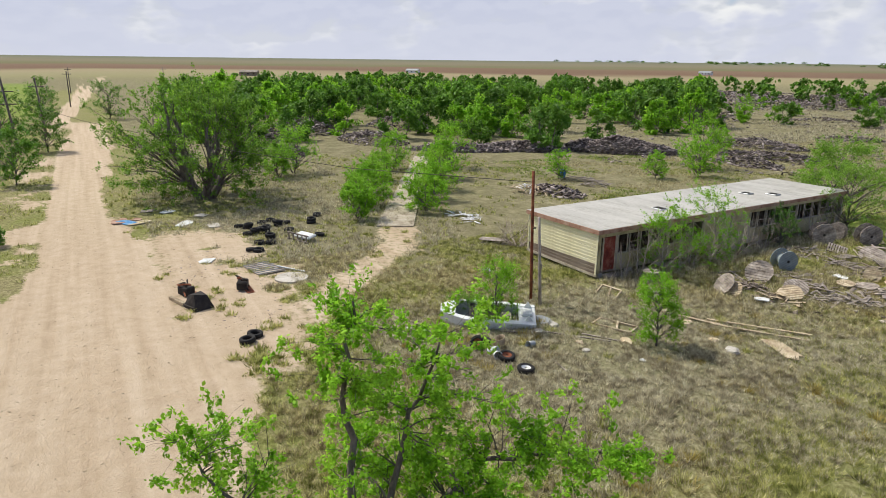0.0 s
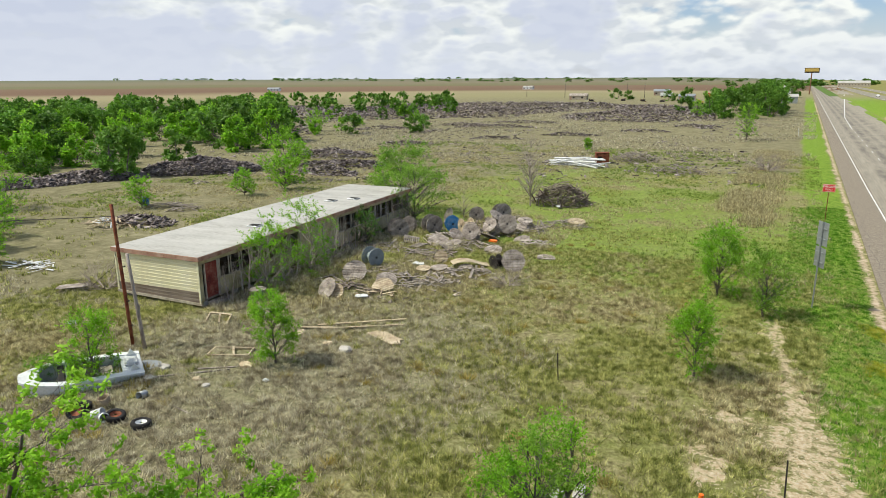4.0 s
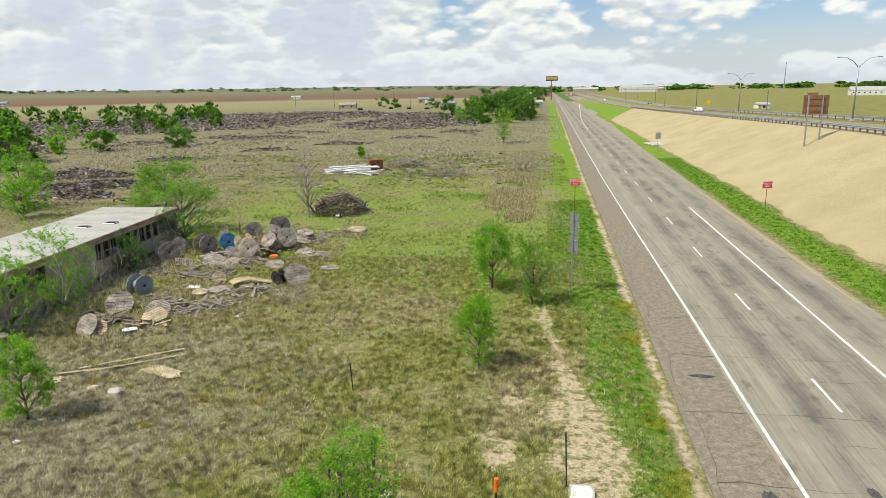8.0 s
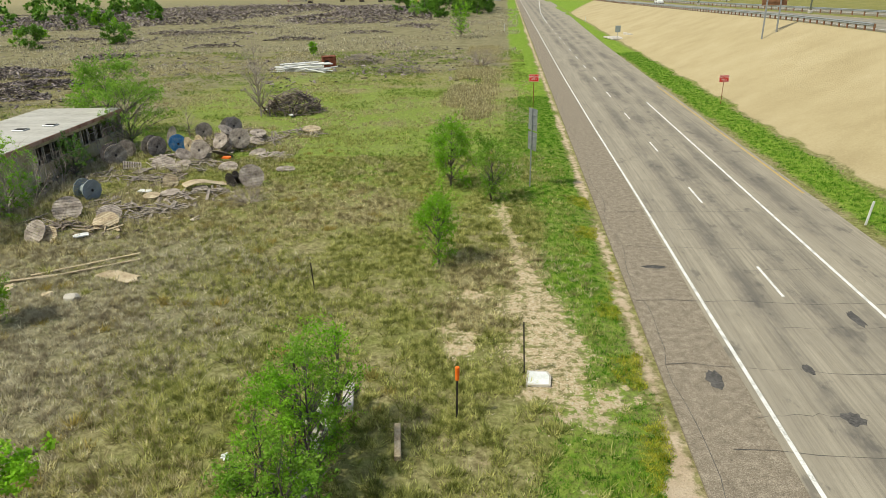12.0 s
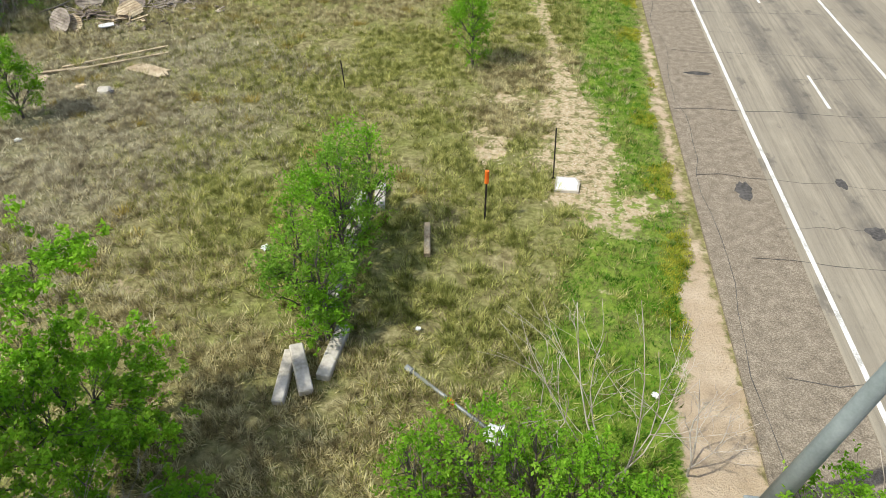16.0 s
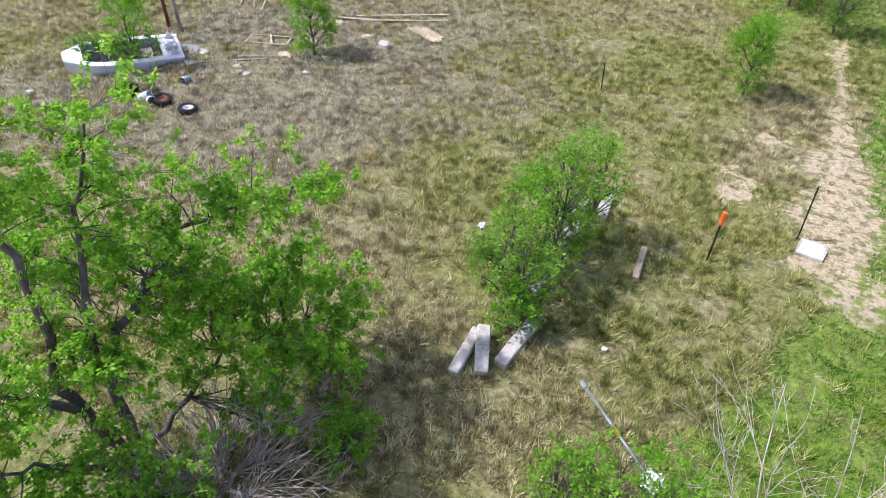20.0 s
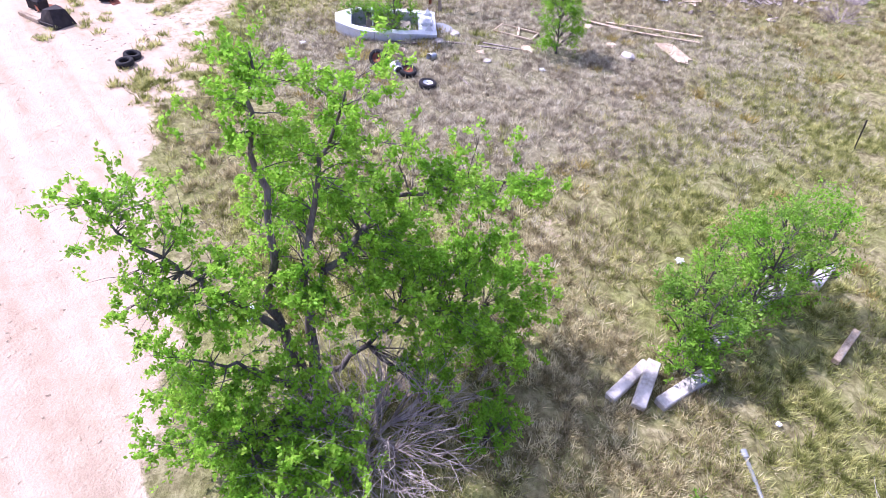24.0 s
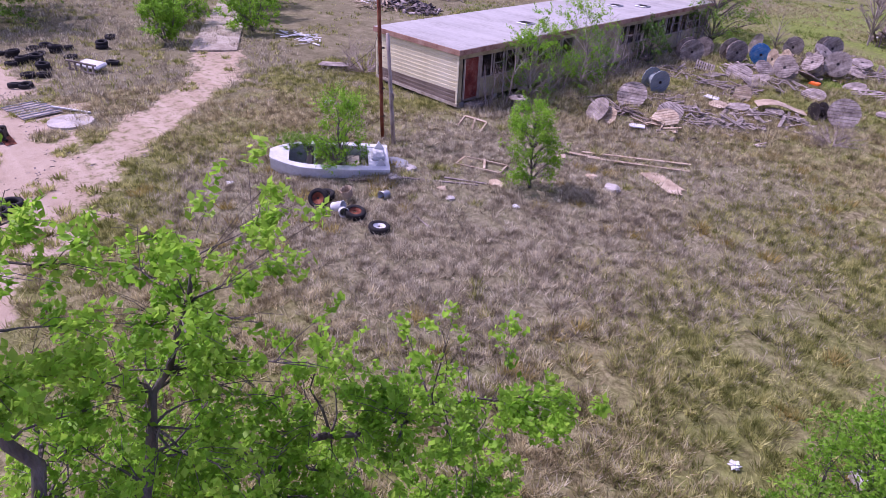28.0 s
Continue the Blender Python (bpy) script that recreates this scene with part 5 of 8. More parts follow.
# ---- boat ----
def boat():
    bow, stern = Vector((-26.86, 14.22, 0)), Vector((-24.47, 18.13, 0))
    ax = stern - bow
    ob = thing("boat", "derelict white open motorboat overgrown with weeds in grass", "boat", pose(bow.x, bow.y, -0.2, 9, 1.5, math.degrees(math.atan2(ax.y, ax.x))))
    L = ax.length
    n = 18

    def half(t):
        """Half the beam at a share of the length: a blunt bow, a slightly narrower stern."""
        return 1.02 * (0.30 + 0.70 * (1 - (1 - min(t / 0.38, 1)) ** 2.0)) * (1 - 0.08 * max(0.0, t - 0.6) / 0.4)

    def sheer(t):
        return 0.92 - 0.16 * t

    def keel(t):
        return 0.30 * (1 - min(t / 0.3, 1)) ** 2

    def loft(inset, lift, top):
        vs = []
        for i in range(n + 1):
            t = i / n
            w, z0, z1 = half(t) - inset, keel(t) + lift, sheer(t) - top
            x = inset * 0.8 + t * (L - inset * 1.4)
            vs += [(x, -w, z1), (x, -w * 0.97, (z0 + z1) / 2), (x, -w * 0.86, z0 + 0.13), (x, 0, z0), (x, w * 0.86, z0 + 0.13), (x, w * 0.97, (z0 + z1) / 2), (x, w, z1)]
        return Geo().add(vs, [(7 * i + j, 7 * i + j + 1, 7 * i + j + 8, 7 * i + j + 7) for i in range(n) for j in range(6)] + [(6, 5, 4, 3, 2, 1, 0), tuple(7 * n + j for j in range(7))])

    part("hull", loft(0.0, 0.0, 0.0), M["gel_coat"], ob, "chalky white hull", smooth=False)
    # the cockpit liner stands inside, closed by the broad rim above
    part("inner_hull", loft(0.24, 0.012, -0.012), M["liner"], ob, "stained grey-white cockpit liner")
    rim = Geo()
    for side in (-1, 1):
        vs = []
        for i in range(n + 1):
            t = i / n
            x, w, z = t * L, half(t), sheer(t)
            vs += [(x - 0.03 * (i == 0), side * (w + 0.04), z - 0.05), (x, side * (w + 0.03), z + 0.03), (x, side * (w - 0.24), z + 0.05), (x, side * (w - 0.25), z - 0.03)]
        rim.add(vs, [(4 * i + j, 4 * i + j + 1, 4 * i + j + 5, 4 * i + j + 4) for i in range(n) for j in range(3)])
    part("gunwale", rim, M["gel_coat"], ob, "broad white gunwale", smooth=False)
    vs = []
    for i in range(5):
        t = i / 4 * 0.16
        vs += [(t * L - 0.02, -half(t), sheer(t) + 0.03), (t * L - 0.02, 0, sheer(t) + 0.10), (t * L - 0.02, half(t), sheer(t) + 0.03)]
    part("bow_deck", Geo().add(vs, [f for i in range(4) for f in ((3 * i, 3 * i + 3, 3 * i + 4, 3 * i + 1), (3 * i + 1, 3 * i + 4, 3 * i + 5, 3 * i + 2))]), M["gel_coat"], ob)
    part("floor", Geo().box(L * 0.52, 0, 0.30, L * 0.74, 1.35, 0.04, c=0.01), M["liner"], ob, "stained cockpit floor")
    part("transom", Geo().box(L - 0.03, 0, 0.42, 0.07, 1.78, 0.70, c=0.02), M["gel_coat"], ob)
    stern_deck = part("stern_deck", Geo().box(L - 0.42, 0, 0.76, 0.8, 1.80, 0.07, c=0.02), M["gel_coat"], ob)
    part("tail_fin", Geo().prism([(L - 0.55, 0.78), (L - 0.12, 0.78), (L - 0.36, 1.12)], -0.70, -0.64, m=pose(0, 0, 0, 90, 0, 0)), M["gel_coat"], stern_deck, "small white fin")
    part("tail_fin", Geo().prism([(L - 0.55, 0.78), (L - 0.12, 0.78), (L - 0.36, 1.12)], 0.64, 0.70, m=pose(0, 0, 0, 90, 0, 0)), M["gel_coat"], stern_deck, "small white fin")
    part("engine_cover", Geo().box(L - 0.42, 0, 0.86, 0.55, 0.62, 0.18, c=0.06), M["liner"], stern_deck)
    for x in (2.0, 3.2):
        part("seat", Geo().box(x, 0, 0.42, 0.5, 1.3, 0.16, c=0.03), M["pale_trim"], ob)
    part("windscreen", Geo().box(1.55, 0, 1.02, 0.03, 1.1, 0.26, m=pose(0, 0, 0, 0, 8, 0)), M["steel_grey"], ob)
    part("dash_panel", Geo().box(1.5, 0, 0.70, 0.25, 1.4, 0.3, c=0.03), M["iron"], ob, "dark dashboard panel")


M["liner"] = material("liner", [(0.34, 0.35, 0.33), (0.56, 0.57, 0.55), (0.66, 0.67, 0.65)], 1.6, 0.6, 0.2, fine=0.7)
boat()


# ---- tyres, buckets and bins ----
def tyre_mesh(R=0.36, w=0.22):
    prof = [(0.58, -0.42), (0.72, -0.5), (0.93, -0.5), (1.0, -0.36), (1.0, 0.36), (0.93, 0.5), (0.72, 0.5), (0.58, 0.42)]
    g, n = Geo(), 22
    vs = [(R * r * math.cos(2 * math.pi * i / n), R * r * math.sin(2 * math.pi * i / n), w * z) for i in range(n) for r, z in prof]
    k = len(prof)
    return g.add(vs, [(i * k + j, ((i + 1) % n) * k + j, ((i + 1) % n) * k + (j + 1) % k, i * k + (j + 1) % k) for i in range(n) for j in range(k)])


def rim_mesh(R=0.36, w=0.22):
    prof = [(0.60, -0.4), (0.5, -0.3), (0.48, 0.1), (0.14, 0.16), (0.12, 0.22), (0.50, 0.2), (0.6, 0.4)]
    g, n = Geo(), 18
    vs = [(R * r * math.cos(2 * math.pi * i / n), R * r * math.sin(2 * math.pi * i / n), w * z) for i in range(n) for r, z in prof]
    k = len(prof)
    return g.add(vs, [(i * k + j, ((i + 1) % n) * k + j, ((i + 1) % n) * k + j + 1, i * k + j + 1) for i in range(n) for j in range(k - 1)])


TYRE, RIM_W, RIM_R = tyre_mesh().mesh("tyre_body", M["rubber"], True), rim_mesh().mesh("rim", M["white_paint"], True), rim_mesh().mesh("rim", M["rusty"], True)


def tyre(m, label, rim=None, group="scattered tyres"):
    ob = thing("tyre", label, "tyre", m, group)
    part("casing", TYRE, None, ob)
    if rim:
        part("rim", rim, None, ob, "white wheel rim" if rim is RIM_W else "rusty wheel rim")


tyre(pose(-21.5, 14.6, 0.16, 6, 10, 30), "old black tyre with rusty rim lying in dry grass", RIM_R)
tyre(pose(-20.15, 14.65, 0.14, -4, 3, 0), "old black tyre with white rim lying in dry grass", RIM_W)
tyre(pose(-22.9, 14.0, 0.32, 62, 0, 40), "old tyre with rusty rim propped upright beside buckets", RIM_R)
tyre(pose(-23.3, 14.5, 0.15, 5, 0, 0), "old black tyre lying in dry grass under twigs")
heap = [(-50.2, 9.2), (-49.5, 9.7), (-47.6, 9.3), (-47.7, 9.8), (-48.7, 10.5), (-49.0, 11.0), (-47.7, 10.6), (-50.6, 11.0), (-51.1, 11.8), (-49.5, 12.0), (-49.9, 12.7), (-47.5, 12.3), (-44.8, 9.5), (-45.7, 10.5), (-44.5, 10.2), (-43.2, 8.6), (-42.9, 9.0), (-49.2, 14.5), (-51.5, 15.7), (-45.2, 13.9), (-28.7, 5.6), (-28.2, 5.15)]
r2 = random.Random(4)
for k, (x, y) in enumerate(heap):
    z = 0.13
    tyre(pose(x, y, z, r2.uniform(-7, 7), r2.uniform(-7, 7), r2.uniform(0, 90)), "worn black tyre lying on sandy ground")
    if k in (1, 3, 6, 9, 13, 17):
        tyre(pose(x + r2.uniform(-0.1, 0.1), y + r2.uniform(-0.1, 0.1), z + 0.22, r2.uniform(-6, 6), r2.uniform(-6, 6), 0), "worn black tyre stacked on another tyre")


def bucket(m, label, mat, r=0.17, h=0.36):
    ob = thing("bucket", label, "bucket", m, group="buckets in the grass")
    g = Geo()
    n = 14
    vs = [(rr * math.cos(2 * math.pi * i / n), rr * math.sin(2 * math.pi * i / n), z) for i in range(n) for rr, z in ((r * 0.82, 0), (r, h), (r * 0.93, h), (r * 0.76, 0.02))]
    g.add(vs, [(i * 4 + j, ((i + 1) % n) * 4 + j, ((i + 1) % n) * 4 + j + 1, i * 4 + j + 1) for i in range(n) for j in range(3)])
    g.add([vs[i * 4] for i in range(n)], [tuple(range(n))[::-1]])
    part("body", g, M[mat], ob, smooth=True)
    part("lip", Geo().ring(r * 1.0, 0.015, 14, 5, m=pose(0, 0, h)), M[mat], ob, smooth=True)


bucket(pose(-22.3, 14.2, 0.17, 75, 0, 120), "white plastic bucket lying on its side", "white_paint", 0.2, 0.42)
bucket(pose(-21.95, 14.35, 0.16, 80, 0, 70), "white plastic bucket lying crushed in grass", "gel_coat")
bucket(pose(-22.7, 15.1, 0.2, 20, 0, 0), "tan clay pot standing in dry grass", "tan_wood", 0.22, 0.3)
bucket(pose(-22.2, 16.5, 0.1, 85, 0, 10), "grey metal pail lying in grass", "galv")


def crate_frame(m, w, d, label):
    """A low open timber frame lying on the ground."""
    ob = thing("crate", label, "crate", m, group="broken crates")
    for x, y, sx, sy in ((0, -d / 2, w, 0.09), (0, d / 2, w, 0.09), (-w / 2, 0, 0.09, d), (w / 2, 0, 0.09, d)):
        part("rail", Geo().box(x, y, 0.06, sx, sy, 0.11, c=0.01), M["tan_wood"], ob)
    part("slat", Geo().box(0.1, 0, 0.13, 0.1, d * 1.1, 0.04, m=pose(0, 0, 0, 0, 6, 20), c=0.008), M["tan_wood"], ob)


crate_frame(pose(-22.3, 21.3, 0.02, 0, 0, 25), 1.9, 0.9, "broken pale timber frame lying in grass")
crate_frame(pose(-26.1, 24.2, 0.05, 35, 0, 10), 1.3, 0.8, "pale window frame propped in weeds by the building")


def board_pile(name, label, boards, mat, group="", category="lumber"):
    """Boards given as (x, y, z, length, width, thick, turn, tilt)."""
    x0, y0 = boards[0][0], boards[0][1]
    ob = thing(name, label, category, pose(x0, y0, 0), group)
    for x, y, z, L, w, t, turn, tilt in boards:
        part("board", Geo().box(0, 0, 0, L, w, t, c=min(0.012, t * 0.3)), M[mat], ob, m=pose(x - x0, y - y0, z, 0, tilt, turn))
    return ob


board_pile("lumber", "long pale planks lying side by side in grass", [(-19.1, 27.4, 0.08, 4.6, 0.16, 0.06, 38, 0), (-18.6, 26.9, 0.08, 4.2, 0.16, 0.06, 35, 0), (-20.9, 25.6, 0.09, 2.2, 0.2, 0.05, 30, 2)], "tan_wood")
board_pile("lumber", "grey fence rails lying in dry grass", [(-22.6, 18.4, 0.05, 4.4, 0.09, 0.06, 42, 0), (-21.2, 20.0, 0.05, 2.6, 0.1, 0.05, 35, 0), (-23.6, 16.9, 0.06, 2.0, 0.1, 0.05, 60, 0), (-20.4, 16.3, 0.05, 2.2, 0.06, 0.04, -8, 0)], "grey_wood")
board_pile("lumber", "scrap boards beside the building door", [(-25.2, 26.8, 0.12, 1.0, 0.18, 0.05, 40, 8), (-25.0, 26.5, 0.18, 0.9, 0.15, 0.05, -30, -10), (-24.8, 26.9, 0.1, 1.2, 0.2, 0.04, 80, 5), (-25.4, 26.3, 0.22, 0.7, 0.25, 0.05, 10, 15)], "grey_wood")


def slab_thing(name, label, category, x, y, rx, ry, turn, t, mat, seed, z=None, group=""):
    """A broken flat sheet with a ragged outline."""
    r, n = random.Random(seed), 13
    box = lambda c: math.copysign(abs(c) ** 0.45, c)
    pts = [(rx * box(math.cos(2 * math.pi * i / n)) * r.uniform(0.72, 1.05), ry * box(math.sin(2 * math.pi * i / n)) * r.uniform(0.72, 1.05)) for i in range(n)]
    return solo(name, Geo().prism(pts, 0, t), M[mat], label, category, pose(x, y, 0.03 if z is None else z, r.uniform(-3, 3), r.uniform(-3, 3), turn), group)


slab_thing("plywood_sheet", "pale weathered plywood sheet lying in the grass", "sheet", -16.9, 26.2, 1.15, 0.5, -20, 0.03, "tan_wood", 2)
for k, (x, y, s) in enumerate(((-18.9, 24.2, 0.35), (-17.7, 23.9, 0.5), (-20.9, 24.6, 0.4), (-24.5, 26.0, 0.4), (-21.5, 18.5, 0.3), (-20.7, 18.2, 0.26), (-18.8, 19.75, 0.2), (-23.7, 18.7, 0.4), (-20.6, 20.5, 0.45), (-23.4, 17.6, 0.35), (-21.1, 24.9, 0.3))):
    g = Geo()
    bm = bmesh.new()
    bmesh.ops.create_icosphere(bm, subdivisions=2, radius=1.0)
    rr = random.Random(k)
    for v in bm.verts:
        v.co *= 0.75 + 0.35 * noise.noise(v.co * 1.7 + Vector((k * 3.1, 0, 0)))
        v.co.z *= 0.55
    g.add([v.co.copy() for v in bm.verts], [[v.index for v in f.verts] for f in bm.faces])
    bm.free()
    solo("rubble_stone", g, M["concrete" if k % 2 else "white_paint" if k == 6 else "tan_wood"], "broken pale concrete lump lying in grass", "stone", Matrix.Translation((x, y, s * 0.2)) @ Matrix.Diagonal((s, s * 0.8, s * 0.7, 1)), "loose stones")
slab_thing("metal_sheet", "grey metal sheet lying in weeds beside the boat", "sheet", -32.4, 20.8, 0.9, 0.4, 40, 0.02, "galv", 5)
slab_thing("metal_sheet", "grey metal sheet lying in weeds by the poles", "sheet", -24.6, 18.6, 0.6, 0.45, 10, 0.02, "galv", 6)
slab_thing("metal_sheet", "dull grey boards lying under bare twigs", "sheet", -23.9, 17.3, 0.9, 0.4, 50, 0.03, "grey_wood", 8)


# ---- cable spools ----
@functools.lru_cache(maxsize=None)
def plank_set(r, n, mat):
    """The planks of a round flange, each a mesh of its own, and the batten that holds them."""
    rows, w, fb = [], 2 * r / n, random.Random(int(r * 1000) + n)
    for i in range(n):
        y0, y1 = -r + w * i + fb.uniform(0.006, 0.014), -r + w * (i + 1) - fb.uniform(0.006, 0.014)
        trim = fb.uniform(-0.03, 0.01)
        cut = [(y0 + (y1 - y0) * k / 3, max(0.03, math.sqrt(max(r * r - (y0 + (y1 - y0) * k / 3) ** 2, 0.0)) + trim)) for k in range(4)]
        pts = [(-c, y) for y, c in cut][::-1] + [(c, y) for y, c in cut]
        lift = fb.uniform(-0.006, 0.008)
        rows.append(Geo().prism(pts, -0.025 + lift, 0.025 + lift).mesh("plank", M[mat]))
    return rows, Geo().box(0, 0, -0.04, 0.11, 1.5 * r, 0.03, c=0.006).mesh("batten", M[mat])


def flange_parts(parent, r, mat, lost=0, n=9):
    planks, batten = plank_set(round(r, 3), n, mat)
    for me in planks[lost:]:
        part("plank", me, None, parent)
    for x in (-0.42 * r, 0.42 * r):
        part("batten", batten, None, parent, m=pose(x, 0, 0))


@functools.lru_cache(maxsize=None)
def hub_plate(r, mat):
    g = Geo().tube([(0, 0, -0.055), (0, 0, -0.03)], r * 0.52, 14)
    return g.mesh("flange", M[mat])


# solid near-black disc; the hub hole's inner shade is put into its colour
HUB_SHADE = Geo().tube([(0, 0, 0.03), (0, 0, 0.052)], 0.09, 10).mesh("hub_hole", M["iron"])


def spool(x, y, r, w, rx, ry, rz, label, mat="grey_wood", z=None, drum="grey_wood"):
    """A cable spool; its axis is local z."""
    r *= 0.88
    ob = thing("cable_spool", label, "cable spool", None, "cable spools beside the building")
    m = pose(0, 0, 0, rx, ry, rz)
    axis = m.to_3x3() @ Vector((0, 0, 1))
    low = abs(axis.z) * (w / 2 + 0.03) + math.sqrt(max(0, 1 - axis.z**2)) * r
    ob.matrix_world = Matrix.Translation((x, y, (low - 0.06) if z is None else z)) @ m
    for s in (-1, 1):
        f = part("flange", hub_plate(round(r, 3), mat), None, ob, m=pose(0, 0, s * w / 2, 0 if s > 0 else 180, 0, 30 * s))
        flange_parts(f, r, mat)
        part("hub_hole", HUB_SHADE, None, f)
    part("drum", Geo().tube([(0, 0, -w / 2 + 0.02), (0, 0, w / 2 - 0.02)], r * 0.5, 14), M[drum], ob)


def flat_flange(x, y, r, rx, ry, rz, label, mat="grey_wood", z=None):
    m = pose(0, 0, 0, rx, ry, rz)
    axis = m.to_3x3() @ Vector((0, 0, 1))
    low = abs(axis.z) * 0.04 + math.sqrt(max(0, 1 - axis.z**2)) * r * 0.88
    ob = thing("spool_flange", label, "spool flange", Matrix.Translation((x, y, (low - 0.03) if z is None else z)) @ m, "loose spool flanges")
    flange_parts(ob, r * 0.88, mat, (2 if r < 0.8 else 3) if int(x * 10) % 2 and abs(axis.z) > 0.7 else 0)
    return ob


GREY = "weathered grey wooden cable spool standing on its rims"
spool(-26.2, 48.0, 0.9, 0.8, 90, 0, 60, "weathered brown wooden cable spool standing by the building")
spool(-25.0, 49.4, 0.75, 0.7, 86, 0, 32, "wooden cable spool with blue painted flange", "blue_paint")
spool(-23.6, 49.2, 0.75, 0.9, 90, 0, -35, "pale tan wooden cable spool standing upright", "tan_wood", drum="tan_wood")
spool(-24.9, 54.0, 0.75, 0.7, 88, 0, 20, GREY)
spool(-22.9, 55.0, 0.9, 0.8, 80, 0, 50, GREY)
spool(-20.3, 50.0, 0.9, 0.9, 70, 0, 25, "weathered grey wooden cable spool tipped over")
spool(-21.3, 49.2, 0.75, 0.7, 48, 0, -20, "weathered grey wooden cable spool leaning on scrap")
spool(-22.2, 52.0, 0.9, 0.8, 32, 10, 75, "weathered grey wooden cable spool fallen on its side")
spool(-27.9, 45.4, 0.9, 0.8, 90, 0, 50, "dark weathered wooden cable spool beside the building wall")
spool(-28.2, 47.5, 0.75, 0.7, 90, 0, 15, GREY)
spool(-25.0, 37.3, 0.75, 0.8, 90, 0, 70, "blue-grey cable spool standing in grass", "steel_grey", drum="steel_grey")
spool(-26.6, 27.8, 0.55, 0.7, 0, 0, 0, "cable spool standing as a table by the building door", z=0.36)
spool(-17.1, 40.4, 0.55, 0.5, 90, 0, -30, "small dark cable reel standing upright", "iron", drum="iron")
spool(-21.9, 46.6, 0.75, 0.7, 65, 10, 0, "weathered grey wooden cable spool tipped over")
spool(-19.9, 53.0, 0.75, 0.6, 12, 8, 0, "weathered grey wooden cable spool lying flat")
TILT = "loose grey plank flange leaning among scrap wood"
FLATL = "loose round plank flange lying flat in grass"
flat_flange(-15.8, 40.2, 0.9, 62, 0, 35, "large grey round plank flange propped upright")
flat_flange(-24.0, 33.7, 0.9, 48, 0, 20, TILT)
flat_flange(-23.5, 30.2, 0.75, 55, 10, -20, TILT)
flat_flange(-22.9, 30.3, 0.55, 50, -10, 10, TILT, "tan_wood")
flat_flange(-21.0, 39.8, 0.55, 65, 0, 25, "small pale round plank flange propped upright", "tan_wood")
flat_flange(-21.0, 37.3, 0.55, 6, 4, 0, FLATL, "tan_wood", 0.28)
flat_flange(-20.3, 38.0, 0.75, 8, -6, 0, FLATL, "grey_wood", 0.2)
flat_flange(-18.7, 39.0, 0.55, 5, 3, 0, FLATL, "grey_wood", 0.22)
flat_flange(-23.8, 44.5, 0.9, 22, 12, 0, FLATL)
flat_flange(-22.5, 44.6, 0.75, 14, -12, 30, FLATL)
flat_flange(-14.9, 44.2, 0.75, 4, 3, 20, FLATL, "grey_wood", 0.08)
flat_flange(-16.4, 56.4, 0.9, 8, 4, 0, "pale round plank flange lying on scrap boards", "tan_wood", 0.3)
flat_flange(-18.9, 44.0, 0.75, 20, 5, 0, FLATL)
flat_flange(-21.6, 33.7, 0.75, 25, 20, 0, FLATL)
flat_flange(-20.9, 32.2, 0.75, 35, -15, 40, TILT, "tan_wood")
flat_flange(-19.7, 51.4, 0.9, 18, 12, 0, FLATL)
flat_flange(-26.5, 51.5, 0.9, 70, 0, -40, TILT)
flat_flange(-23.2, 46.6, 0.75, 40, 0, 70, TILT)
flat_flange(-20.6, 47.2, 0.9, 30, 0, 160, TILT)
flat_flange(-22.6, 47.9, 0.75, 72, 0, 10, TILT)
flat_flange(-18.3, 48.2, 0.75, 15, -8, 10, FLATL)


def pallet(m, label):
    ob = thing("pallet", label, "pallet", m, group="wooden pallets")
    for k in range(8):
        part("slat", Geo().box(-0.54 + k * 0.155, 0, 0.13, 0.1, 1.05, 0.022, c=0.005), M["grey_wood"], ob)
    for y in (-0.46, 0, 0.46):
        part("bearer", Geo().box(0, y, 0.06, 1.2, 0.07, 0.1, c=0.008), M["grey_wood"], ob)


pallet(pose(-25.8, 43.9, 0.22, 18, 12, 30), "grey wooden pallet lying tilted on scrap")
pallet(pose(-24.6, 42.9, 0.12, 6, -8, -20), "grey wooden pallet lying in grass")
pallet(pose(-22.4, 43.6, 0.1, 10, 8, 60), "grey wooden pallet lying in grass")


def scrap_heap(x, y, rx, ry, h, n, seed, label, mat="grey_wood", lmin=0.7, lmax=1.9, turn=0):
    """Boards shed onto a mound: each lies on the slope below it."""
    r = random.Random(seed)
    rows = []
    for k in range(int(n * 1.3)):
        a, d = r.uniform(0, 2 * math.pi), math.sqrt(r.random())
        u, v = rx * d * math.cos(a), ry * d * math.sin(a)
        c, s = math.cos(math.radians(turn)), math.sin(math.radians(turn))
        slope = math.degrees(math.atan2(1.6 * h * d, max(rx, ry)))
        z = 0.05 + h * (1 - d ** 1.7) * r.uniform(0.72 if h > 0.8 else 0.35, 1)
        rows.append((x + u * c - v * s, y + u * s + v * c, z, r.uniform(lmin, lmax), r.uniform(0.06, 0.19), r.uniform(0.02, 0.035), r.uniform(0, 180), r.uniform(-1, 1) * max(7, slope)))
    return board_pile("scrap_heap", label, rows, mat, "scrap wood heaps", "scrap heap")


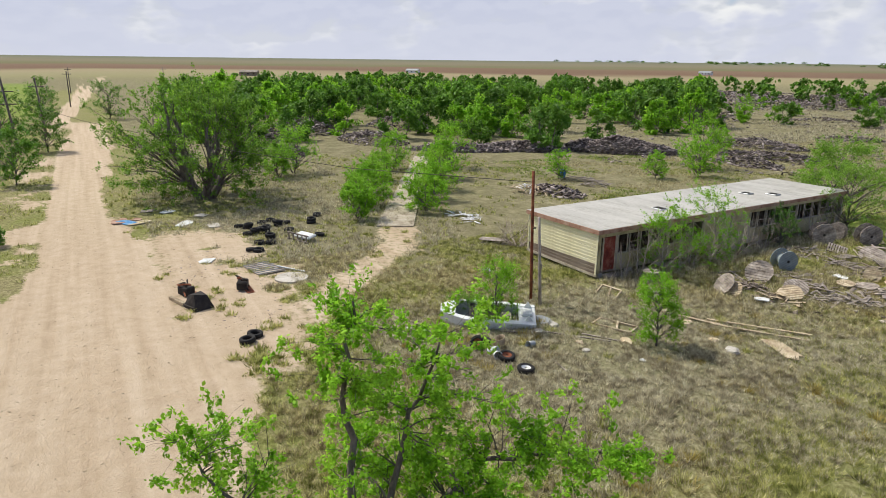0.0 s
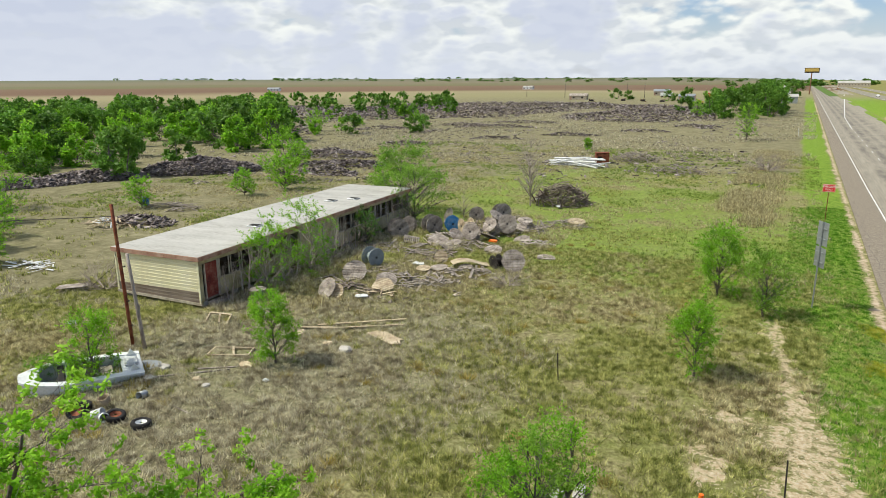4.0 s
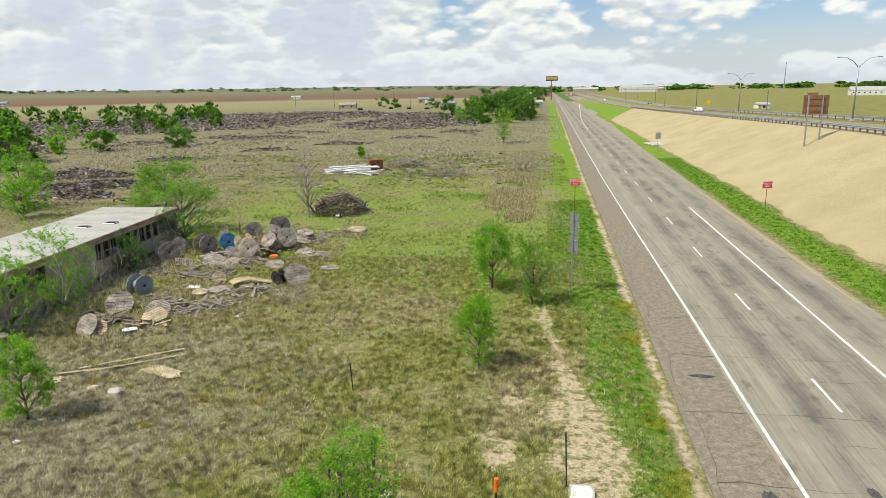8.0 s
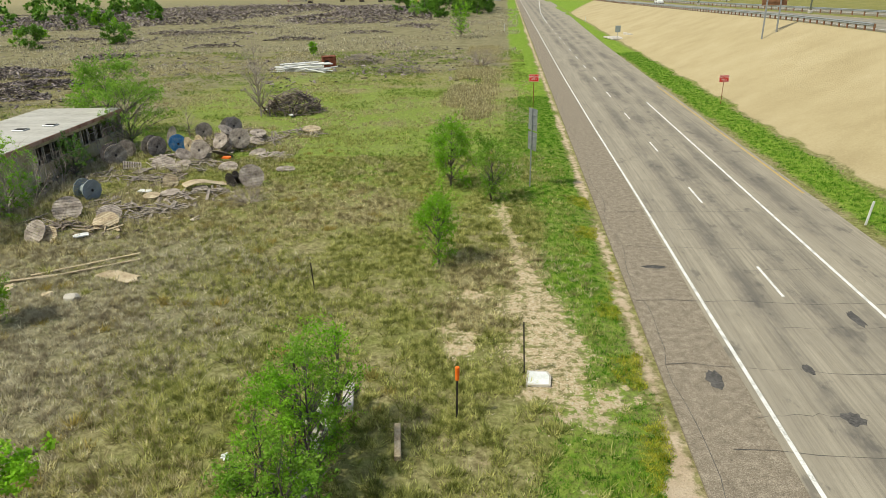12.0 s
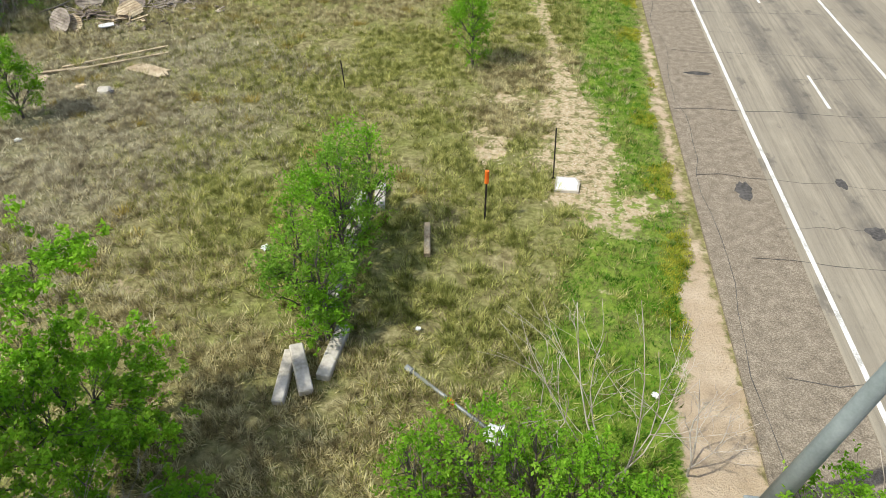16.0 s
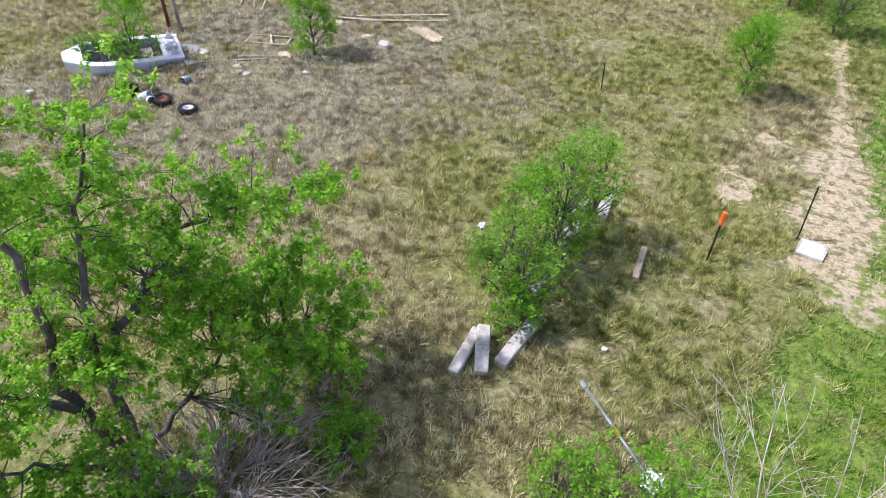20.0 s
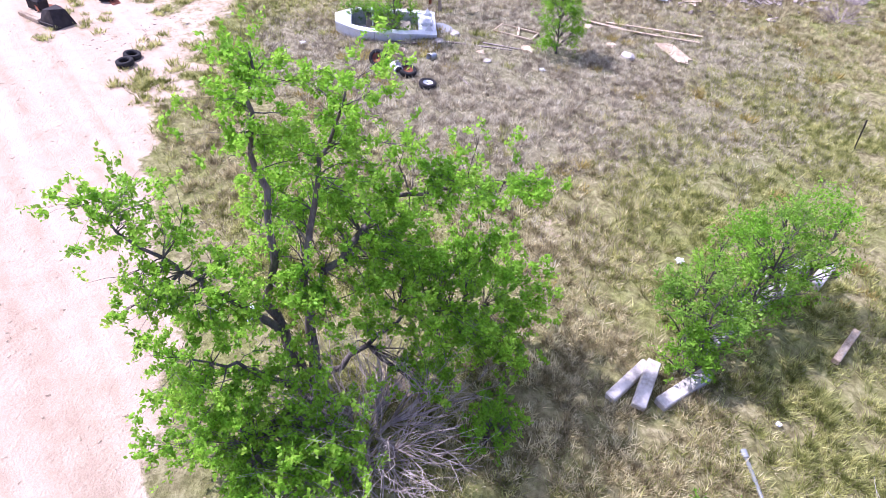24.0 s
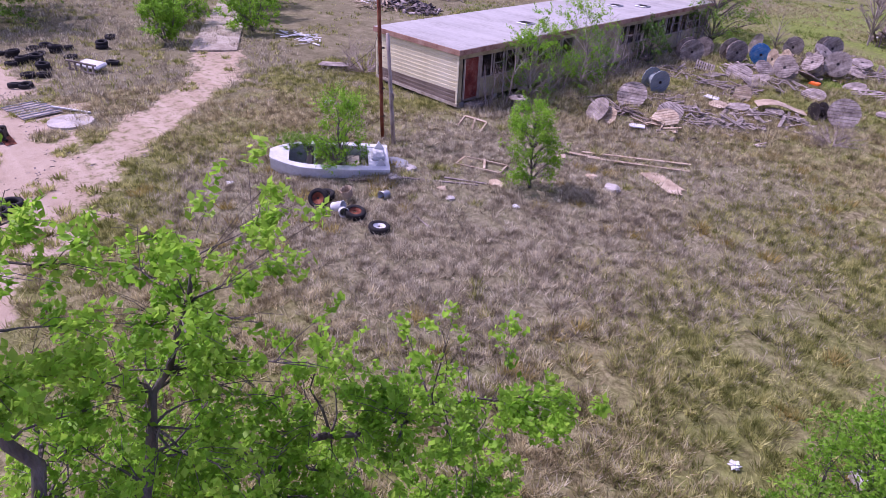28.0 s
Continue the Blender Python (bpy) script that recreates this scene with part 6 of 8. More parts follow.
scrap_heap(-20.9, 66.0, 3.0, 2.6, 2.2, 230, 1, "heap of dark weathered curved spool boards", "heap_wood", lmin=0.8, lmax=2.2)
for k, (x, y, a, b, h) in enumerate(((-23.4, 51.0, 2.0, 1.3, 0.8), (-21.0, 53.6, 1.8, 1.3, 0.9), (-24.6, 46.2, 1.6, 1.2, 0.5), (-22.0, 41.6, 2.2, 1.0, 0.35), (-23.2, 36.0, 1.6, 1.1, 0.35), (-17.0, 47.6, 1.4, 1.0, 0.4), (-22.9, 32.0, 1.6, 0.9, 0.4))):
    scrap_heap(x, y, a, b, h, 30, 60 + k, "heap of split brown-grey boards among spools", ("heap_wood", "grey_wood", "dead_wood")[k % 3], 0.4, 1.3, 30 * k)
scrap_heap(-19.4, 52.5, 1.6, 1.4, 0.7, 26, 2, "stack of dark grey scrap boards")
scrap_heap(-17.2, 55.6, 2.2, 1.3, 0.35, 26, 3, "spread of grey scrap boards in grass")
scrap_heap(-19.3, 34.6, 2.2, 1.0, 0.35, 40, 4, "low heap of split grey boards in grass", turn=60)
scrap_heap(-21.4, 35.2, 1.5, 1.2, 0.4, 26, 5, "low heap of split grey boards in grass")
scrap_heap(-18.4, 38.0, 2.0, 1.2, 0.35, 30, 6, "spread of split grey boards below spools", turn=40)
scrap_heap(-21.0, 31.6, 1.2, 0.8, 0.5, 18, 7, "small heap of broken boards and bark", "tan_wood", 0.4, 1.1)
scrap_heap(-25.2, 32.6, 1.4, 1.0, 0.3, 18, 8, "thin grey sticks strewn by the building", lmin=0.5)
scrap_heap(-23.7, 41.3, 2.0, 1.0, 0.3, 24, 9, "spread of grey scrap boards in grass")
scrap_heap(-20.9, 45.0, 1.8, 1.4, 0.4, 30, 10, "heap of split grey spool boards")
scrap_heap(-27.0, 41.3, 1.0, 2.2, 0.4, 22, 11, "broken boards strewn along the building wall")
scrap_heap(-22.2, 106.5, 4.0, 2.4, 1.5, 90, 13, "heap of grey broken boards in the field", lmin=0.8, lmax=2.8)
scrap_heap(-14.2, 95.0, 3.8, 1.8, 1.1, 70, 14, "low heap of grey broken boards in the field", lmin=0.8, lmax=2.4)
slab_thing("metal_sheet", "dull grey sheet leaning on a brush pile", "sheet", -38.2, 24.2, 1.2, 0.5, 35, 0.03, "grey_wood", 12, 0.25)
scrap_heap(-53.5, 37.8, 2.6, 2.0, 0.6, 40, 17, "heap of pale scrap behind the building", "tan_wood", 0.5, 1.6)
scrap_heap(-46.0, 26.4, 2.2, 1.2, 0.15, 26, 18, "spread of white broken panels in grass", "white_paint", 0.4, 1.2)
scrap_heap(-55.0, 46.5, 3.6, 1.4, 0.5, 40, 19, "heap of grey boards and branches in grass", lmin=0.8, lmax=2.2)
wp = scrap_heap(-53.0, 37.0, 1.0, 0.8, 0.9, 12, 20, "white broken appliance panels", "white_paint", 0.4, 0.9)
# curled pale sheet and orange scrap among the spools
g = Geo()
n = 16
vs = [(2.6 * (i / n - 0.5) * 1.0, 0.5 * s, 0.25 + 0.22 * math.sin(i / n * 4.2 + 0.3) + t) for i in range(n + 1) for s in (-1, 1) for t in (0, 0.03)]
g.add(vs, [(4 * i, 4 * i + 4, 4 * i + 6, 4 * i + 2) for i in range(n)] + [(4 * i + 1, 4 * i + 3, 4 * i + 7, 4 * i + 5) for i in range(n)] + [(4 * i, 4 * i + 1, 4 * i + 5, 4 * i + 4) for i in range(n)] + [(4 * i + 2, 4 * i + 6, 4 * i + 7, 4 * i + 3) for i in range(n)])
solo("curled_sheet", g, M["tan_wood"], "long curled pale plywood sheet on scrap boards", "sheet", pose(-18.8, 39.9, 0.02, 0, 0, 40))
slab_thing("plastic_scrap", "crumpled orange plastic scrap on boards", "scrap", -19.6, 45.6, 0.35, 0.22, 0, 0.12, "orange", 4, 0.45)
for k, (x, y, s) in enumerate(((-22.0, 38.4, 0.5), (-21.4, 30.7, 0.45), (-23.6, 66.5, 0.5), (-20.2, 63.0, 0.35))):
    slab_thing("white_scrap", "crumpled white scrap sheet on boards", "scrap", x, y, s, s * 0.6, k * 40, 0.05, "white_paint", 30 + k, 0.2)

# ---- white pipes and rusty tank in the field ----
ob = thing("pipe_stack", "fanned stack of long white plastic pipes in grass", "pipes", pose(-28.5, 97, 0))
r3 = random.Random(9)
for k in range(34):
    L, a = r3.uniform(4.5, 8.5), r3.uniform(-32, 24)
    part("pipe", Geo().tube([(-L / 2, 0, 0), (L / 2, 0, 0)], 0.085, 8), M["white_paint"], ob, m=pose(r3.uniform(-2.2, 1.5), r3.uniform(-1.0, 1.0), 0.1 + 1.3 * r3.random() * (1 - abs(k - 17) / 22), 0, r3.uniform(-7, 7), a))
tank = thing("rusty_tank", "rusty red-brown steel tank standing in the field", "tank", pose(-26.0, 101.2, 0, 0, 0, 20))
part("shell", Geo().box(0, 0, 0.85, 2.0, 1.6, 1.5, c=0.08), M["rusty"], tank)
part("lid", Geo().box(0, 0, 1.65, 2.1, 1.7, 0.08, c=0.02), M["rusty"], tank)
# dark plate on the shell; the shade of an opening put into colour
part("opening", Geo().box(-0.4, -0.81, 0.8, 0.6, 0.03, 0.7), M["dark_inside"], tank)
for dx in (-0.8, 0.8):
    part("skid", Geo().box(dx, 0, 0.05, 0.14, 1.7, 0.14, c=0.02), M["iron"], tank)

# ---- things on the near field ----
def concrete_post(m, L, w, label):
    solo("concrete_post", Geo().box(0, 0, 0, w, L, w * 0.72, c=0.025), M["concrete"], label, "concrete post", m, "broken concrete posts")


concrete_post(pose(-5.22, 9.98, 0.13, 4, 0, 6), 1.5, 0.28, "pale square concrete post lying in grass")
concrete_post(pose(-4.84, 10.12, 0.29, 13, 6, 28), 1.3, 0.33, "pale square concrete post propped on another post")
concrete_post(pose(-4.3, 10.95, 0.08, 2, 4, -3), 1.7, 0.34, "grey concrete post half hidden under leaves")
concrete_post(pose(-5.0, 15.3, 0.16, 0, 8, -10), 1.8, 0.5, "broken concrete slab under young elms")
concrete_post(pose(-5.35, 16.9, 0.14, 4, 0, -20), 1.4, 0.4, "broken concrete block under young elms")
concrete_post(pose(-4.6, 17.6, 0.12, 0, 6, 10), 1.3, 0.35, "broken concrete block beside bare soil")
concrete_post(pose(-4.9, 13.2, 0.15, 3, 3, 5), 1.8, 0.4, "grey concrete slab under young elms")
solo("timber_beam", Geo().box(0, 0, 0, 0.19, 1.5, 0.17, c=0.02), M["tan_wood"], "split weathered timber beam lying in grass", "beam", pose(-2.75, 15.6, 0.09, 0, 0, 9))
st = thing("marker_stake", "dark steel stake with bright orange cap in grass", "stake", pose(-1.17, 16.9, 0, 1, 1, 0))
part("stake", Geo().box(0, 0, 0.82, 0.055, 0.05, 1.75, c=0.006), M["iron"], st)
part("cap", Geo().tube([(0, 0, 1.36), (0, 0, 1.78)], 0.065, 10), M["orange"], st, "bright orange cap")
for x, y, h, lab in ((0.88, 19.45, 1.95, "thin dark steel fence post beside a concrete lid"), (-7.79, 25.4, 1.25, "thin dark steel fence post alone in grass")):
    st = thing("fence_post", lab, "stake", pose(x, y, 0, 2, -2, 0), group="steel fence posts")
    part("shaft", Geo().box(0, 0, h / 2 - 0.05, 0.045, 0.012, h + 0.1).box(0, 0.02, h / 2 - 0.05, 0.012, 0.04, h + 0.1), M["iron"], st)
    part("anchor_plate", Geo().box(0, 0, 0.02, 0.12, 0.01, 0.12), M["iron"], st)
lid = thing("utility_cover", "pale square concrete utility lid in bare soil", "lid", pose(1.33, 19.1, 0, 0, 0, 0))
part("slab", Geo().prism([(-0.42, -0.42), (0.36, -0.42), (0.42, 0.15), (0.30, 0.42), (-0.36, 0.42)], -0.05, 0.09), M["concrete"], lid)
part("rim", Geo().prism([(-0.36, -0.36), (0.30, -0.36), (0.35, 0.12), (0.25, 0.35), (-0.30, 0.35)], 0.09, 0.10), M["gel_coat"], lid)
pp = thing("steel_pipe", "grey steel pipe with orange band lying in grass", "pipe", pose(-2.4, 10.65, 0.06))
part("tube", Geo().tube([(0, 0, 0), (2.1, -1.55, 0.02)], 0.045, 8), M["galv"], pp, smooth=True)
part("coupling", Geo().tube([(-0.06, 0.045, 0), (0.10, -0.07, 0)], 0.075, 8), M["galv"], pp)
part("band", Geo().tube([(1.05, -0.775, 0.01), (1.22, -0.90, 0.01)], 0.052, 8), M["orange"], pp, "orange band")
# torn plastic bag in the bush, litter
for k, (x, y, z, s, lab) in enumerate(((-0.15, 8.75, 0.5, 0.33, "torn pale plastic bag caught in a bush"), (-7.4, 14.7, 0.05, 0.16, "scrap of white litter in grass"), (-2.4, 12.0, 0.05, 0.09, "scrap of white litter in grass"), (-12.2, 3.5, 0.25, 0.3, "pale crumpled litter under the elm"), (-18.8, 19.7, 0.06, 0.13, "scrap of white litter in grass"), (3.3, 10.6, 0.05, 0.12, "scrap of white litter on the verge"), (-26.4, 12.3, 0.06, 0.16, "scrap of white litter by the boat"))):
    g = Geo()
    bm = bmesh.new()
    bmesh.ops.create_icosphere(bm, subdivisions=3, radius=1.0)
    for v in bm.verts:
        v.co *= 0.6 + 0.8 * noise.noise(v.co * 2.6 + Vector((k * 5.3, 1, 0)))
        v.co.z *= 0.5
    g.add([v.co.copy() for v in bm.verts], [[v.index for v in f.verts] for f in bm.faces])
    bm.free()
    solo("litter", g, M["gel_coat"], lab, "litter", Matrix.Translation((x, y, z)) @ Matrix.Diagonal((s, s, s, 1)), "litter")

# ---- yard beside the sandy road ----
tb = thing("tarp_box", "dark faceted plastic tank lying on the sand", "tank", pose(-33.8, 3.9, 0.0, 0, 0, 25) @ Matrix.Diagonal((0.78, 0.78, 0.85, 1)))
g = Geo().add([(-0.8, -0.6, 0), (0.7, -0.7, 0), (0.85, 0.6, 0), (-0.6, 0.7, 0), (-0.55, -0.35, 0.75), (0.25, -0.45, 0.95), (0.5, 0.35, 0.8), (-0.35, 0.45, 0.85)], [(3, 2, 1, 0), (0, 1, 5, 4), (1, 2, 6, 5), (2, 3, 7, 6), (3, 0, 4, 7), (4, 5, 6, 7)])
part("shell", g, M["iron"], tb, "dull black shell")
part("rib", Geo().box(0.0, -0.62, 0.45, 1.2, 0.05, 0.08, m=pose(0, 0, 0, 18, 0, 0)), M["iron"], tb)


def engine_scrap(m, label, seed):
    r = random.Random(seed)
    ob = thing("engine_block", label, "machine scrap", m, group="machine scrap in the yard")
    part("block", Geo().box(0, 0, 0.28, 0.8, 0.55, 0.45, c=0.05), M["iron"], ob)
    for k in range(5):
        part("pipe", Geo().tube([(r.uniform(-0.5, 0.5), r.uniform(-0.4, 0.4), 0.1), (r.uniform(-0.4, 0.4), r.uniform(-0.3, 0.3), 0.6), (r.uniform(-0.6, 0.6), r.uniform(-0.4, 0.4), 0.7)], 0.05, 6), M["rusty" if k % 2 else "iron"], ob)
    part("plate", Geo().box(0.3, 0.2, 0.1, 1.1, 0.4, 0.06, m=pose(0, 0, 0, 0, 8, 25)), M["rusty"], ob)


engine_scrap(pose(-36.0, 3.6, 0, 0, 0, 30), "rusty black engine scrap lying on sand", 1)
engine_scrap(pose(-35.7, 6.5, 0, 0, 0, -20), "rusty black machine scrap lying on sand", 2)
board_pile("lumber", "short pale log lying on the sand", [(-34.9, 3.0, 0.12, 1.5, 0.2, 0.18, 20, 0)], "tan_wood")
lat = thing("lattice_panel", "grey wire lattice gate panels lying flat on sand", "panel", pose(-38.9, 8.4, 0.05, 0, 0, 12))
part("sheet", Geo().box(0, 0, 0.02, 2.3, 1.7, 0.02), M["grey_wood"], lat)
for k in range(7):
    part("bar", Geo().box(-1.1 + k * 0.36, 0, 0.05, 0.04, 1.7, 0.04), M["galv"], lat)
tri = thing("plywood_board", "pale triangular timber panel lying on the ground", "panel", pose(-38.3, 10.2, 0.05, 0, 4, 40))
part("sheet", Geo().prism([(-0.9, -0.6), (1.0, -0.5), (0.1, 0.8)], 0, 0.04), M["tan_wood"], tri)
part("edge", Geo().box(0.0, -0.56, 0.07, 1.9, 0.09, 0.06, m=pose(0, 0, 0, 0, 0, 3)), M["gel_coat"], tri)
solo("concrete_disc", Geo().prism([(0.95 * math.cos(a * math.pi / 14), 0.95 * math.sin(a * math.pi / 14)) for a in range(28)], -0.03, 0.09), M["concrete"], "round pale concrete disc lying on the ground", "disc", pose(-36.4, 9.4, 0))
cf = thing("bench_frame", "broken timber bench frame with a white cushion on the ground", "bench", pose(-44.4, 12.3, 0, 0, 0, 25))
for k in range(5):
    part("slat", Geo().box(-0.9 + k * 0.45, -0.3, 0.3, 0.12, 0.06, 0.55, c=0.01), M["grey_wood"], cf)
for z in (0.1, 0.55):
    part("rail", Geo().box(0, -0.3, z, 2.2, 0.09, 0.09, c=0.01), M["grey_wood"], cf)
part("cushion", Geo().box(0.1, 0.35, 0.3, 1.6, 0.8, 0.22, m=pose(0, 0, 0, 10, 0, 0), c=0.08), M["gel_coat"], cf, "dirty white cushion")
for k, (x, y, mt) in enumerate(((-55.8, 1.2, "fascia"), (-55.2, 1.8, "blue_paint"), (-56.3, 2.0, "fascia"), (-54.8, 2.6, "tan_wood"), (-53.0, 5.7, "gel_coat"), (-51.6, 7.6, "concrete"), (-55.5, 7.3, "concrete"), (-59, 3.5, "grey_wood"), (-58, 5.0, "gel_coat"), (-42, 5.6, "gel_coat"))):
    slab_thing("sheet_scrap", "broken sheet of scrap panel lying beside the sandy road", "scrap", x, y, 0.9 if k < 6 else 0.6, 0.5, k * 37, 0.05, mt, 50 + k, None, "panel scraps")
M["path_slab"] = material("path_slab", [(0.27, 0.225, 0.165), (0.40, 0.345, 0.26), (0.50, 0.445, 0.35)], 0.9, 0.95, 0.5, fine=0.8)
# concrete path between the shrubs
path = thing("path", "broken pale concrete path overgrown at both sides", "path", kind="structure")
p0, p1 = Vector((-45.4, 19.9, 0)), Vector((-80, 39.2, 0))
d = (p1 - p0)
ang = math.degrees(math.atan2(d.y, d.x))
for k in range(11):
    q = p0 + d * (k + 0.5) / 11
    part("slab", Geo().box(0, 0, 0.0, d.length / 11 - 0.10, 2.9 - 0.06 * k + r3.uniform(-0.2, 0.1), 0.14, c=0.02), M["path_slab"], path, m=pose(q.x, q.y, 0.05, r3.uniform(-1, 1), r3.uniform(-1, 1), ang + r3.uniform(-1, 1)))
bar = thing("barrel", "blue steel barrel standing under a small tree", "barrel", pose(-58.6, 46.0, 0))
part("drum", Geo().tube([(0, 0, 0), (0, 0, 0.9)], 0.3, 14), M["blue_paint"], bar, smooth=False)
for z in (0.3, 0.6, 0.88):
    part("hoop", Geo().ring(0.305, 0.018, 14, 5, m=pose(0, 0, z)), M["blue_paint"], bar)


# ---- distant yard and airfield ----
def shed(x, y, w, d, h, turn, wall, roofm, label, kind="shed"):
    ob = thing(kind, label, "building", pose(x, y, 0, 0, 0, turn), group="distant buildings")
    part("wall", Geo().box(0, 0, h / 2 - 0.1, w, d, h + 0.2), M[wall], ob)
    g = Geo().add([(-w / 2 - 0.3, -d / 2 - 0.3, h), (w / 2 + 0.3, -d / 2 - 0.3, h), (w / 2 + 0.3, 0, h + d * 0.22), (-w / 2 - 0.3, 0, h + d * 0.22), (-w / 2 - 0.3, d / 2 + 0.3, h), (w / 2 + 0.3, d / 2 + 0.3, h)], [(0, 1, 2, 3), (3, 2, 5, 4), (0, 3, 4), (1, 5, 2), (0, 4, 5, 1)])
    part("roof", g, M[roofm], ob)
    n = max(1, int(w / 4))
    for k in range(n):
        wd = part("window", Geo().box(-w / 2 + w * (k + 0.5) / n, -d / 2 - 0.03, h * 0.55, 1.2, 0.06, 1.0), M["dark_inside"], ob)
        part("window_frame", Geo().box(-w / 2 + w * (k + 0.5) / n, -d / 2 - 0.05, h * 0.55 - 0.55, 1.4, 0.08, 0.1), M["pale_trim"], wd)
    part("door", Geo().box(-w / 2 + 0.9, -d / 2 - 0.03, 1.0, 0.9, 0.06, 2.0), M["fascia"], ob)


def wheel_set(parent, xs, ys, r):
    for x in xs:
        for y in ys:
            part("wheel", Geo().tube([(x, y - 0.12, r), (x, y + 0.12, r)], r, 12), M["rubber"], parent)


def cargo_trailer(x, y, L, h, turn, mat, label):
    ob = thing("cargo_trailer", label, "trailer", pose(x, y, 0, 0, 0, turn), group="parked trailers")
    part("body", Geo().box(0, 0, 1.1 + h / 2, L, 2.5, h, c=0.06), M[mat], ob)
    for k in range(int(L / 1.5)):
        part("rib", Geo().box(-L / 2 + 0.7 + 1.5 * k, -1.27, 1.1 + h / 2, 0.08, 0.05, h - 0.1), M[mat], ob)
    part("chassis", Geo().box(0, 0, 0.95, L * 0.95, 1.1, 0.25), M["iron"], ob)
    wheel_set(ob, (L / 2 - 1.2, L / 2 - 2.4, -L / 2 + 1.0), (-1.1, 1.1), 0.5)


def vehicle(x, y, z, turn, mat, label, pickup=False, name="car"):
    ob = thing(name, label, "car", pose(x, y, z, 0, 0, turn), group="vehicles on the highway")
    L = 5.4 if pickup else 4.5
    part("body", Geo().box(0, 0, 0.68, L, 1.85, 0.62, c=0.12), M[mat], ob)
    cx = 0.35 if pickup else -0.2
    cab = part("cabin", Geo().prism([(cx - 1.3 if not pickup else cx - 0.9, 0.98), (cx + 1.4, 0.98), (cx + 0.75, 1.58), (cx - 0.8, 1.58)], -0.8, 0.8, m=pose(0, 0, 0, 90, 0, 0)), M[mat], ob)
    part("side_window", Geo().box(cx, -0.815, 1.27, 1.5, 0.02, 0.4), M["dark_inside"], cab)
    part("side_window", Geo().box(cx, 0.815, 1.27, 1.5, 0.02, 0.4), M["dark_inside"], cab)
    part("rear_window", Geo().box(cx - 1.02, 0, 1.3, 0.05, 1.3, 0.35), M["dark_inside"], cab)
    for s in (-0.65, 0.65):
        part("headlight", Geo().box(L / 2 + 0.0, s, 0.72, 0.04, 0.3, 0.16), M["white_paint"], ob)
        part("tail_light", Geo().box(-L / 2, s, 0.74, 0.04, 0.25, 0.16), M["red_sign"], ob)
    part("bumper", Geo().box(-L / 2, 0, 0.5, 0.12, 1.7, 0.2, c=0.03), M["galv"], ob)
    wheel_set(ob, (L / 2 - 0.95, -L / 2 + 0.95), (-0.88, 0.88), 0.36)


vehicle(45.5, 219, float(deck_z(219)) + 0.03, -90, "white_paint", "white pickup truck driving on the highway", True, "pickup_truck")
vehicle(43, 540, float(deck_z(540)) + 0.03, -90, "white_paint", "small white car on the distant highway")
vehicle(61, 430, float(deck_z(430)) + 0.03, 90, "galv", "silver car on the far highway carriageway")
vehicle(31, 880, 0.0, -90, "rusty", "dark red car on the distant ramp")
shed(100.5, 345, 5.8, 4.4, 2.2, 10, "gel_coat", "roof_white", "small white house standing in the airfield pasture", "house")
shed(285, 650, 46, 14, 4.5, -12, "gel_coat", "roof_white", "long white airfield hangar", "hangar")
shed(-100, 560, 12, 8, 3.2, 10, "pale_trim", "galv", "low pale shed on the far yard")
shed(-128, 430, 11, 6, 2.6, 5, "pale_trim", "grey_wood", "low wooden shed on the far yard")
shed(-20, 640, 18, 10, 4.5, 0, "gel_coat", "roof_white", "white metal barn behind trees")
shed(-62, 430, 9, 5, 2.8, 0, "galv", "galv", "grey metal shed on the far yard")
shed(-8, 395, 10, 6, 3.4, 0, "galv", "roof_white", "grey metal shed behind trees")
shed(150, 1200, 60, 20, 7, 0, "gel_coat", "roof_white", "pale airport building far away", "hangar")
shed(60, 1150, 40, 14, 6, 0, "pale_trim", "roof_white", "pale roadside building far away")
shed(-340, 900, 14, 8, 3, 0, "gel_coat", "roof_white", "white farm building far across the fields", "barn")
shed(-620, 700, 16, 8, 3, 20, "gel_coat", "galv", "white farm building far across the fields", "barn")
shed(-700, 330, 14, 8, 3, 40, "gel_coat", "galv", "pale farm building far across the fields", "barn")
shed(-560, 120, 14, 7, 3, 60, "brown_siding", "grey_wood", "dark farm shed beyond the dirt road", "barn")
cargo_trailer(-49, 455, 12, 2.7, 4, "red_sign", "red cargo trailer parked on the far yard")
cargo_trailer(-35, 470, 13, 2.6, 0, "white_paint", "white cargo trailer parked on the far yard")
cargo_trailer(-25, 480, 9, 2.6, 10, "white_paint", "white cargo trailer parked on the far yard")
cargo_trailer(-86, 500, 8, 2.2, 0, "gel_coat", "pale cargo trailer parked on the far yard")
cargo_trailer(-14, 330, 6, 1.6, 0, "rusty", "rust-red steel bin beside trees")


def tractor(x, y, turn):
    ob = thing("tractor", "old yellow tractor parked on the far yard", "tractor", pose(x, y, 0, 0, 0, turn), group="yellow farm machines")
    part("hood", Geo().box(0.9, 0, 1.15, 1.8, 0.9, 0.9, c=0.08), M["line_yellow"], ob)
    part("cab", Geo().box(-0.5, 0, 1.7, 1.2, 1.3, 1.7, c=0.06), M["line_yellow"], ob)
    wheel_set(ob, (-0.7,), (-0.9, 0.9), 0.8)
    wheel_set(ob, (1.4,), (-0.7, 0.7), 0.5)


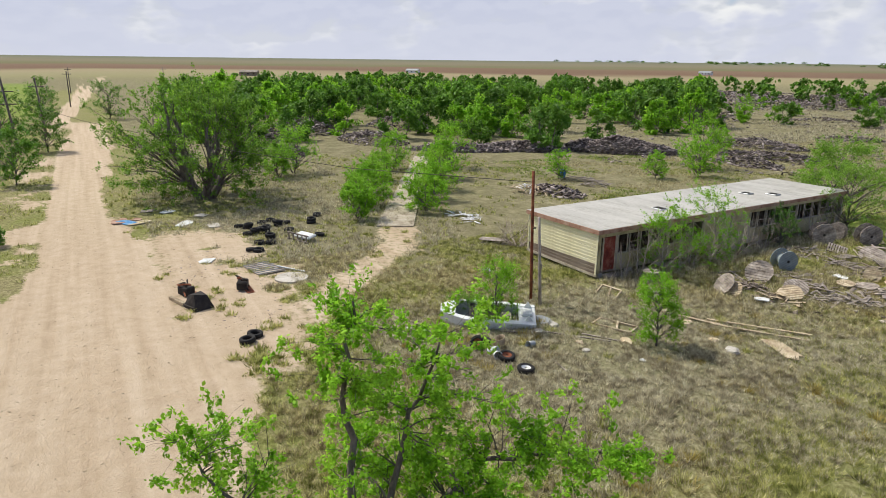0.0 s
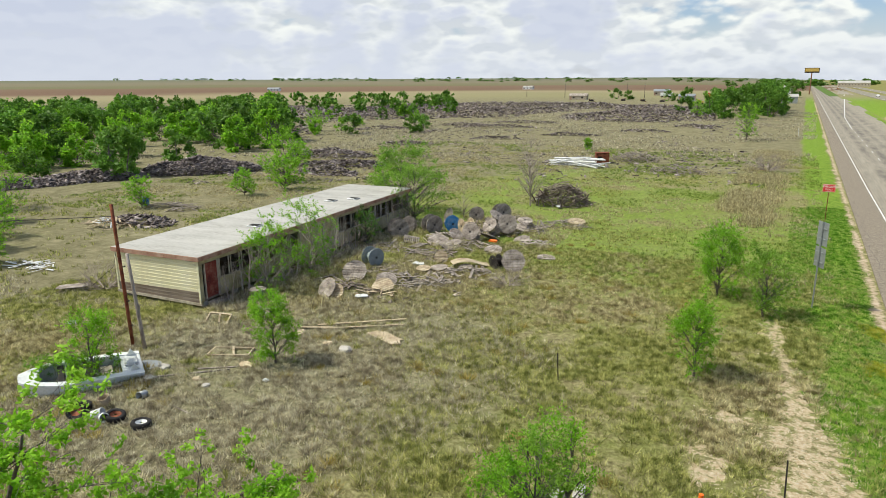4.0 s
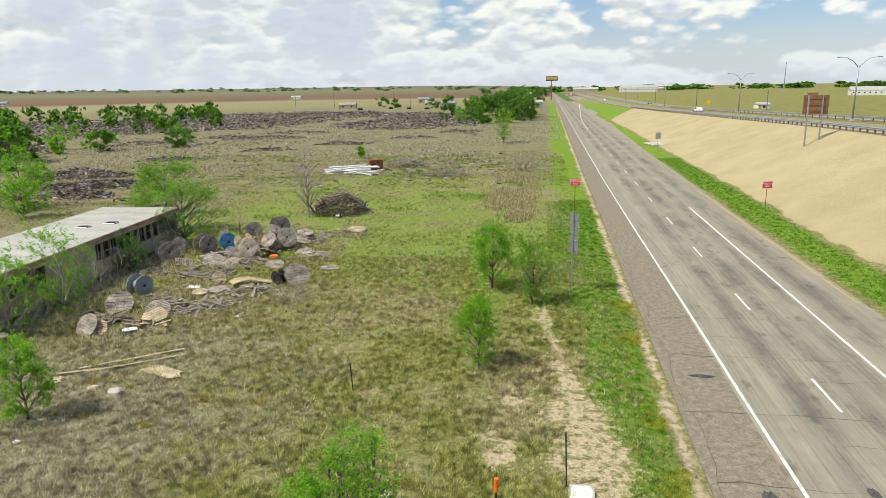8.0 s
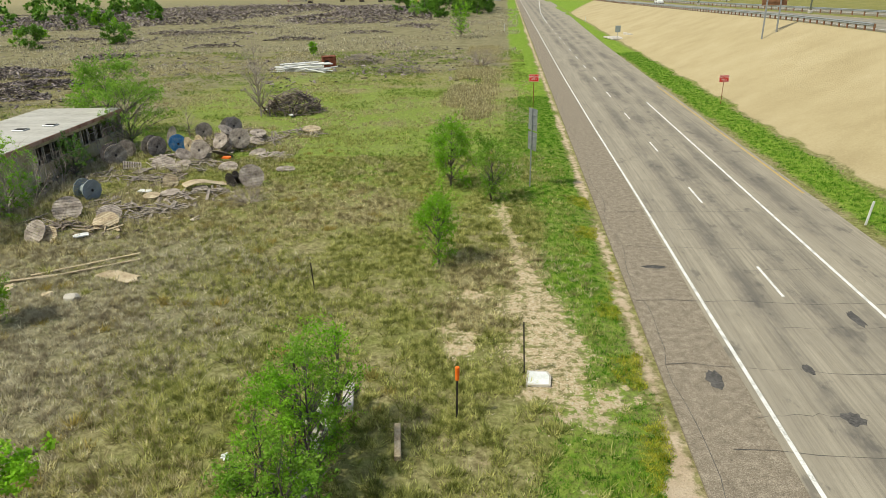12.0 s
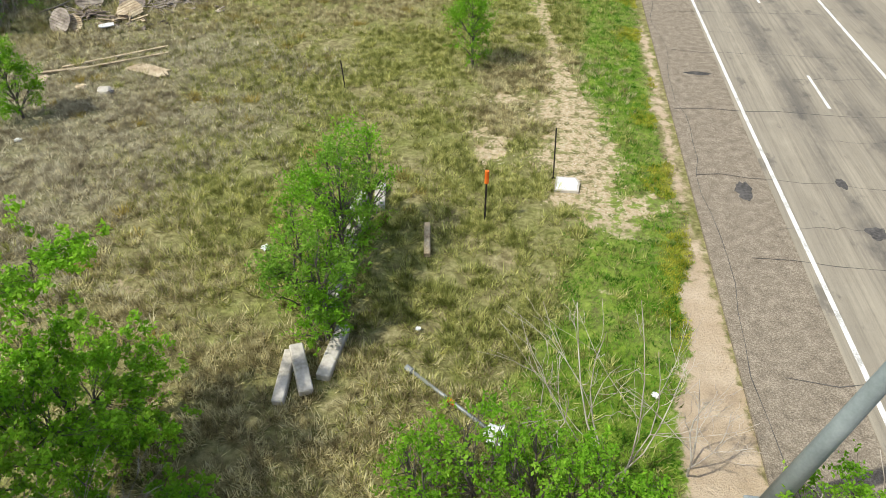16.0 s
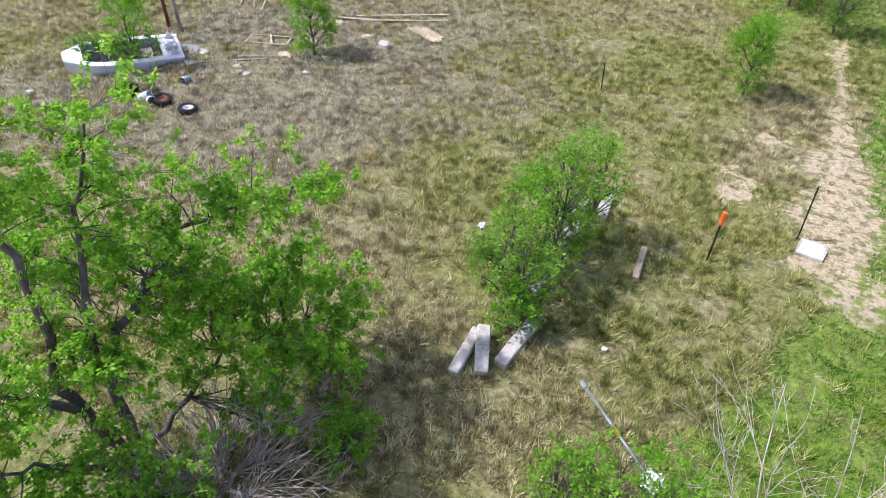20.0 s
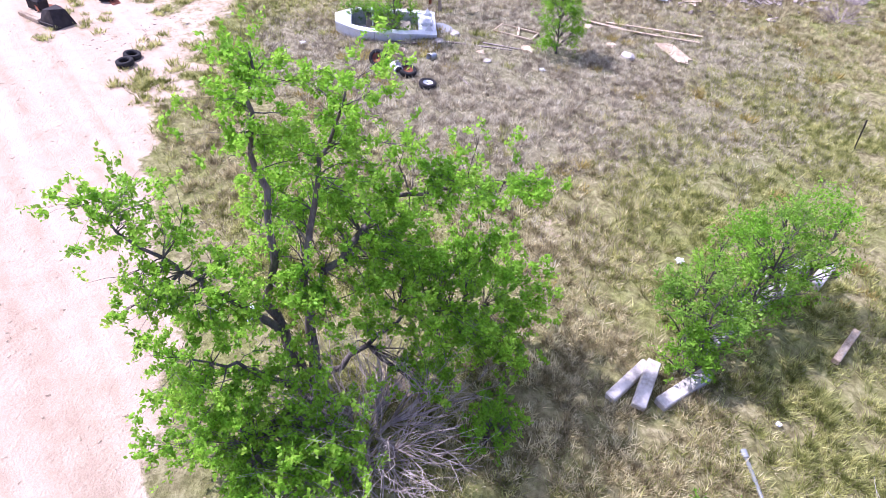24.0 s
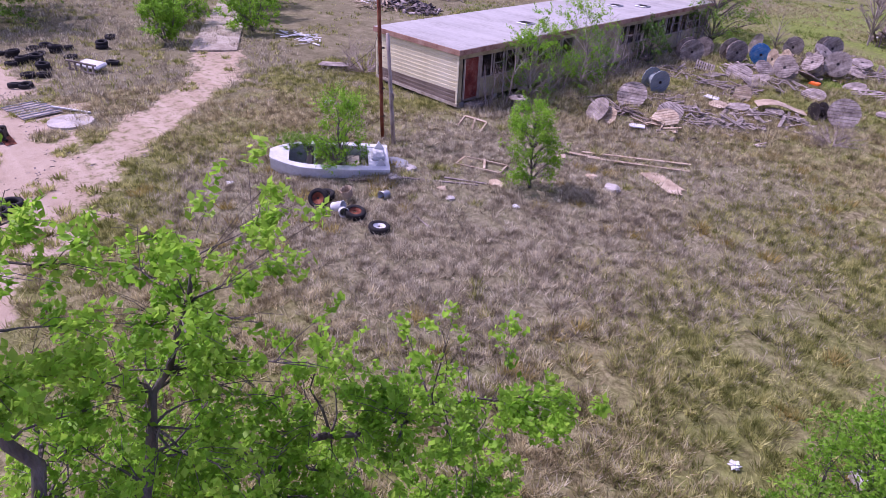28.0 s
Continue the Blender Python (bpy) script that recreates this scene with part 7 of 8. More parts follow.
for x, y, a in ((-46, 362, 10), (-34, 358, 80), (-20, 372, 30), (-12, 378, 0)):
    tractor(x, y, a)
for x, y in ((-70, 395), (-82, 402), (-58, 380), (-95, 410), (-30, 352), (-110, 395)):
    engine_scrap(Matrix.Translation((x, y, 0)) @ Matrix.Diagonal((3.2, 2.2, 2.0, 1)), "dark farm machine scrap on the far yard", int(x) % 7)
bb = thing("billboard", "roadside billboard on a tall single post far away", "billboard", pose(2.9, 625, 0))
part("post", Geo().tube([(0, 0, 0), (0, 0, 17)], 0.45, 10), M["brown_sign"], bb)
pn = part("panel", Geo().box(0, -0.5, 18.6, 10.5, 0.5, 3.9, c=0.05), M["iron"], bb)
part("poster", Geo().box(0, -0.78, 18.9, 9.6, 0.05, 2.4), M["line_yellow"], pn, "yellow and dark poster")
ds = thing("warning_sign", "yellow diamond warning sign beside the highway", "road sign", pose(52.5, 238, float(deck_z(238)) - 0.1))
part("post", Geo().tube([(0, 0.05, 0), (0, 0.05, 3.6)], 0.05, 6), M["galv"], ds)
part("panel", Geo().box(0, 0, 0, 1.2, 0.02, 1.2, m=pose(0, 0, 3.0, 0, 45, 0), c=0.01), material("sign_yellow", [(0.75, 0.42, 0.01), (0.85, 0.52, 0.02)], 2, 0.5, 0), ds, "yellow diamond panel")
pl = thing("airliner", "white airliner with dark tail parked on the far airfield", "airplane", pose(206, 1400, 0, 0, 0, 188))
part("fuselage", Geo().tube([(-20, 0, 4.6), (-17, 0, 4.2), (-8, 0, 4), (10, 0, 4), (17, 0, 4.4), (21, 0, 5.2)], [0.4, 1.6, 2.0, 2.0, 1.4, 0.4], 12), M["white_paint"], pl, smooth=True)
part("tail_fin", Geo().prism([(15, 5), (20, 5), (23, 12), (20.5, 12)], -0.2, 0.2, m=pose(0, 0, 0, 90, 0, 0)), M["iron"], pl, "dark tail fin")
for s in (-1, 1):
    part("wing", Geo().prism([(-3, 0), (3, 0), (8, 17 * s), (6, 17 * s)][:: s], 3.3, 3.6), M["white_paint"], pl)
    part("engine", Geo().tube([(-3, 6 * s, 2.6), (0.5, 6 * s, 2.6)], 0.9, 10), M["steel_grey"], pl)
    part("landing_gear", Geo().tube([(1, 2.5 * s, 0.4), (1, 2.5 * s, 3.2)], 0.35, 8), M["iron"], pl)
part("landing_gear", Geo().tube([(-15, 0, 0.4), (-15, 0, 3.2)], 0.3, 8), M["iron"], pl)
mast = thing("radio_mast", "thin steel radio mast far across the airfield", "mast", pose(365, 1150, 0))
part("mast", Geo().tube([(0, 0, 0), (0, 0, 42)], [0.9, 0.4], 6), M["galv"], mast)


# ---- more trees ----
def bush_tree(x, y, h, spread, count, seed, label, name="young_elm", group="young elms in the field", mat="leaf", size=0.1, **kw):
    kw = dict(dict(limbs=60, trunk_r=0.02 + 0.013 * h, clump=0.065 * h + 0.02, base=0.09), **kw)
    return make_tree(name, label, pose(x, y, 0, 0, 0, seed * 40), seed, h, spread, count, size, mat, group, **kw)


YE = "small bright green young elm standing in dry grass"
bush_tree(-3.2, 40.7, 4.0, 1.55, 15000, 31, YE, size=0.085)
bush_tree(-0.6, 37.9, 3.5, 1.4, 12000, 32, YE, mat="leaf_pale", size=0.075, base=0.04)
bush_tree(-2.8, 28.5, 3.1, 1.15, 11000, 33, YE, size=0.075)
bush_tree(-19.75, 21.45, 3.1, 1.05, 11000, 34, YE, size=0.08)
bush_tree(-25.1, 16.3, 3.1, 1.2, 5200, 35, "young green elm growing against the boat")
for k, (x, y, h) in enumerate(((-27.0, 15.2, 0.75), (-26.6, 15.9, 0.7), (-25.9, 16.5, 0.6))):
    ob = make_tree("weed_bush", "leafy green weeds growing inside the derelict boat", pose(x, y, 0.36, 0, 0, 50 * k), 230 + k, h, 0.6, 2200, 0.06, "leaf_pale", "weeds in the boat", clump=0.08, category="weed", limbs=40, trunk_r=0.015, stems=4)
ROW = "slender young elm in a row along broken concrete"
for k, (x, y, h, s) in enumerate(((-5.05, 11.9, 2.9, 1.2), (-5.2, 13.1, 3.4, 1.2), (-4.95, 14.4, 3.6, 1.15), (-4.75, 15.7, 3.5, 1.0))):
    bush_tree(x, y, h, s, 5200, 40 + k, ROW, group="young elms over the concrete", mat="leaf" if k % 2 else "leaf_pale", size=0.085, stems=2)
for k, (x, y, h, s) in enumerate(((-1.5, 7.5, 1.8, 0.9), (-0.5, 7.7, 2.1, 1.0), (0.6, 7.6, 2.3, 1.0), (1.6, 7.3, 2.0, 0.9), (2.6, 7.0, 1.7, 0.8), (6.3, 7.6, 1.7, 0.9), (-6.0, 6.3, 1.0, 0.7))):
    bush_tree(x, y, h, s, 2600, 50 + k, "low leafy elm thicket beside the verge", "elm_bush", "elm bushes by the road", size=0.08, stems=3)
bush_tree(-4.65, 11.35, 1.5, 0.75, 3000, 58, "low leafy elm shoots over concrete posts", "elm_bush", "young elms over the concrete", size=0.08, stems=3)
M["dead_pale"] = material("dead_pale", [(0.26, 0.21, 0.17), (0.50, 0.44, 0.37), (0.66, 0.60, 0.52)], 4, 0.9, 0.4, stretch=(1, 1, 0.3))


def dead_stems(label, base, tips, seed, r0=0.024, forks=4):
    """A bare shrub: curved stems from one root, each forking towards its tip."""
    rng = random.Random(seed)
    ob = thing("dead_shrub", label, "shrub", pose(*base), group="bare dead shrubs")

    def limb(g, a, b, ra, rb, bow, depth):
        side = Vector((rng.uniform(-1, 1), rng.uniform(-1, 1), 0)) * bow * (b - a).length
        pts = [a + (b - a) * t + side * math.sin(math.pi * t) + Vector((rng.uniform(-1, 1), rng.uniform(-1, 1), 0)) * 0.03 * (0 < t < 1) for t in (0, 0.2, 0.4, 0.6, 0.8, 1.0)]
        g.tube(pts, [ra + (rb - ra) * t for t in (0, 0.2, 0.4, 0.6, 0.8, 1.0)], 6, cap=False)
        if depth:
            for k in range(forks):
                t = rng.uniform(0.35, 0.9)
                q = pts[int(t * 5)]
                d = (b - a).normalized() + Vector((rng.uniform(-1, 1), rng.uniform(-1, 1), rng.uniform(-0.3, 0.5))) * 0.95
                limb(g, q, q + d * (b - a).length * (1.05 - t) * rng.uniform(0.5, 0.9), (ra + (rb - ra) * t) * 0.6, 0.004, 0.1, depth - 1)

    for x, y, z in tips:
        g = Geo()
        a = Vector((rng.uniform(-0.15, 0.15), rng.uniform(-0.15, 0.15), -0.05))
        limb(g, a, Vector((x - base[0], y - base[1], z)), r0 * rng.uniform(0.75, 1.1), 0.006, 0.16, 2)
        part("stem", g, M["dead_pale"], ob, smooth=True)
    return ob


dead_stems("tall bare pale dead shrub standing on the verge", (2.2, 8.3, 0), ((1.15, 9.6, 3.6), (2.3, 9.7, 3.7), (3.05, 8.6, 3.4), (0.5, 8.3, 3.2), (1.7, 9.2, 3.3), (2.7, 9.2, 2.9)), 61)
dead_stems("bare pale dead shrub at the road edge", (3.75, 8.7, 0), ((3.45, 8.9, 2.6), (3.9, 9.1, 1.9), (4.4, 9.3, 1.3)), 63, 0.026)
dead_stems("small bare dead shrub on the verge", (0.9, 9.0, 0), ((0.7, 9.3, 1.6), (1.2, 9.3, 1.3)), 62, 0.02, 2)
dead_stems("bare dead shrub below the leaning pole", (6.2, 7.6, 0), ((6.6, 8.3, 1.9), (5.9, 8.1, 1.4)), 64, 0.022, 2)
# by the building
bush_tree(-27.5, 29.6, 4.0, 1.7, 5600, 71, "sparse elm with dead branches against the building wall", "elm_tree", "elms along the building", leaf_sparse=0.35, bark="dead_wood")
bush_tree(-27.3, 33.4, 4.6, 2.1, 7000, 72, "sparse elm with dead branches against the building wall", "elm_tree", "elms along the building", leaf_sparse=0.4, bark="dead_wood")
bush_tree(-28.6, 41.8, 2.6, 1.2, 3000, 73, "dark green bush against the building wall", "bush", "elms along the building", mat="leaf_dark")
bush_tree(-29.4, 50.8, 5.0, 2.6, 11000, 74, "half dead elm at the end of the building", "elm_tree", "elms along the building", leaf_sparse=0.35, mat="leaf_pale")
bush_tree(-33.0, 54.5, 6.2, 3.4, 17000, 75, "leafy elm behind the building", "elm_tree", "elms along the building", mat="leaf_pale", size=0.13)
make_tree("dead_shrub", "bare grey shrub against the building wall", pose(-27.6, 27.9, 0), 76, 3.2, 1.3, 0, 0, bark="dead_wood", limbs=30, base=0.25, trunk_r=0.05, stems=2)
make_tree("dead_shrub", "bare grey shrub against the building wall", pose(-27.7, 36.0, 0), 77, 3.4, 1.6, 0, 0, bark="dead_wood", limbs=30, base=0.25, trunk_r=0.05, stems=2)
for k, (x, y, h, w) in enumerate(((-27.9, 26.9, 2.4, 0.9), (-27.4, 30.9, 2.8, 1.3), (-27.6, 32.2, 3.3, 1.5), (-27.9, 34.6, 2.9, 1.3), (-28.1, 37.6, 2.5, 1.2), (-28.5, 40.0, 2.2, 1.1), (-29.0, 46.0, 2.6, 1.0), (-29.4, 48.8, 3.4, 1.3))):
    make_tree("dead_shrub", "tangled bare grey shrub against the building wall", pose(x, y, 0), 240 + k, h, w, 0, 0, "leaf", "bare shrubs along the building", bark="dead_wood", limbs=46, base=0.12, trunk_r=0.035, stems=4, up=0.9)
make_tree("dead_tree", "bare grey dead tree beside scrap boards", pose(-23.3, 63.4, 0), 78, 7.2, 2.0, 0, 0, bark="dead_wood", limbs=110, base=0.2, trunk_r=0.09, up=1.2)
make_tree("dead_tree", "small bare dead tree among cable spools", pose(-26.4, 54.5, 0), 79, 3.2, 1.2, 0, 0, bark="dead_wood", limbs=30, base=0.25, trunk_r=0.05, up=0.8)
make_tree("dead_tree", "thin bare dead tree far out in the field", pose(-99, 141, 0), 80, 6.5, 1.6, 0, 0, bark="dead_wood", limbs=30, base=0.25, trunk_r=0.1, up=0.8)
for k, (x, y, h, s) in enumerate(((-43.6, 67.7, 2.6, 1.6), (-52.7, 60.5, 3.6, 2.2), (-54.1, 55.4, 2.6, 1.5), (-58.0, 45.0, 2.8, 1.4), (-57.5, 66.0, 6.2, 3.0), (-66.8, 80, 3.5, 2.0), (-109.5, 138.5, 5.2, 2.6), (-9.6, 152, 7.0, 2.8), (-33, 118, 2.2, 0.8), (-31, 240, 5, 2.2))):
    bush_tree(x, y, h, s, 3600, 90 + k, "round green elm standing in open scrub", "elm_tree", "elms in the scrub", size=0.2 if h > 3 else 0.14)
PATHS = "dense green shrub beside the concrete path"
for k, (x, y, h, s) in enumerate(((-49.0, 18.4, 2.7, 1.5), (-53.5, 20.6, 2.9, 1.6), (-58.4, 23.0, 3.0, 1.7), (-64.5, 26.6, 2.9, 1.6), (-71.2, 31.0, 4.0, 2.1), (-49.5, 24.6, 2.9, 1.6), (-53.6, 27.0, 3.2, 1.6), (-58.0, 30.0, 3.6, 1.8), (-64.0, 33.8, 4.0, 2.0), (-70.5, 38.0, 4.6, 2.3), (-73.8, 20.0, 4.6, 2.4), (-71.0, 17.6, 3.2, 1.6), (-79, 16.6, 3.0, 1.6))):
    bush_tree(x, y, h, s * 1.15, 8000, 110 + k, PATHS, "shrub", "shrubs along the path", size=0.14, stems=3, base=0.08)
make_tree("elm_tree", "large spreading old elm beside the sandy road", pose(-62.7, 8.8, 0), 140, 9.0, 7.2, 38000, 0.2, "leaf_mid", limbs=150, trunk_r=0.42, stems=5, clump=0.42, base=0.05, lumps=0.5)
for k, (x, y, h, s) in enumerate(((-77.2, -6.9, 5.0, 2.3), (-104, -5.0, 5.6, 2.6), (-121, -11.5, 8.0, 4.0), (-112, -12.5, 7.0, 3.5), (-150, -7.5, 6.5, 3.5), (-158, 4.5, 7.2, 4.0), (-95, -12, 6.5, 3.0), (-51.5, -6.6, 1.3, 0.8), (-84, -12, 4.5, 2.5), (-195, -9, 7, 3.6))):
    bush_tree(x, y, h, s, 4200, 150 + k, "leafy green elm beside the sandy road", "elm_tree", "elms along the sandy road", size=0.24 if h > 3 else 0.13, mat="leaf_dark")

# woods: seven trees built once, then copied
WOOD = "dense green elm in the distant scrub woods"
base = [bush_tree(-100 - 6 * k, 60 + 4 * k, 6.0 + 0.6 * (k % 4), 3.7 + 0.35 * (k % 3), 1900, 170 + k, WOOD, "elm_tree", "scrub woods", mat="leaf_dark" if k % 3 else "leaf", size=0.64, clump=0.5, limbs=18, twigs=1, stems=1 + k % 2, trunk_r=0.13, base=0.06, lumps=0.5) for k in range(7)]
rw = random.Random(77)


def plant(ang, dist, s):
    x, y = -dist * math.sin(math.radians(ang)), dist * math.cos(math.radians(ang))
    copy_thing(base[rw.randrange(7)], Matrix.Translation((x, y, -0.5 * s)) @ Matrix.Rotation(rw.uniform(0, 6.28), 4, "Z") @ Matrix.Diagonal((s, s, s * rw.uniform(0.85, 1.1), 1)))


spots = []
for _ in range(4000):
    if len(spots) > 185:
        break
    a, dd = rw.uniform(41, 84), rw.uniform(0, 1) ** 0.8 * 135 + 96
    if (dd < 108 and a > 62) or dd < 90 + (56 - a) * 3.2:
        continue
    if all((a - b) ** 2 * (dd * 0.0175) ** 2 + (dd - e) ** 2 > 17 for b, e in spots):
        spots.append((a, dd))
for a, dd in spots:
    plant(a, dd, rw.uniform(0.65, 1.1) * (0.85 if dd < 120 else 1.1))
for _ in range(16):
    plant(rw.uniform(27, 42), rw.uniform(160, 250), rw.uniform(0.35, 0.75))
for x, y, s in ((-15, 238, 1.15), (-22, 233, 1.0), (-26, 268, 1.3), (-8, 280, 1.3), (-17, 300, 1.5), (-9, 250, 1.0), (-28.8, 255, 1.3), (-10.5, 262, 1.4), (-18, 270, 1.5), (-13, 288, 1.6), (-24, 292, 1.4), (-11, 305, 1.6), (-33, 300, 1.2), (-18, 325, 1.5), (-38, 262, 0.9), (-12, 345, 1.4), (-27, 350, 1.3), (-42, 380, 1.2), (-58, 400, 1.1), (-70, 420, 1.0), (-20, 420, 1.3), (-35, 430, 1.2), (-98, 440, 0.9), (-110, 455, 1.0), (-8, 520, 1.5), (-22, 560, 1.5), (-6, 650, 1.6), (-40, 620, 1.4)):
    copy_thing(base[rw.choice((1, 2, 4, 5))], Matrix.Translation((x, y, -0.7 * s)) @ Matrix.Rotation(rw.uniform(0, 6.28), 4, "Z") @ Matrix.Diagonal((s, s, s, 1)))


def far_woods(name, label, places, mat):
    """Distant trees joined into one mesh; places are rows of x, y, scale, width."""
    vs, fs, n = [], [], 0
    for x, y, s, w in places:
        me = [o for o in base[rw.randrange(7)].children if o.name.startswith("crown")][0].data
        co = np.empty(len(me.vertices) * 3, np.float32)
        me.vertices.foreach_get("co", co)
        co = co.reshape(-1, 4, 3)[:: 7].reshape(-1, 3)
        a = rw.uniform(0, 6.28)
        c, q = math.cos(a), math.sin(a)
        mid = co.reshape(-1, 4, 3).mean(1, keepdims=True)
        co = ((co.reshape(-1, 4, 3) - mid) * 2.6 + mid).reshape(-1, 3)
        p = np.stack([(co[:, 0] * c - co[:, 1] * q) * s * w + x, (co[:, 0] * q + co[:, 1] * c) * s * w + y, np.maximum(co[:, 2] * s - 0.9 * s, 0.02) + float(ground_z(np.array([x]), np.array([y]))[0])], 1)
        vs.append(p)
        fs.append(np.arange(len(p)).reshape(-1, 4) + n)
        n += len(p)
    return tagged(new(name, array_mesh(name, np.concatenate(vs), np.concatenate(fs), M[mat])), label, "trees", kind="stuff")


rows = []
for _ in range(150):
    a, dd = math.radians(rw.uniform(27, 80)), rw.uniform(250, 430)
    rows.append((-dd * math.sin(a), dd * math.cos(a), rw.uniform(0.55, 1.05), 1.0))
far_woods("far_woods", "long dark green line of distant scrub trees", rows, "leaf_dark")
rows = [(rw.uniform(-120, 1100), rw.uniform(1300, 1750), rw.uniform(1.1, 1.9), 2.4) for _ in range(130)] + [(rw.uniform(-3200, -100), rw.uniform(2300, 3300), rw.uniform(0.8, 1.5), 3.0) for _ in range(120)]
far_woods("horizon_trees", "faint line of trees along the horizon", rows, "leaf_dark")


# ---- loose cover: rubble fields, grass and weeds ----
def plates(name, label, places, size, mat, seed, flat=0.35):
    """Many small broken boards joined into one mesh; places are rows of x, y, z."""
    rng = np.random.default_rng(seed)
    n = len(places)
    half = np.stack([rng.uniform(0.25, 1.0, n) * size, rng.uniform(0.08, 0.4, n) * size, rng.uniform(0.02, 0.09, n) * size], 1)
    rot = rng.uniform(0, 2 * np.pi, n)
    tx, ty = rng.normal(0, flat, n), rng.normal(0, flat, n)
    corner = np.array([[a, b, c] for a in (-1, 1) for b in (-1, 1) for c in (-1, 1)], float)
    p = corner[None] * half[:, None]
    p[..., 2] += p[..., 0] * tx[:, None] + p[..., 1] * ty[:, None]
    c, s = np.cos(rot)[:, None], np.sin(rot)[:, None]
    q = np.stack([p[..., 0] * c - p[..., 1] * s, p[..., 0] * s + p[..., 1] * c, p[..., 2]], -1) + places[:, None]
    quad = np.array([(0, 1, 3, 2), (4, 6, 7, 5), (0, 4, 5, 1), (2, 3, 7, 6), (0, 2, 6, 4), (1, 5, 7, 3)])
    f = (np.arange(n)[:, None, None] * 8 + quad[None]).reshape(-1, 4)
    return tagged(new(name, array_mesh(name, q.reshape(-1, 3), f, M[mat])), label, "rubble", kind="stuff")


rg = np.random.default_rng(12)


def mound(cx, cy, rx, ry, h, n, turn=0.0):
    a, d = rg.uniform(0, 2 * np.pi, n), np.sqrt(rg.random(n))
    u, v = rx * d * np.cos(a), ry * d * np.sin(a)
    c, s = math.cos(turn), math.sin(turn)
    lump = 0.55 + 0.9 * fbm(u + cx, v + cy, 2.5, 7, 2)
    z = h * np.clip(1 - d**2, 0, 1) * lump * rg.uniform(0.75, 1.0, n)
    return np.stack([cx + u * c - v * s, cy + u * s + v * c, z + 0.05], 1)


near = [mound(-74, 68, 9, 4.0, 2.0, 3600, 0.75), mound(-81, 56, 7, 3.0, 1.2, 1800, 0.9), mound(-84, 47, 8, 2.6, 1.0, 1500, 1.0), mound(-60, 82, 7, 3, 1.0, 700, 0.4), mound(-70, 92, 8, 4, 1.3, 900, 0.3), mound(-118, 34, 9, 6, 2.2, 900), mound(-110, 28, 7, 4, 1.2, 600), mound(-100, 40, 9, 5, 1.4, 700), mound(-120, 54, 10, 6, 2.2, 800), mound(-92, 24, 6, 3, 0.8, 400), mound(-52, 40, 4, 2, 0.5, 250), mound(-57, 74, 5, 2.5, 0.9, 400), mound(-73, 168, 11, 2.2, 1.0, 420, 0.35), mound(-84, 172, 8, 2.0, 0.8, 260, 0.3), mound(-72, 189, 10, 2.0, 0.9, 300, 0.3), mound(-69, 116, 6, 1.6, 0.7, 220, 0.4), mound(-46, 150, 7, 1.6, 0.7, 220, 0.2), mound(-33, 168, 6, 1.5, 0.7, 200, 0.2), mound(-58, 135, 6, 1.5, 0.6, 180, 0.3), mound(-24, 190, 6, 1.8, 0.9, 220, 0.1), mound(-96, 150, 9, 2.2, 0.9, 300, 0.5), mound(-50, 205, 9, 2.0, 0.9, 260, 0.2)]
plates("rubble_pile", "long heaps of grey-brown broken boards and shingle rubble", np.concatenate(near), 0.42, "rubble", 1)
ang, dd = np.radians(rg.uniform(6, 56, 24000)), np.sqrt(rg.uniform(165**2, 385**2, 24000))
x, y = -dd * np.sin(ang), dd * np.cos(ang)
dens = fbm(x, y * 0.6, 38, 44, 3)
band = dens + 0.22 * smooth(200, 250, dd) - 0.35 * smooth(350, 385, dd) - 0.25 * smooth(320, 385, dd) * (ang < 0.25)
keep = band > 0.50
x, y, band = x[keep], y[keep], band[keep]
plates("rubble_field", "wide spread of grey-brown rubble and broken boards in distant scrub", np.stack([x, y, 0.05 + np.clip(band - 0.50, 0, 0.4) * 5 * rg.uniform(0.2, 1, len(x))], 1), 0.85, "rubble", 2)
ang, dd = np.radians(rg.uniform(2, 50, 4200)), rg.uniform(85, 230, 4200)
x, y = -dd * np.sin(ang), dd * np.cos(ang)
keep = fbm(x, y, 14, 51, 3) > 0.56
plates("rubble_scatter", "low scattered rubble and clods in dry scrub", np.stack([x[keep], y[keep], 0.08 + 0 * x[keep]], 1), 0.45, "rubble", 3)


def tufts(name, label, x, y, hgt, blades, mat, seed, spread=0.12, width=0.018, lean=0.6):
    """Grass tufts, each a few pointed blades, joined into one mesh."""
    rng = np.random.default_rng(seed)
    n = len(x)
    z = ground_z(x, y) - 0.01
    k = blades
    X, Y, Z, H = (np.repeat(v, k) for v in (x, y, z, hgt))
    a, r = rng.uniform(0, 2 * np.pi, n * k), rng.uniform(0, 1, n * k) * spread
    bx, by = X + r * np.cos(a), Y + r * np.sin(a)
    h = H * rng.uniform(0.55, 1.15, n * k)
    out = rng.uniform(0.1, 1.0, n * k) * lean * h
    tx, ty, tz = bx + out * np.cos(a), by + out * np.sin(a), Z + h * (1 - 0.25 * out / np.maximum(h, 1e-3))
    w = width * rng.uniform(0.7, 1.5, n * k)
    b2 = rng.uniform(0, 2 * np.pi, n * k)
    wx, wy = w * np.cos(b2), w * np.sin(b2)
    v = np.stack([np.stack([bx - wx, by - wy, Z], -1), np.stack([bx + wx, by + wy, Z], -1), np.stack([tx, ty, tz], -1)], 1).reshape(-1, 3)
    f = np.arange(n * k * 3).reshape(-1, 3)
    return tagged(new(name, array_mesh(name, v, f, M[mat])), label, "grass", kind="stuff")


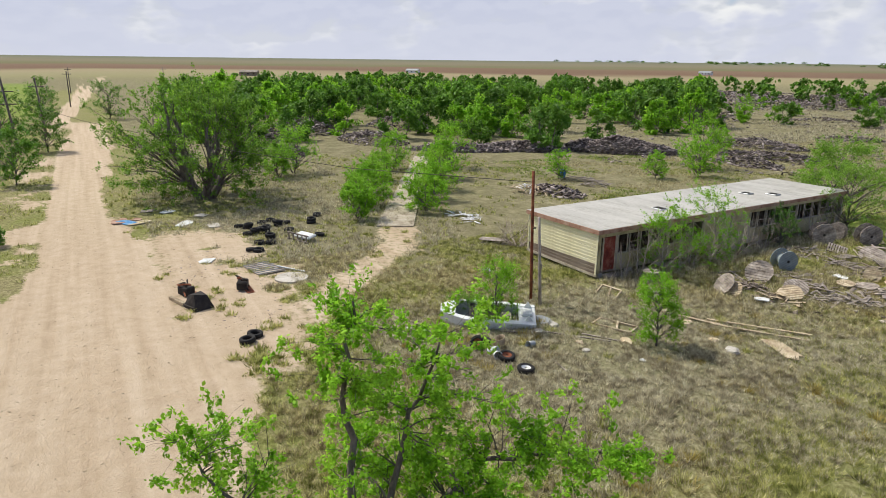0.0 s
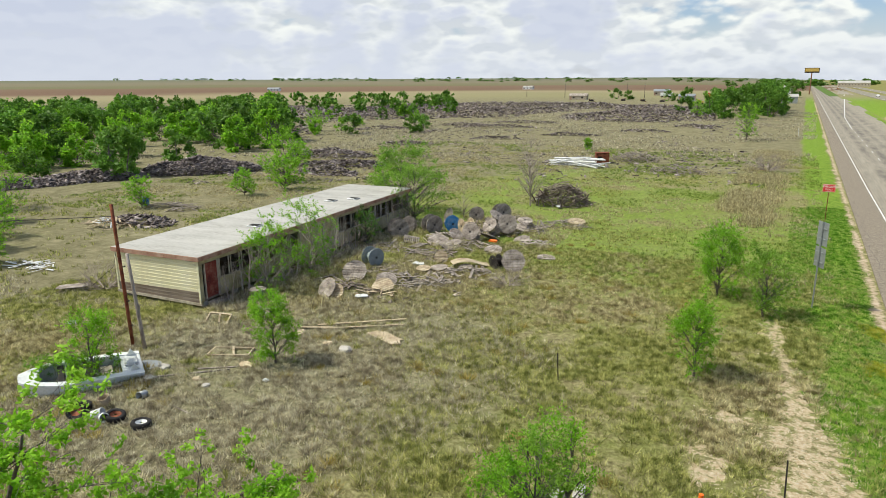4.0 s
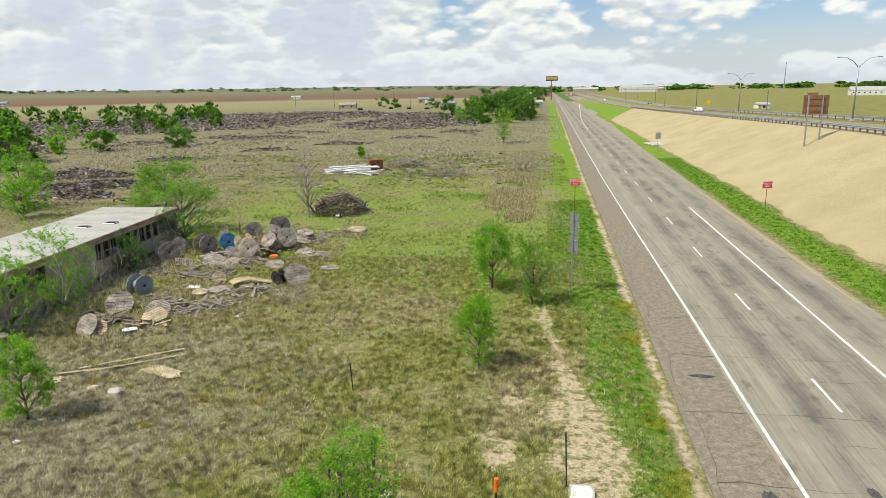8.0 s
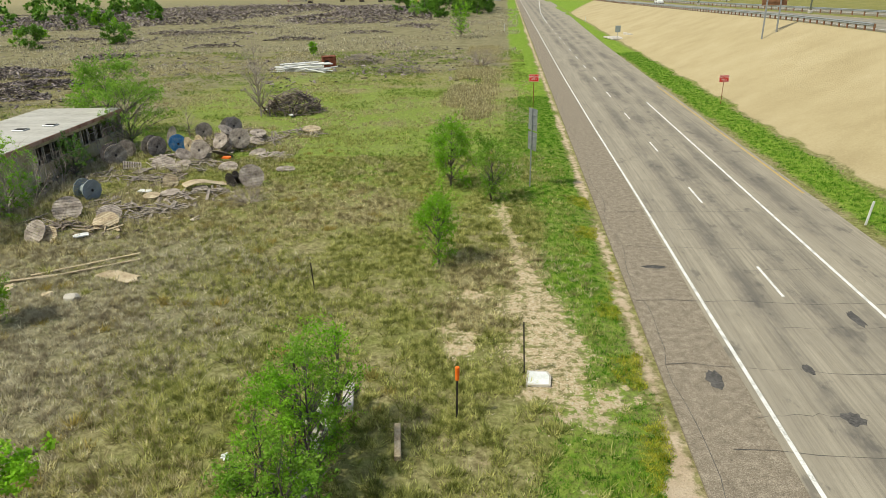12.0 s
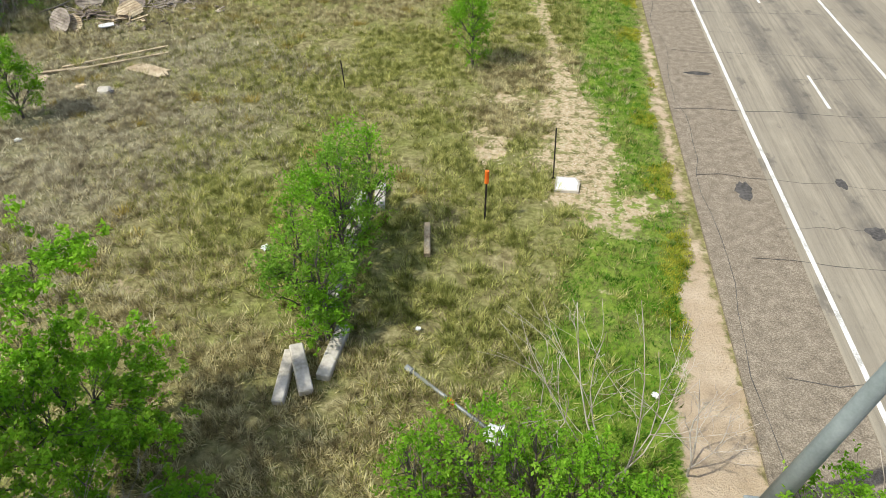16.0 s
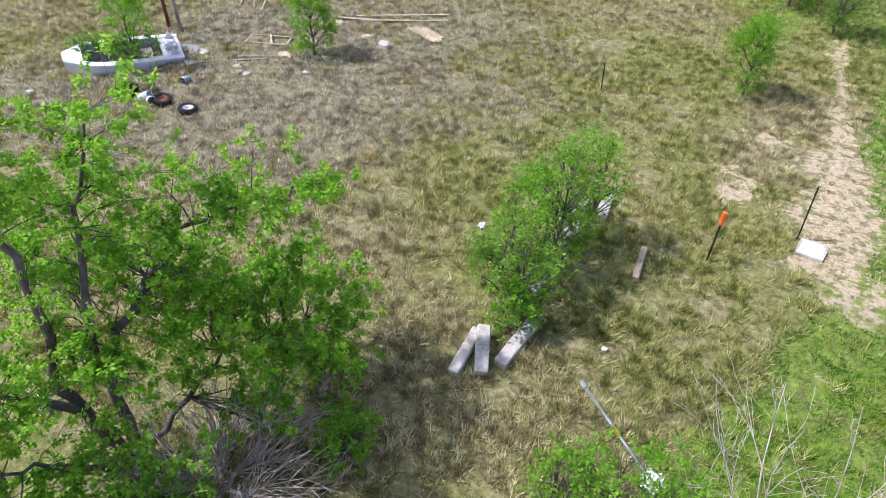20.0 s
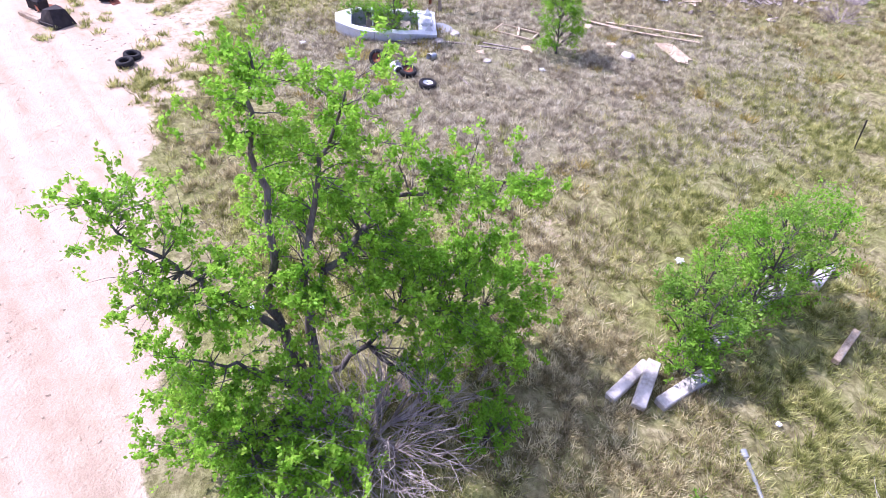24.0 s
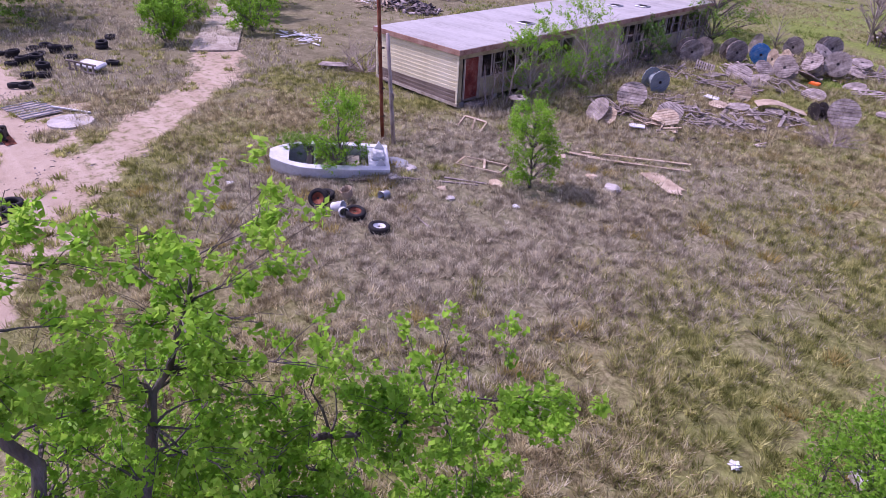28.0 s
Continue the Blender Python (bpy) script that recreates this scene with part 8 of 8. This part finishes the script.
M["splinter"] = material("splinter", [(0.12, 0.095, 0.078), (0.27, 0.225, 0.185), (0.43, 0.37, 0.31)], 1.8, 0.95, 0.5, island=0.5, fine=0.7)
M["caliche"] = material("caliche", [(0.42, 0.33, 0.22), (0.60, 0.52, 0.39), (0.70, 0.64, 0.52)], 2.0, 0.95, 0.4, island=0.2)
M["blade_dry"] = material("blade_dry", [(0.24, 0.20, 0.098), (0.50, 0.44, 0.238), (0.74, 0.68, 0.410)], 3.2, 0.9, 0, island=0.35, trans=0.42, spread=(0.38, 0.62), fine=0.2)
M["blade_grey"] = material("blade_grey", [(0.26, 0.22, 0.145), (0.50, 0.45, 0.315), (0.74, 0.69, 0.50)], 3.2, 0.9, 0, island=0.35, trans=0.42, spread=(0.38, 0.62), fine=0.2)
M["blade_olive"] = material("blade_olive", [(0.17, 0.19, 0.042), (0.38, 0.395, 0.12), (0.64, 0.62, 0.255)], 3.2, 0.85, 0, island=0.35, trans=0.42, spread=(0.38, 0.62), fine=0.2)
M["blade_green"] = material("blade_green", [(0.07, 0.19, 0.012), (0.17, 0.36, 0.03), (0.34, 0.45, 0.10)], 2.1, 0.7, 0, island=0.35, trans=0.42, spread=(0.38, 0.62), fine=0.2)


M["blade_yellow"] = material("blade_yellow", [(0.26, 0.28, 0.02), (0.46, 0.46, 0.05), (0.62, 0.58, 0.12)], 2.1, 0.8, 0, island=0.3, trans=0.42)
M["blade_meadow"] = material("blade_meadow", [(0.10, 0.17, 0.022), (0.24, 0.33, 0.06), (0.45, 0.50, 0.15)], 2.1, 0.8, 0, island=0.35, trans=0.42, spread=(0.38, 0.62), fine=0.2)


def scatter(n, x0, x1, y0, y1, keep):
    x, y = rg.uniform(x0, x1, n), rg.uniform(y0, y1, n)
    sand, green, gravel, scrub, bank = zones(x, y)
    bare = np.maximum(sand, gravel)
    on = ~((x > 5.2) & (x < 18.5)) & (rg.random(n) < keep(x, y, sand, green, gravel)) & (bare < 0.45)
    inside = (np.abs(-0.0698 * (y - 25.2) - (x + 28.35) - 3.3) < 3.5) & (y > 25) & (y < 52)
    on &= ~inside
    return x[on], y[on]


cl = lambda x, y: fbm(x, y, 3.0, 61, 3)
x, y = scatter(165000, -40, 4, 4, 48, lambda x, y, s, g, gr: (0.06 + 0.94 * smooth(0.40, 0.56, fbm(x, y, 0.5, 63, 2))) * np.clip((cl(x, y) - 0.16) * 2.6, 0, 1) * (1 - 0.85 * smooth(0.25, 0.6, g) * (x > -0.5)))
half = fbm(x, y, 9, 71, 3) + 0.2 * (rg.random(len(x)) - 0.5) + 0.06 * smooth(10, 34, y)
ash = greyness(x, y) + 1.0 * (rg.random(len(x)) - 0.5) > 0.5
for name, mat, sel in (("dry_grass", "blade_dry", (half < 0.46) & ~ash), ("grey_grass", "blade_grey", ash), ("olive_grass", "blade_olive", (half >= 0.46) & ~ash)):
    hx = x[sel]
    tufts(name, "tufts of dry grass over the near field", hx, y[sel], rg.uniform(0.12, 0.34, len(hx)), 13, mat, 3, 0.19, 0.014, 1.1)
x, y = scatter(62000, -72, 3, 42, 125, lambda x, y, s, g, gr: np.clip((cl(x, y) - 0.30) * 2.4, 0, 1))
half = fbm(x, y, 9, 72, 3)
for name, mat, sel in (("dry_grass", "blade_dry", half < 0.44), ("olive_grass", "blade_olive", (half >= 0.44) & (half < 0.53)), ("green_grass", "blade_meadow", half >= 0.53)):
    hx = x[sel]
    tufts(name, "tufts of grass over the middle field", hx, y[sel], rg.uniform(0.12, 0.32, len(hx)), 8, mat, 4, 0.24, 0.02)
ang, dd = np.radians(rg.uniform(-1, 60, 26000)), np.sqrt(rg.uniform(110**2, 300**2, 26000))
x, y = -dd * np.sin(ang), dd * np.cos(ang)
keep = fbm(x, y, 11, 73, 4) > 0.47
tufts("scrub_grass", "dry brush and straw clumps over the far scrub", x[keep], y[keep], rg.uniform(0.25, 0.7, keep.sum()), 6, "blade_grey", 15, 0.45, 0.07, 0.8)
x, y = scatter(26000, 0.2, 5.0, 8, 75, lambda x, y, s, g, gr: g)
tufts("green_grass", "short bright green grass along the road verge", x, y, rg.uniform(0.06, 0.16, len(x)), 9, "blade_green", 5, 0.12, 0.013, 0.8)
x, y = scatter(7000, 3.4, 5.0, 12, 40, lambda x, y, s, g, gr: smooth(3.6, 4.4, x + 0.5 * (fbm(x, y, 1.2, 17, 2) - 0.5)) * smooth(0.40, 0.55, fbm(x, y, 2.2, 18, 2)))
tufts("yellow_grass", "yellow-green grass fringe along the road edge", x, y, rg.uniform(0.06, 0.15, len(x)), 9, "blade_yellow", 31, 0.12, 0.013, 0.8)
x, y = scatter(12000, 18.2, 22.8, 30, 120, lambda x, y, s, g, gr: g)
tufts("green_grass", "short bright green grass below the embankment", x, y, rg.uniform(0.08, 0.2, len(x)), 7, "blade_green", 6, 0.15, 0.02, 0.8)
x, y = scatter(9000, -7, 2, 60, 130, lambda x, y, s, g, gr: smooth(3.5, 1.0, np.abs(x + 3.6)) * smooth(0.4, 0.6, fbm(x, y, 6, 9)))
tufts("tall_dry_grass", "tall pale dry grass strip beside the verge", x, y, rg.uniform(0.4, 0.8, len(x)), 9, "blade_dry", 7, 0.25, 0.03)
x, y = scatter(9000, -90, -30, -8, 45, lambda x, y, s, g, gr: np.clip((cl(x, y) - 0.36) * 2.6, 0, 1))
tufts("dry_grass", "tufts of dry grass beyond the building", x, y, rg.uniform(0.15, 0.4, len(x)), 8, "blade_olive", 8, 0.22, 0.03)
# low round weeds on the sand and in the field
x, y = rg.uniform(-60, -22, 900), rg.uniform(-6, 20, 900)
sd = zones(x, y)[0]
keep = (fbm(x, y, 4, 88, 3) > 0.5) & (y > np.interp(x, *ROAD_R) - 0.4)
x, y = x[keep], y[keep]
x, y = np.append(x, rg.normal(-25.9, 0.9, 26)), np.append(y, rg.normal(5.1, 0.5, 26))
tufts("weeds", "low round olive weeds scattered over sandy ground", x, y, rg.uniform(0.12, 0.34, len(x)), 60, "blade_olive", 9, 0.28, 0.02, 0.9)
x, y = scatter(520, -32, 2, 8, 60, lambda x, y, s, g, gr: smooth(0.5, 0.6, fbm(x, y, 7, 93)))
tufts("weeds", "low round yellow-green weeds in dry grass", x, y, rg.uniform(0.15, 0.35, len(x)), 50, "blade_olive", 10, 0.22, 0.016, 0.8)
yx, yy = np.array([-1.85, -2.2, -20.4, -24.9, -25.6]), np.array([13.1, 13.5, 26.4, 25.0, 24.4])
tufts("spiky_plants", "spiky yellow-green yucca clumps in grass", yx, yy, np.array([0.55, 0.4, 0.6, 0.6, 0.5]), 90, "blade_olive", 11, 0.12, 0.012, 1.1)
M["blade_amber"] = material("blade_amber", [(0.26, 0.20, 0.055), (0.42, 0.34, 0.10), (0.58, 0.49, 0.19)], 1.7, 0.9, 0, island=0.3, trans=0.45)
x, y = scatter(420, -34, 0, 9, 50, lambda x, y, s, g, gr: smooth(0.46, 0.6, fbm(x, y, 6, 97)))
tufts("weeds", "rounded amber-brown weed clumps in dry grass", x, y, rg.uniform(0.18, 0.4, len(x)), 70, "blade_amber", 12, 0.3, 0.016, 0.9)
# tall straw among the spools and along the building
x, y = rg.uniform(-27.5, -14, 5200), rg.uniform(28, 58, 5200)
keep = (fbm(x, y, 2.5, 19, 3) > 0.47) & (np.abs(x + 21.5) < 6)
tufts("tall_dry_grass", "tall pale straw growing between cable spools", x[keep], y[keep], rg.uniform(0.2, 0.6, keep.sum()), 10, "blade_dry", 13, 0.2, 0.02, 0.8)
x, y = rg.uniform(-28.2, -26.2, 900), rg.uniform(25.5, 51, 900)
tufts("tall_dry_grass", "tall pale straw along the building wall", x + 0.0698 * -(y - 25), y, rg.uniform(0.25, 0.7, 900), 10, "blade_grey", 14, 0.2, 0.02, 0.8)
# heaps of loose dead branches, not rooted bushes
g, _ = grow(203, 1.5, 2.4, limbs=120, trunk_r=0.04, stems=7, up=0.3, base=0.1)
solo("dead_bush", g, M["dead_wood"], "grey-brown brush pile heaped behind the building", "bush", pose(-36.6, 25.2, 0))
g, _ = grow(204, 0.9, 1.6, limbs=90, trunk_r=0.03, stems=6, up=0.2, base=0.1)
solo("dead_bush", g, M["dead_wood"], "tangle of bare grey branches lying in grass", "bush", pose(-14.9, 37.0, 0))
g, _ = grow(205, 2.3, 3.0, limbs=110, trunk_r=0.07, stems=5, up=0.3, base=0.12)
solo("dead_bush", g, M["dead_wood"], "fallen bare grey branches beside the verge", "bush", pose(-3.3, 102, 0))
# dead twigs under the tall elm
g, _ = grow(201, 2.0, 2.9, limbs=170, trunk_r=0.05, stems=5, up=0.4, base=0.1)
solo("dead_bush", g, M["dead_wood"], "tangle of dead grey twigs below the tall elm", "bush", pose(-7.5, 4.2, 0))
g, _ = grow(202, 1.6, 2.6, limbs=100, trunk_r=0.04, stems=5, up=0.4, base=0.1)
solo("dead_bush", g, M["dead_wood"], "tangle of dead grey-brown twigs on shaded ground", "bush", pose(-7.2, 3.2, 0))
# pale stones on the bare track
x, y = rg.uniform(-2.5, 3.2, 3000), rg.uniform(15, 37, 3000)
gv = zones(x, y)[2]
keep = rg.random(3000) < gv
plates("track_stones", "pale caliche stones on the bare track", np.stack([x[keep], y[keep], ground_z(x[keep], y[keep]) + 0.005], 1), 0.055, "caliche", 5, 0.2)
x, y = rg.uniform(-60, -8, 2600), rg.uniform(-6, 14, 2600)
keep = (rg.random(2600) < zones(x, y)[0] * fbm(x, y, 3, 15))
plates("road_stones", "small stones and clods on the sandy road", np.stack([x[keep], y[keep], ground_z(x[keep], y[keep]) + 0.01], 1), 0.07, "tan_wood", 6, 0.2)

# splinters and short boards strewn between the spools
a, d = rg.uniform(0, 2 * np.pi, 700), np.sqrt(rg.random(700))
x = np.concatenate([-21.8 + 4.2 * d[:450] * np.cos(a[:450]), -20.6 + 4.6 * d[450:] * np.cos(a[450:])])
y = np.concatenate([49.5 + 5.0 * d[:450] * np.sin(a[:450]), 36.5 + 6.0 * d[450:] * np.sin(a[450:])])
keep = fbm(x, y, 2.5, 29, 3) > 0.5
plates("wood_splinters", "weathered splinters and short boards strewn between cable spools", np.stack([x[keep], y[keep], ground_z(x[keep], y[keep]) + rg.uniform(0.02, 0.12, keep.sum())], 1), 0.34, "splinter", 21, 0.2)

# clods, chips and small dark litter over the yard
x, y = rg.uniform(-58, -30, 1500), rg.uniform(1, 17, 1500)
keep = (fbm(x, y, 5, 25, 3) > 0.5) & (y > np.interp(x, *ROAD_R) + 0.2)
plates("yard_chips", "small dark chips and clods strewn over the sandy yard", np.stack([x[keep], y[keep], ground_z(x[keep], y[keep]) + 0.01], 1), 0.09, "rubble", 9, 0.2)
x, y = rg.uniform(-80, -34, 5200), rg.uniform(3, 24, 5200)
keep = (fbm(x, y, 4, 27, 3) > 0.46) & (y > np.interp(x, *ROAD_R) + 1.0) & (zones(x, y)[0] < 0.55)
tufts("scrub_grass", "brown-grey dry brush around the yard", x[keep], y[keep], rg.uniform(0.15, 0.45, keep.sum()), 12, "blade_grey", 16, 0.3, 0.02, 0.8)
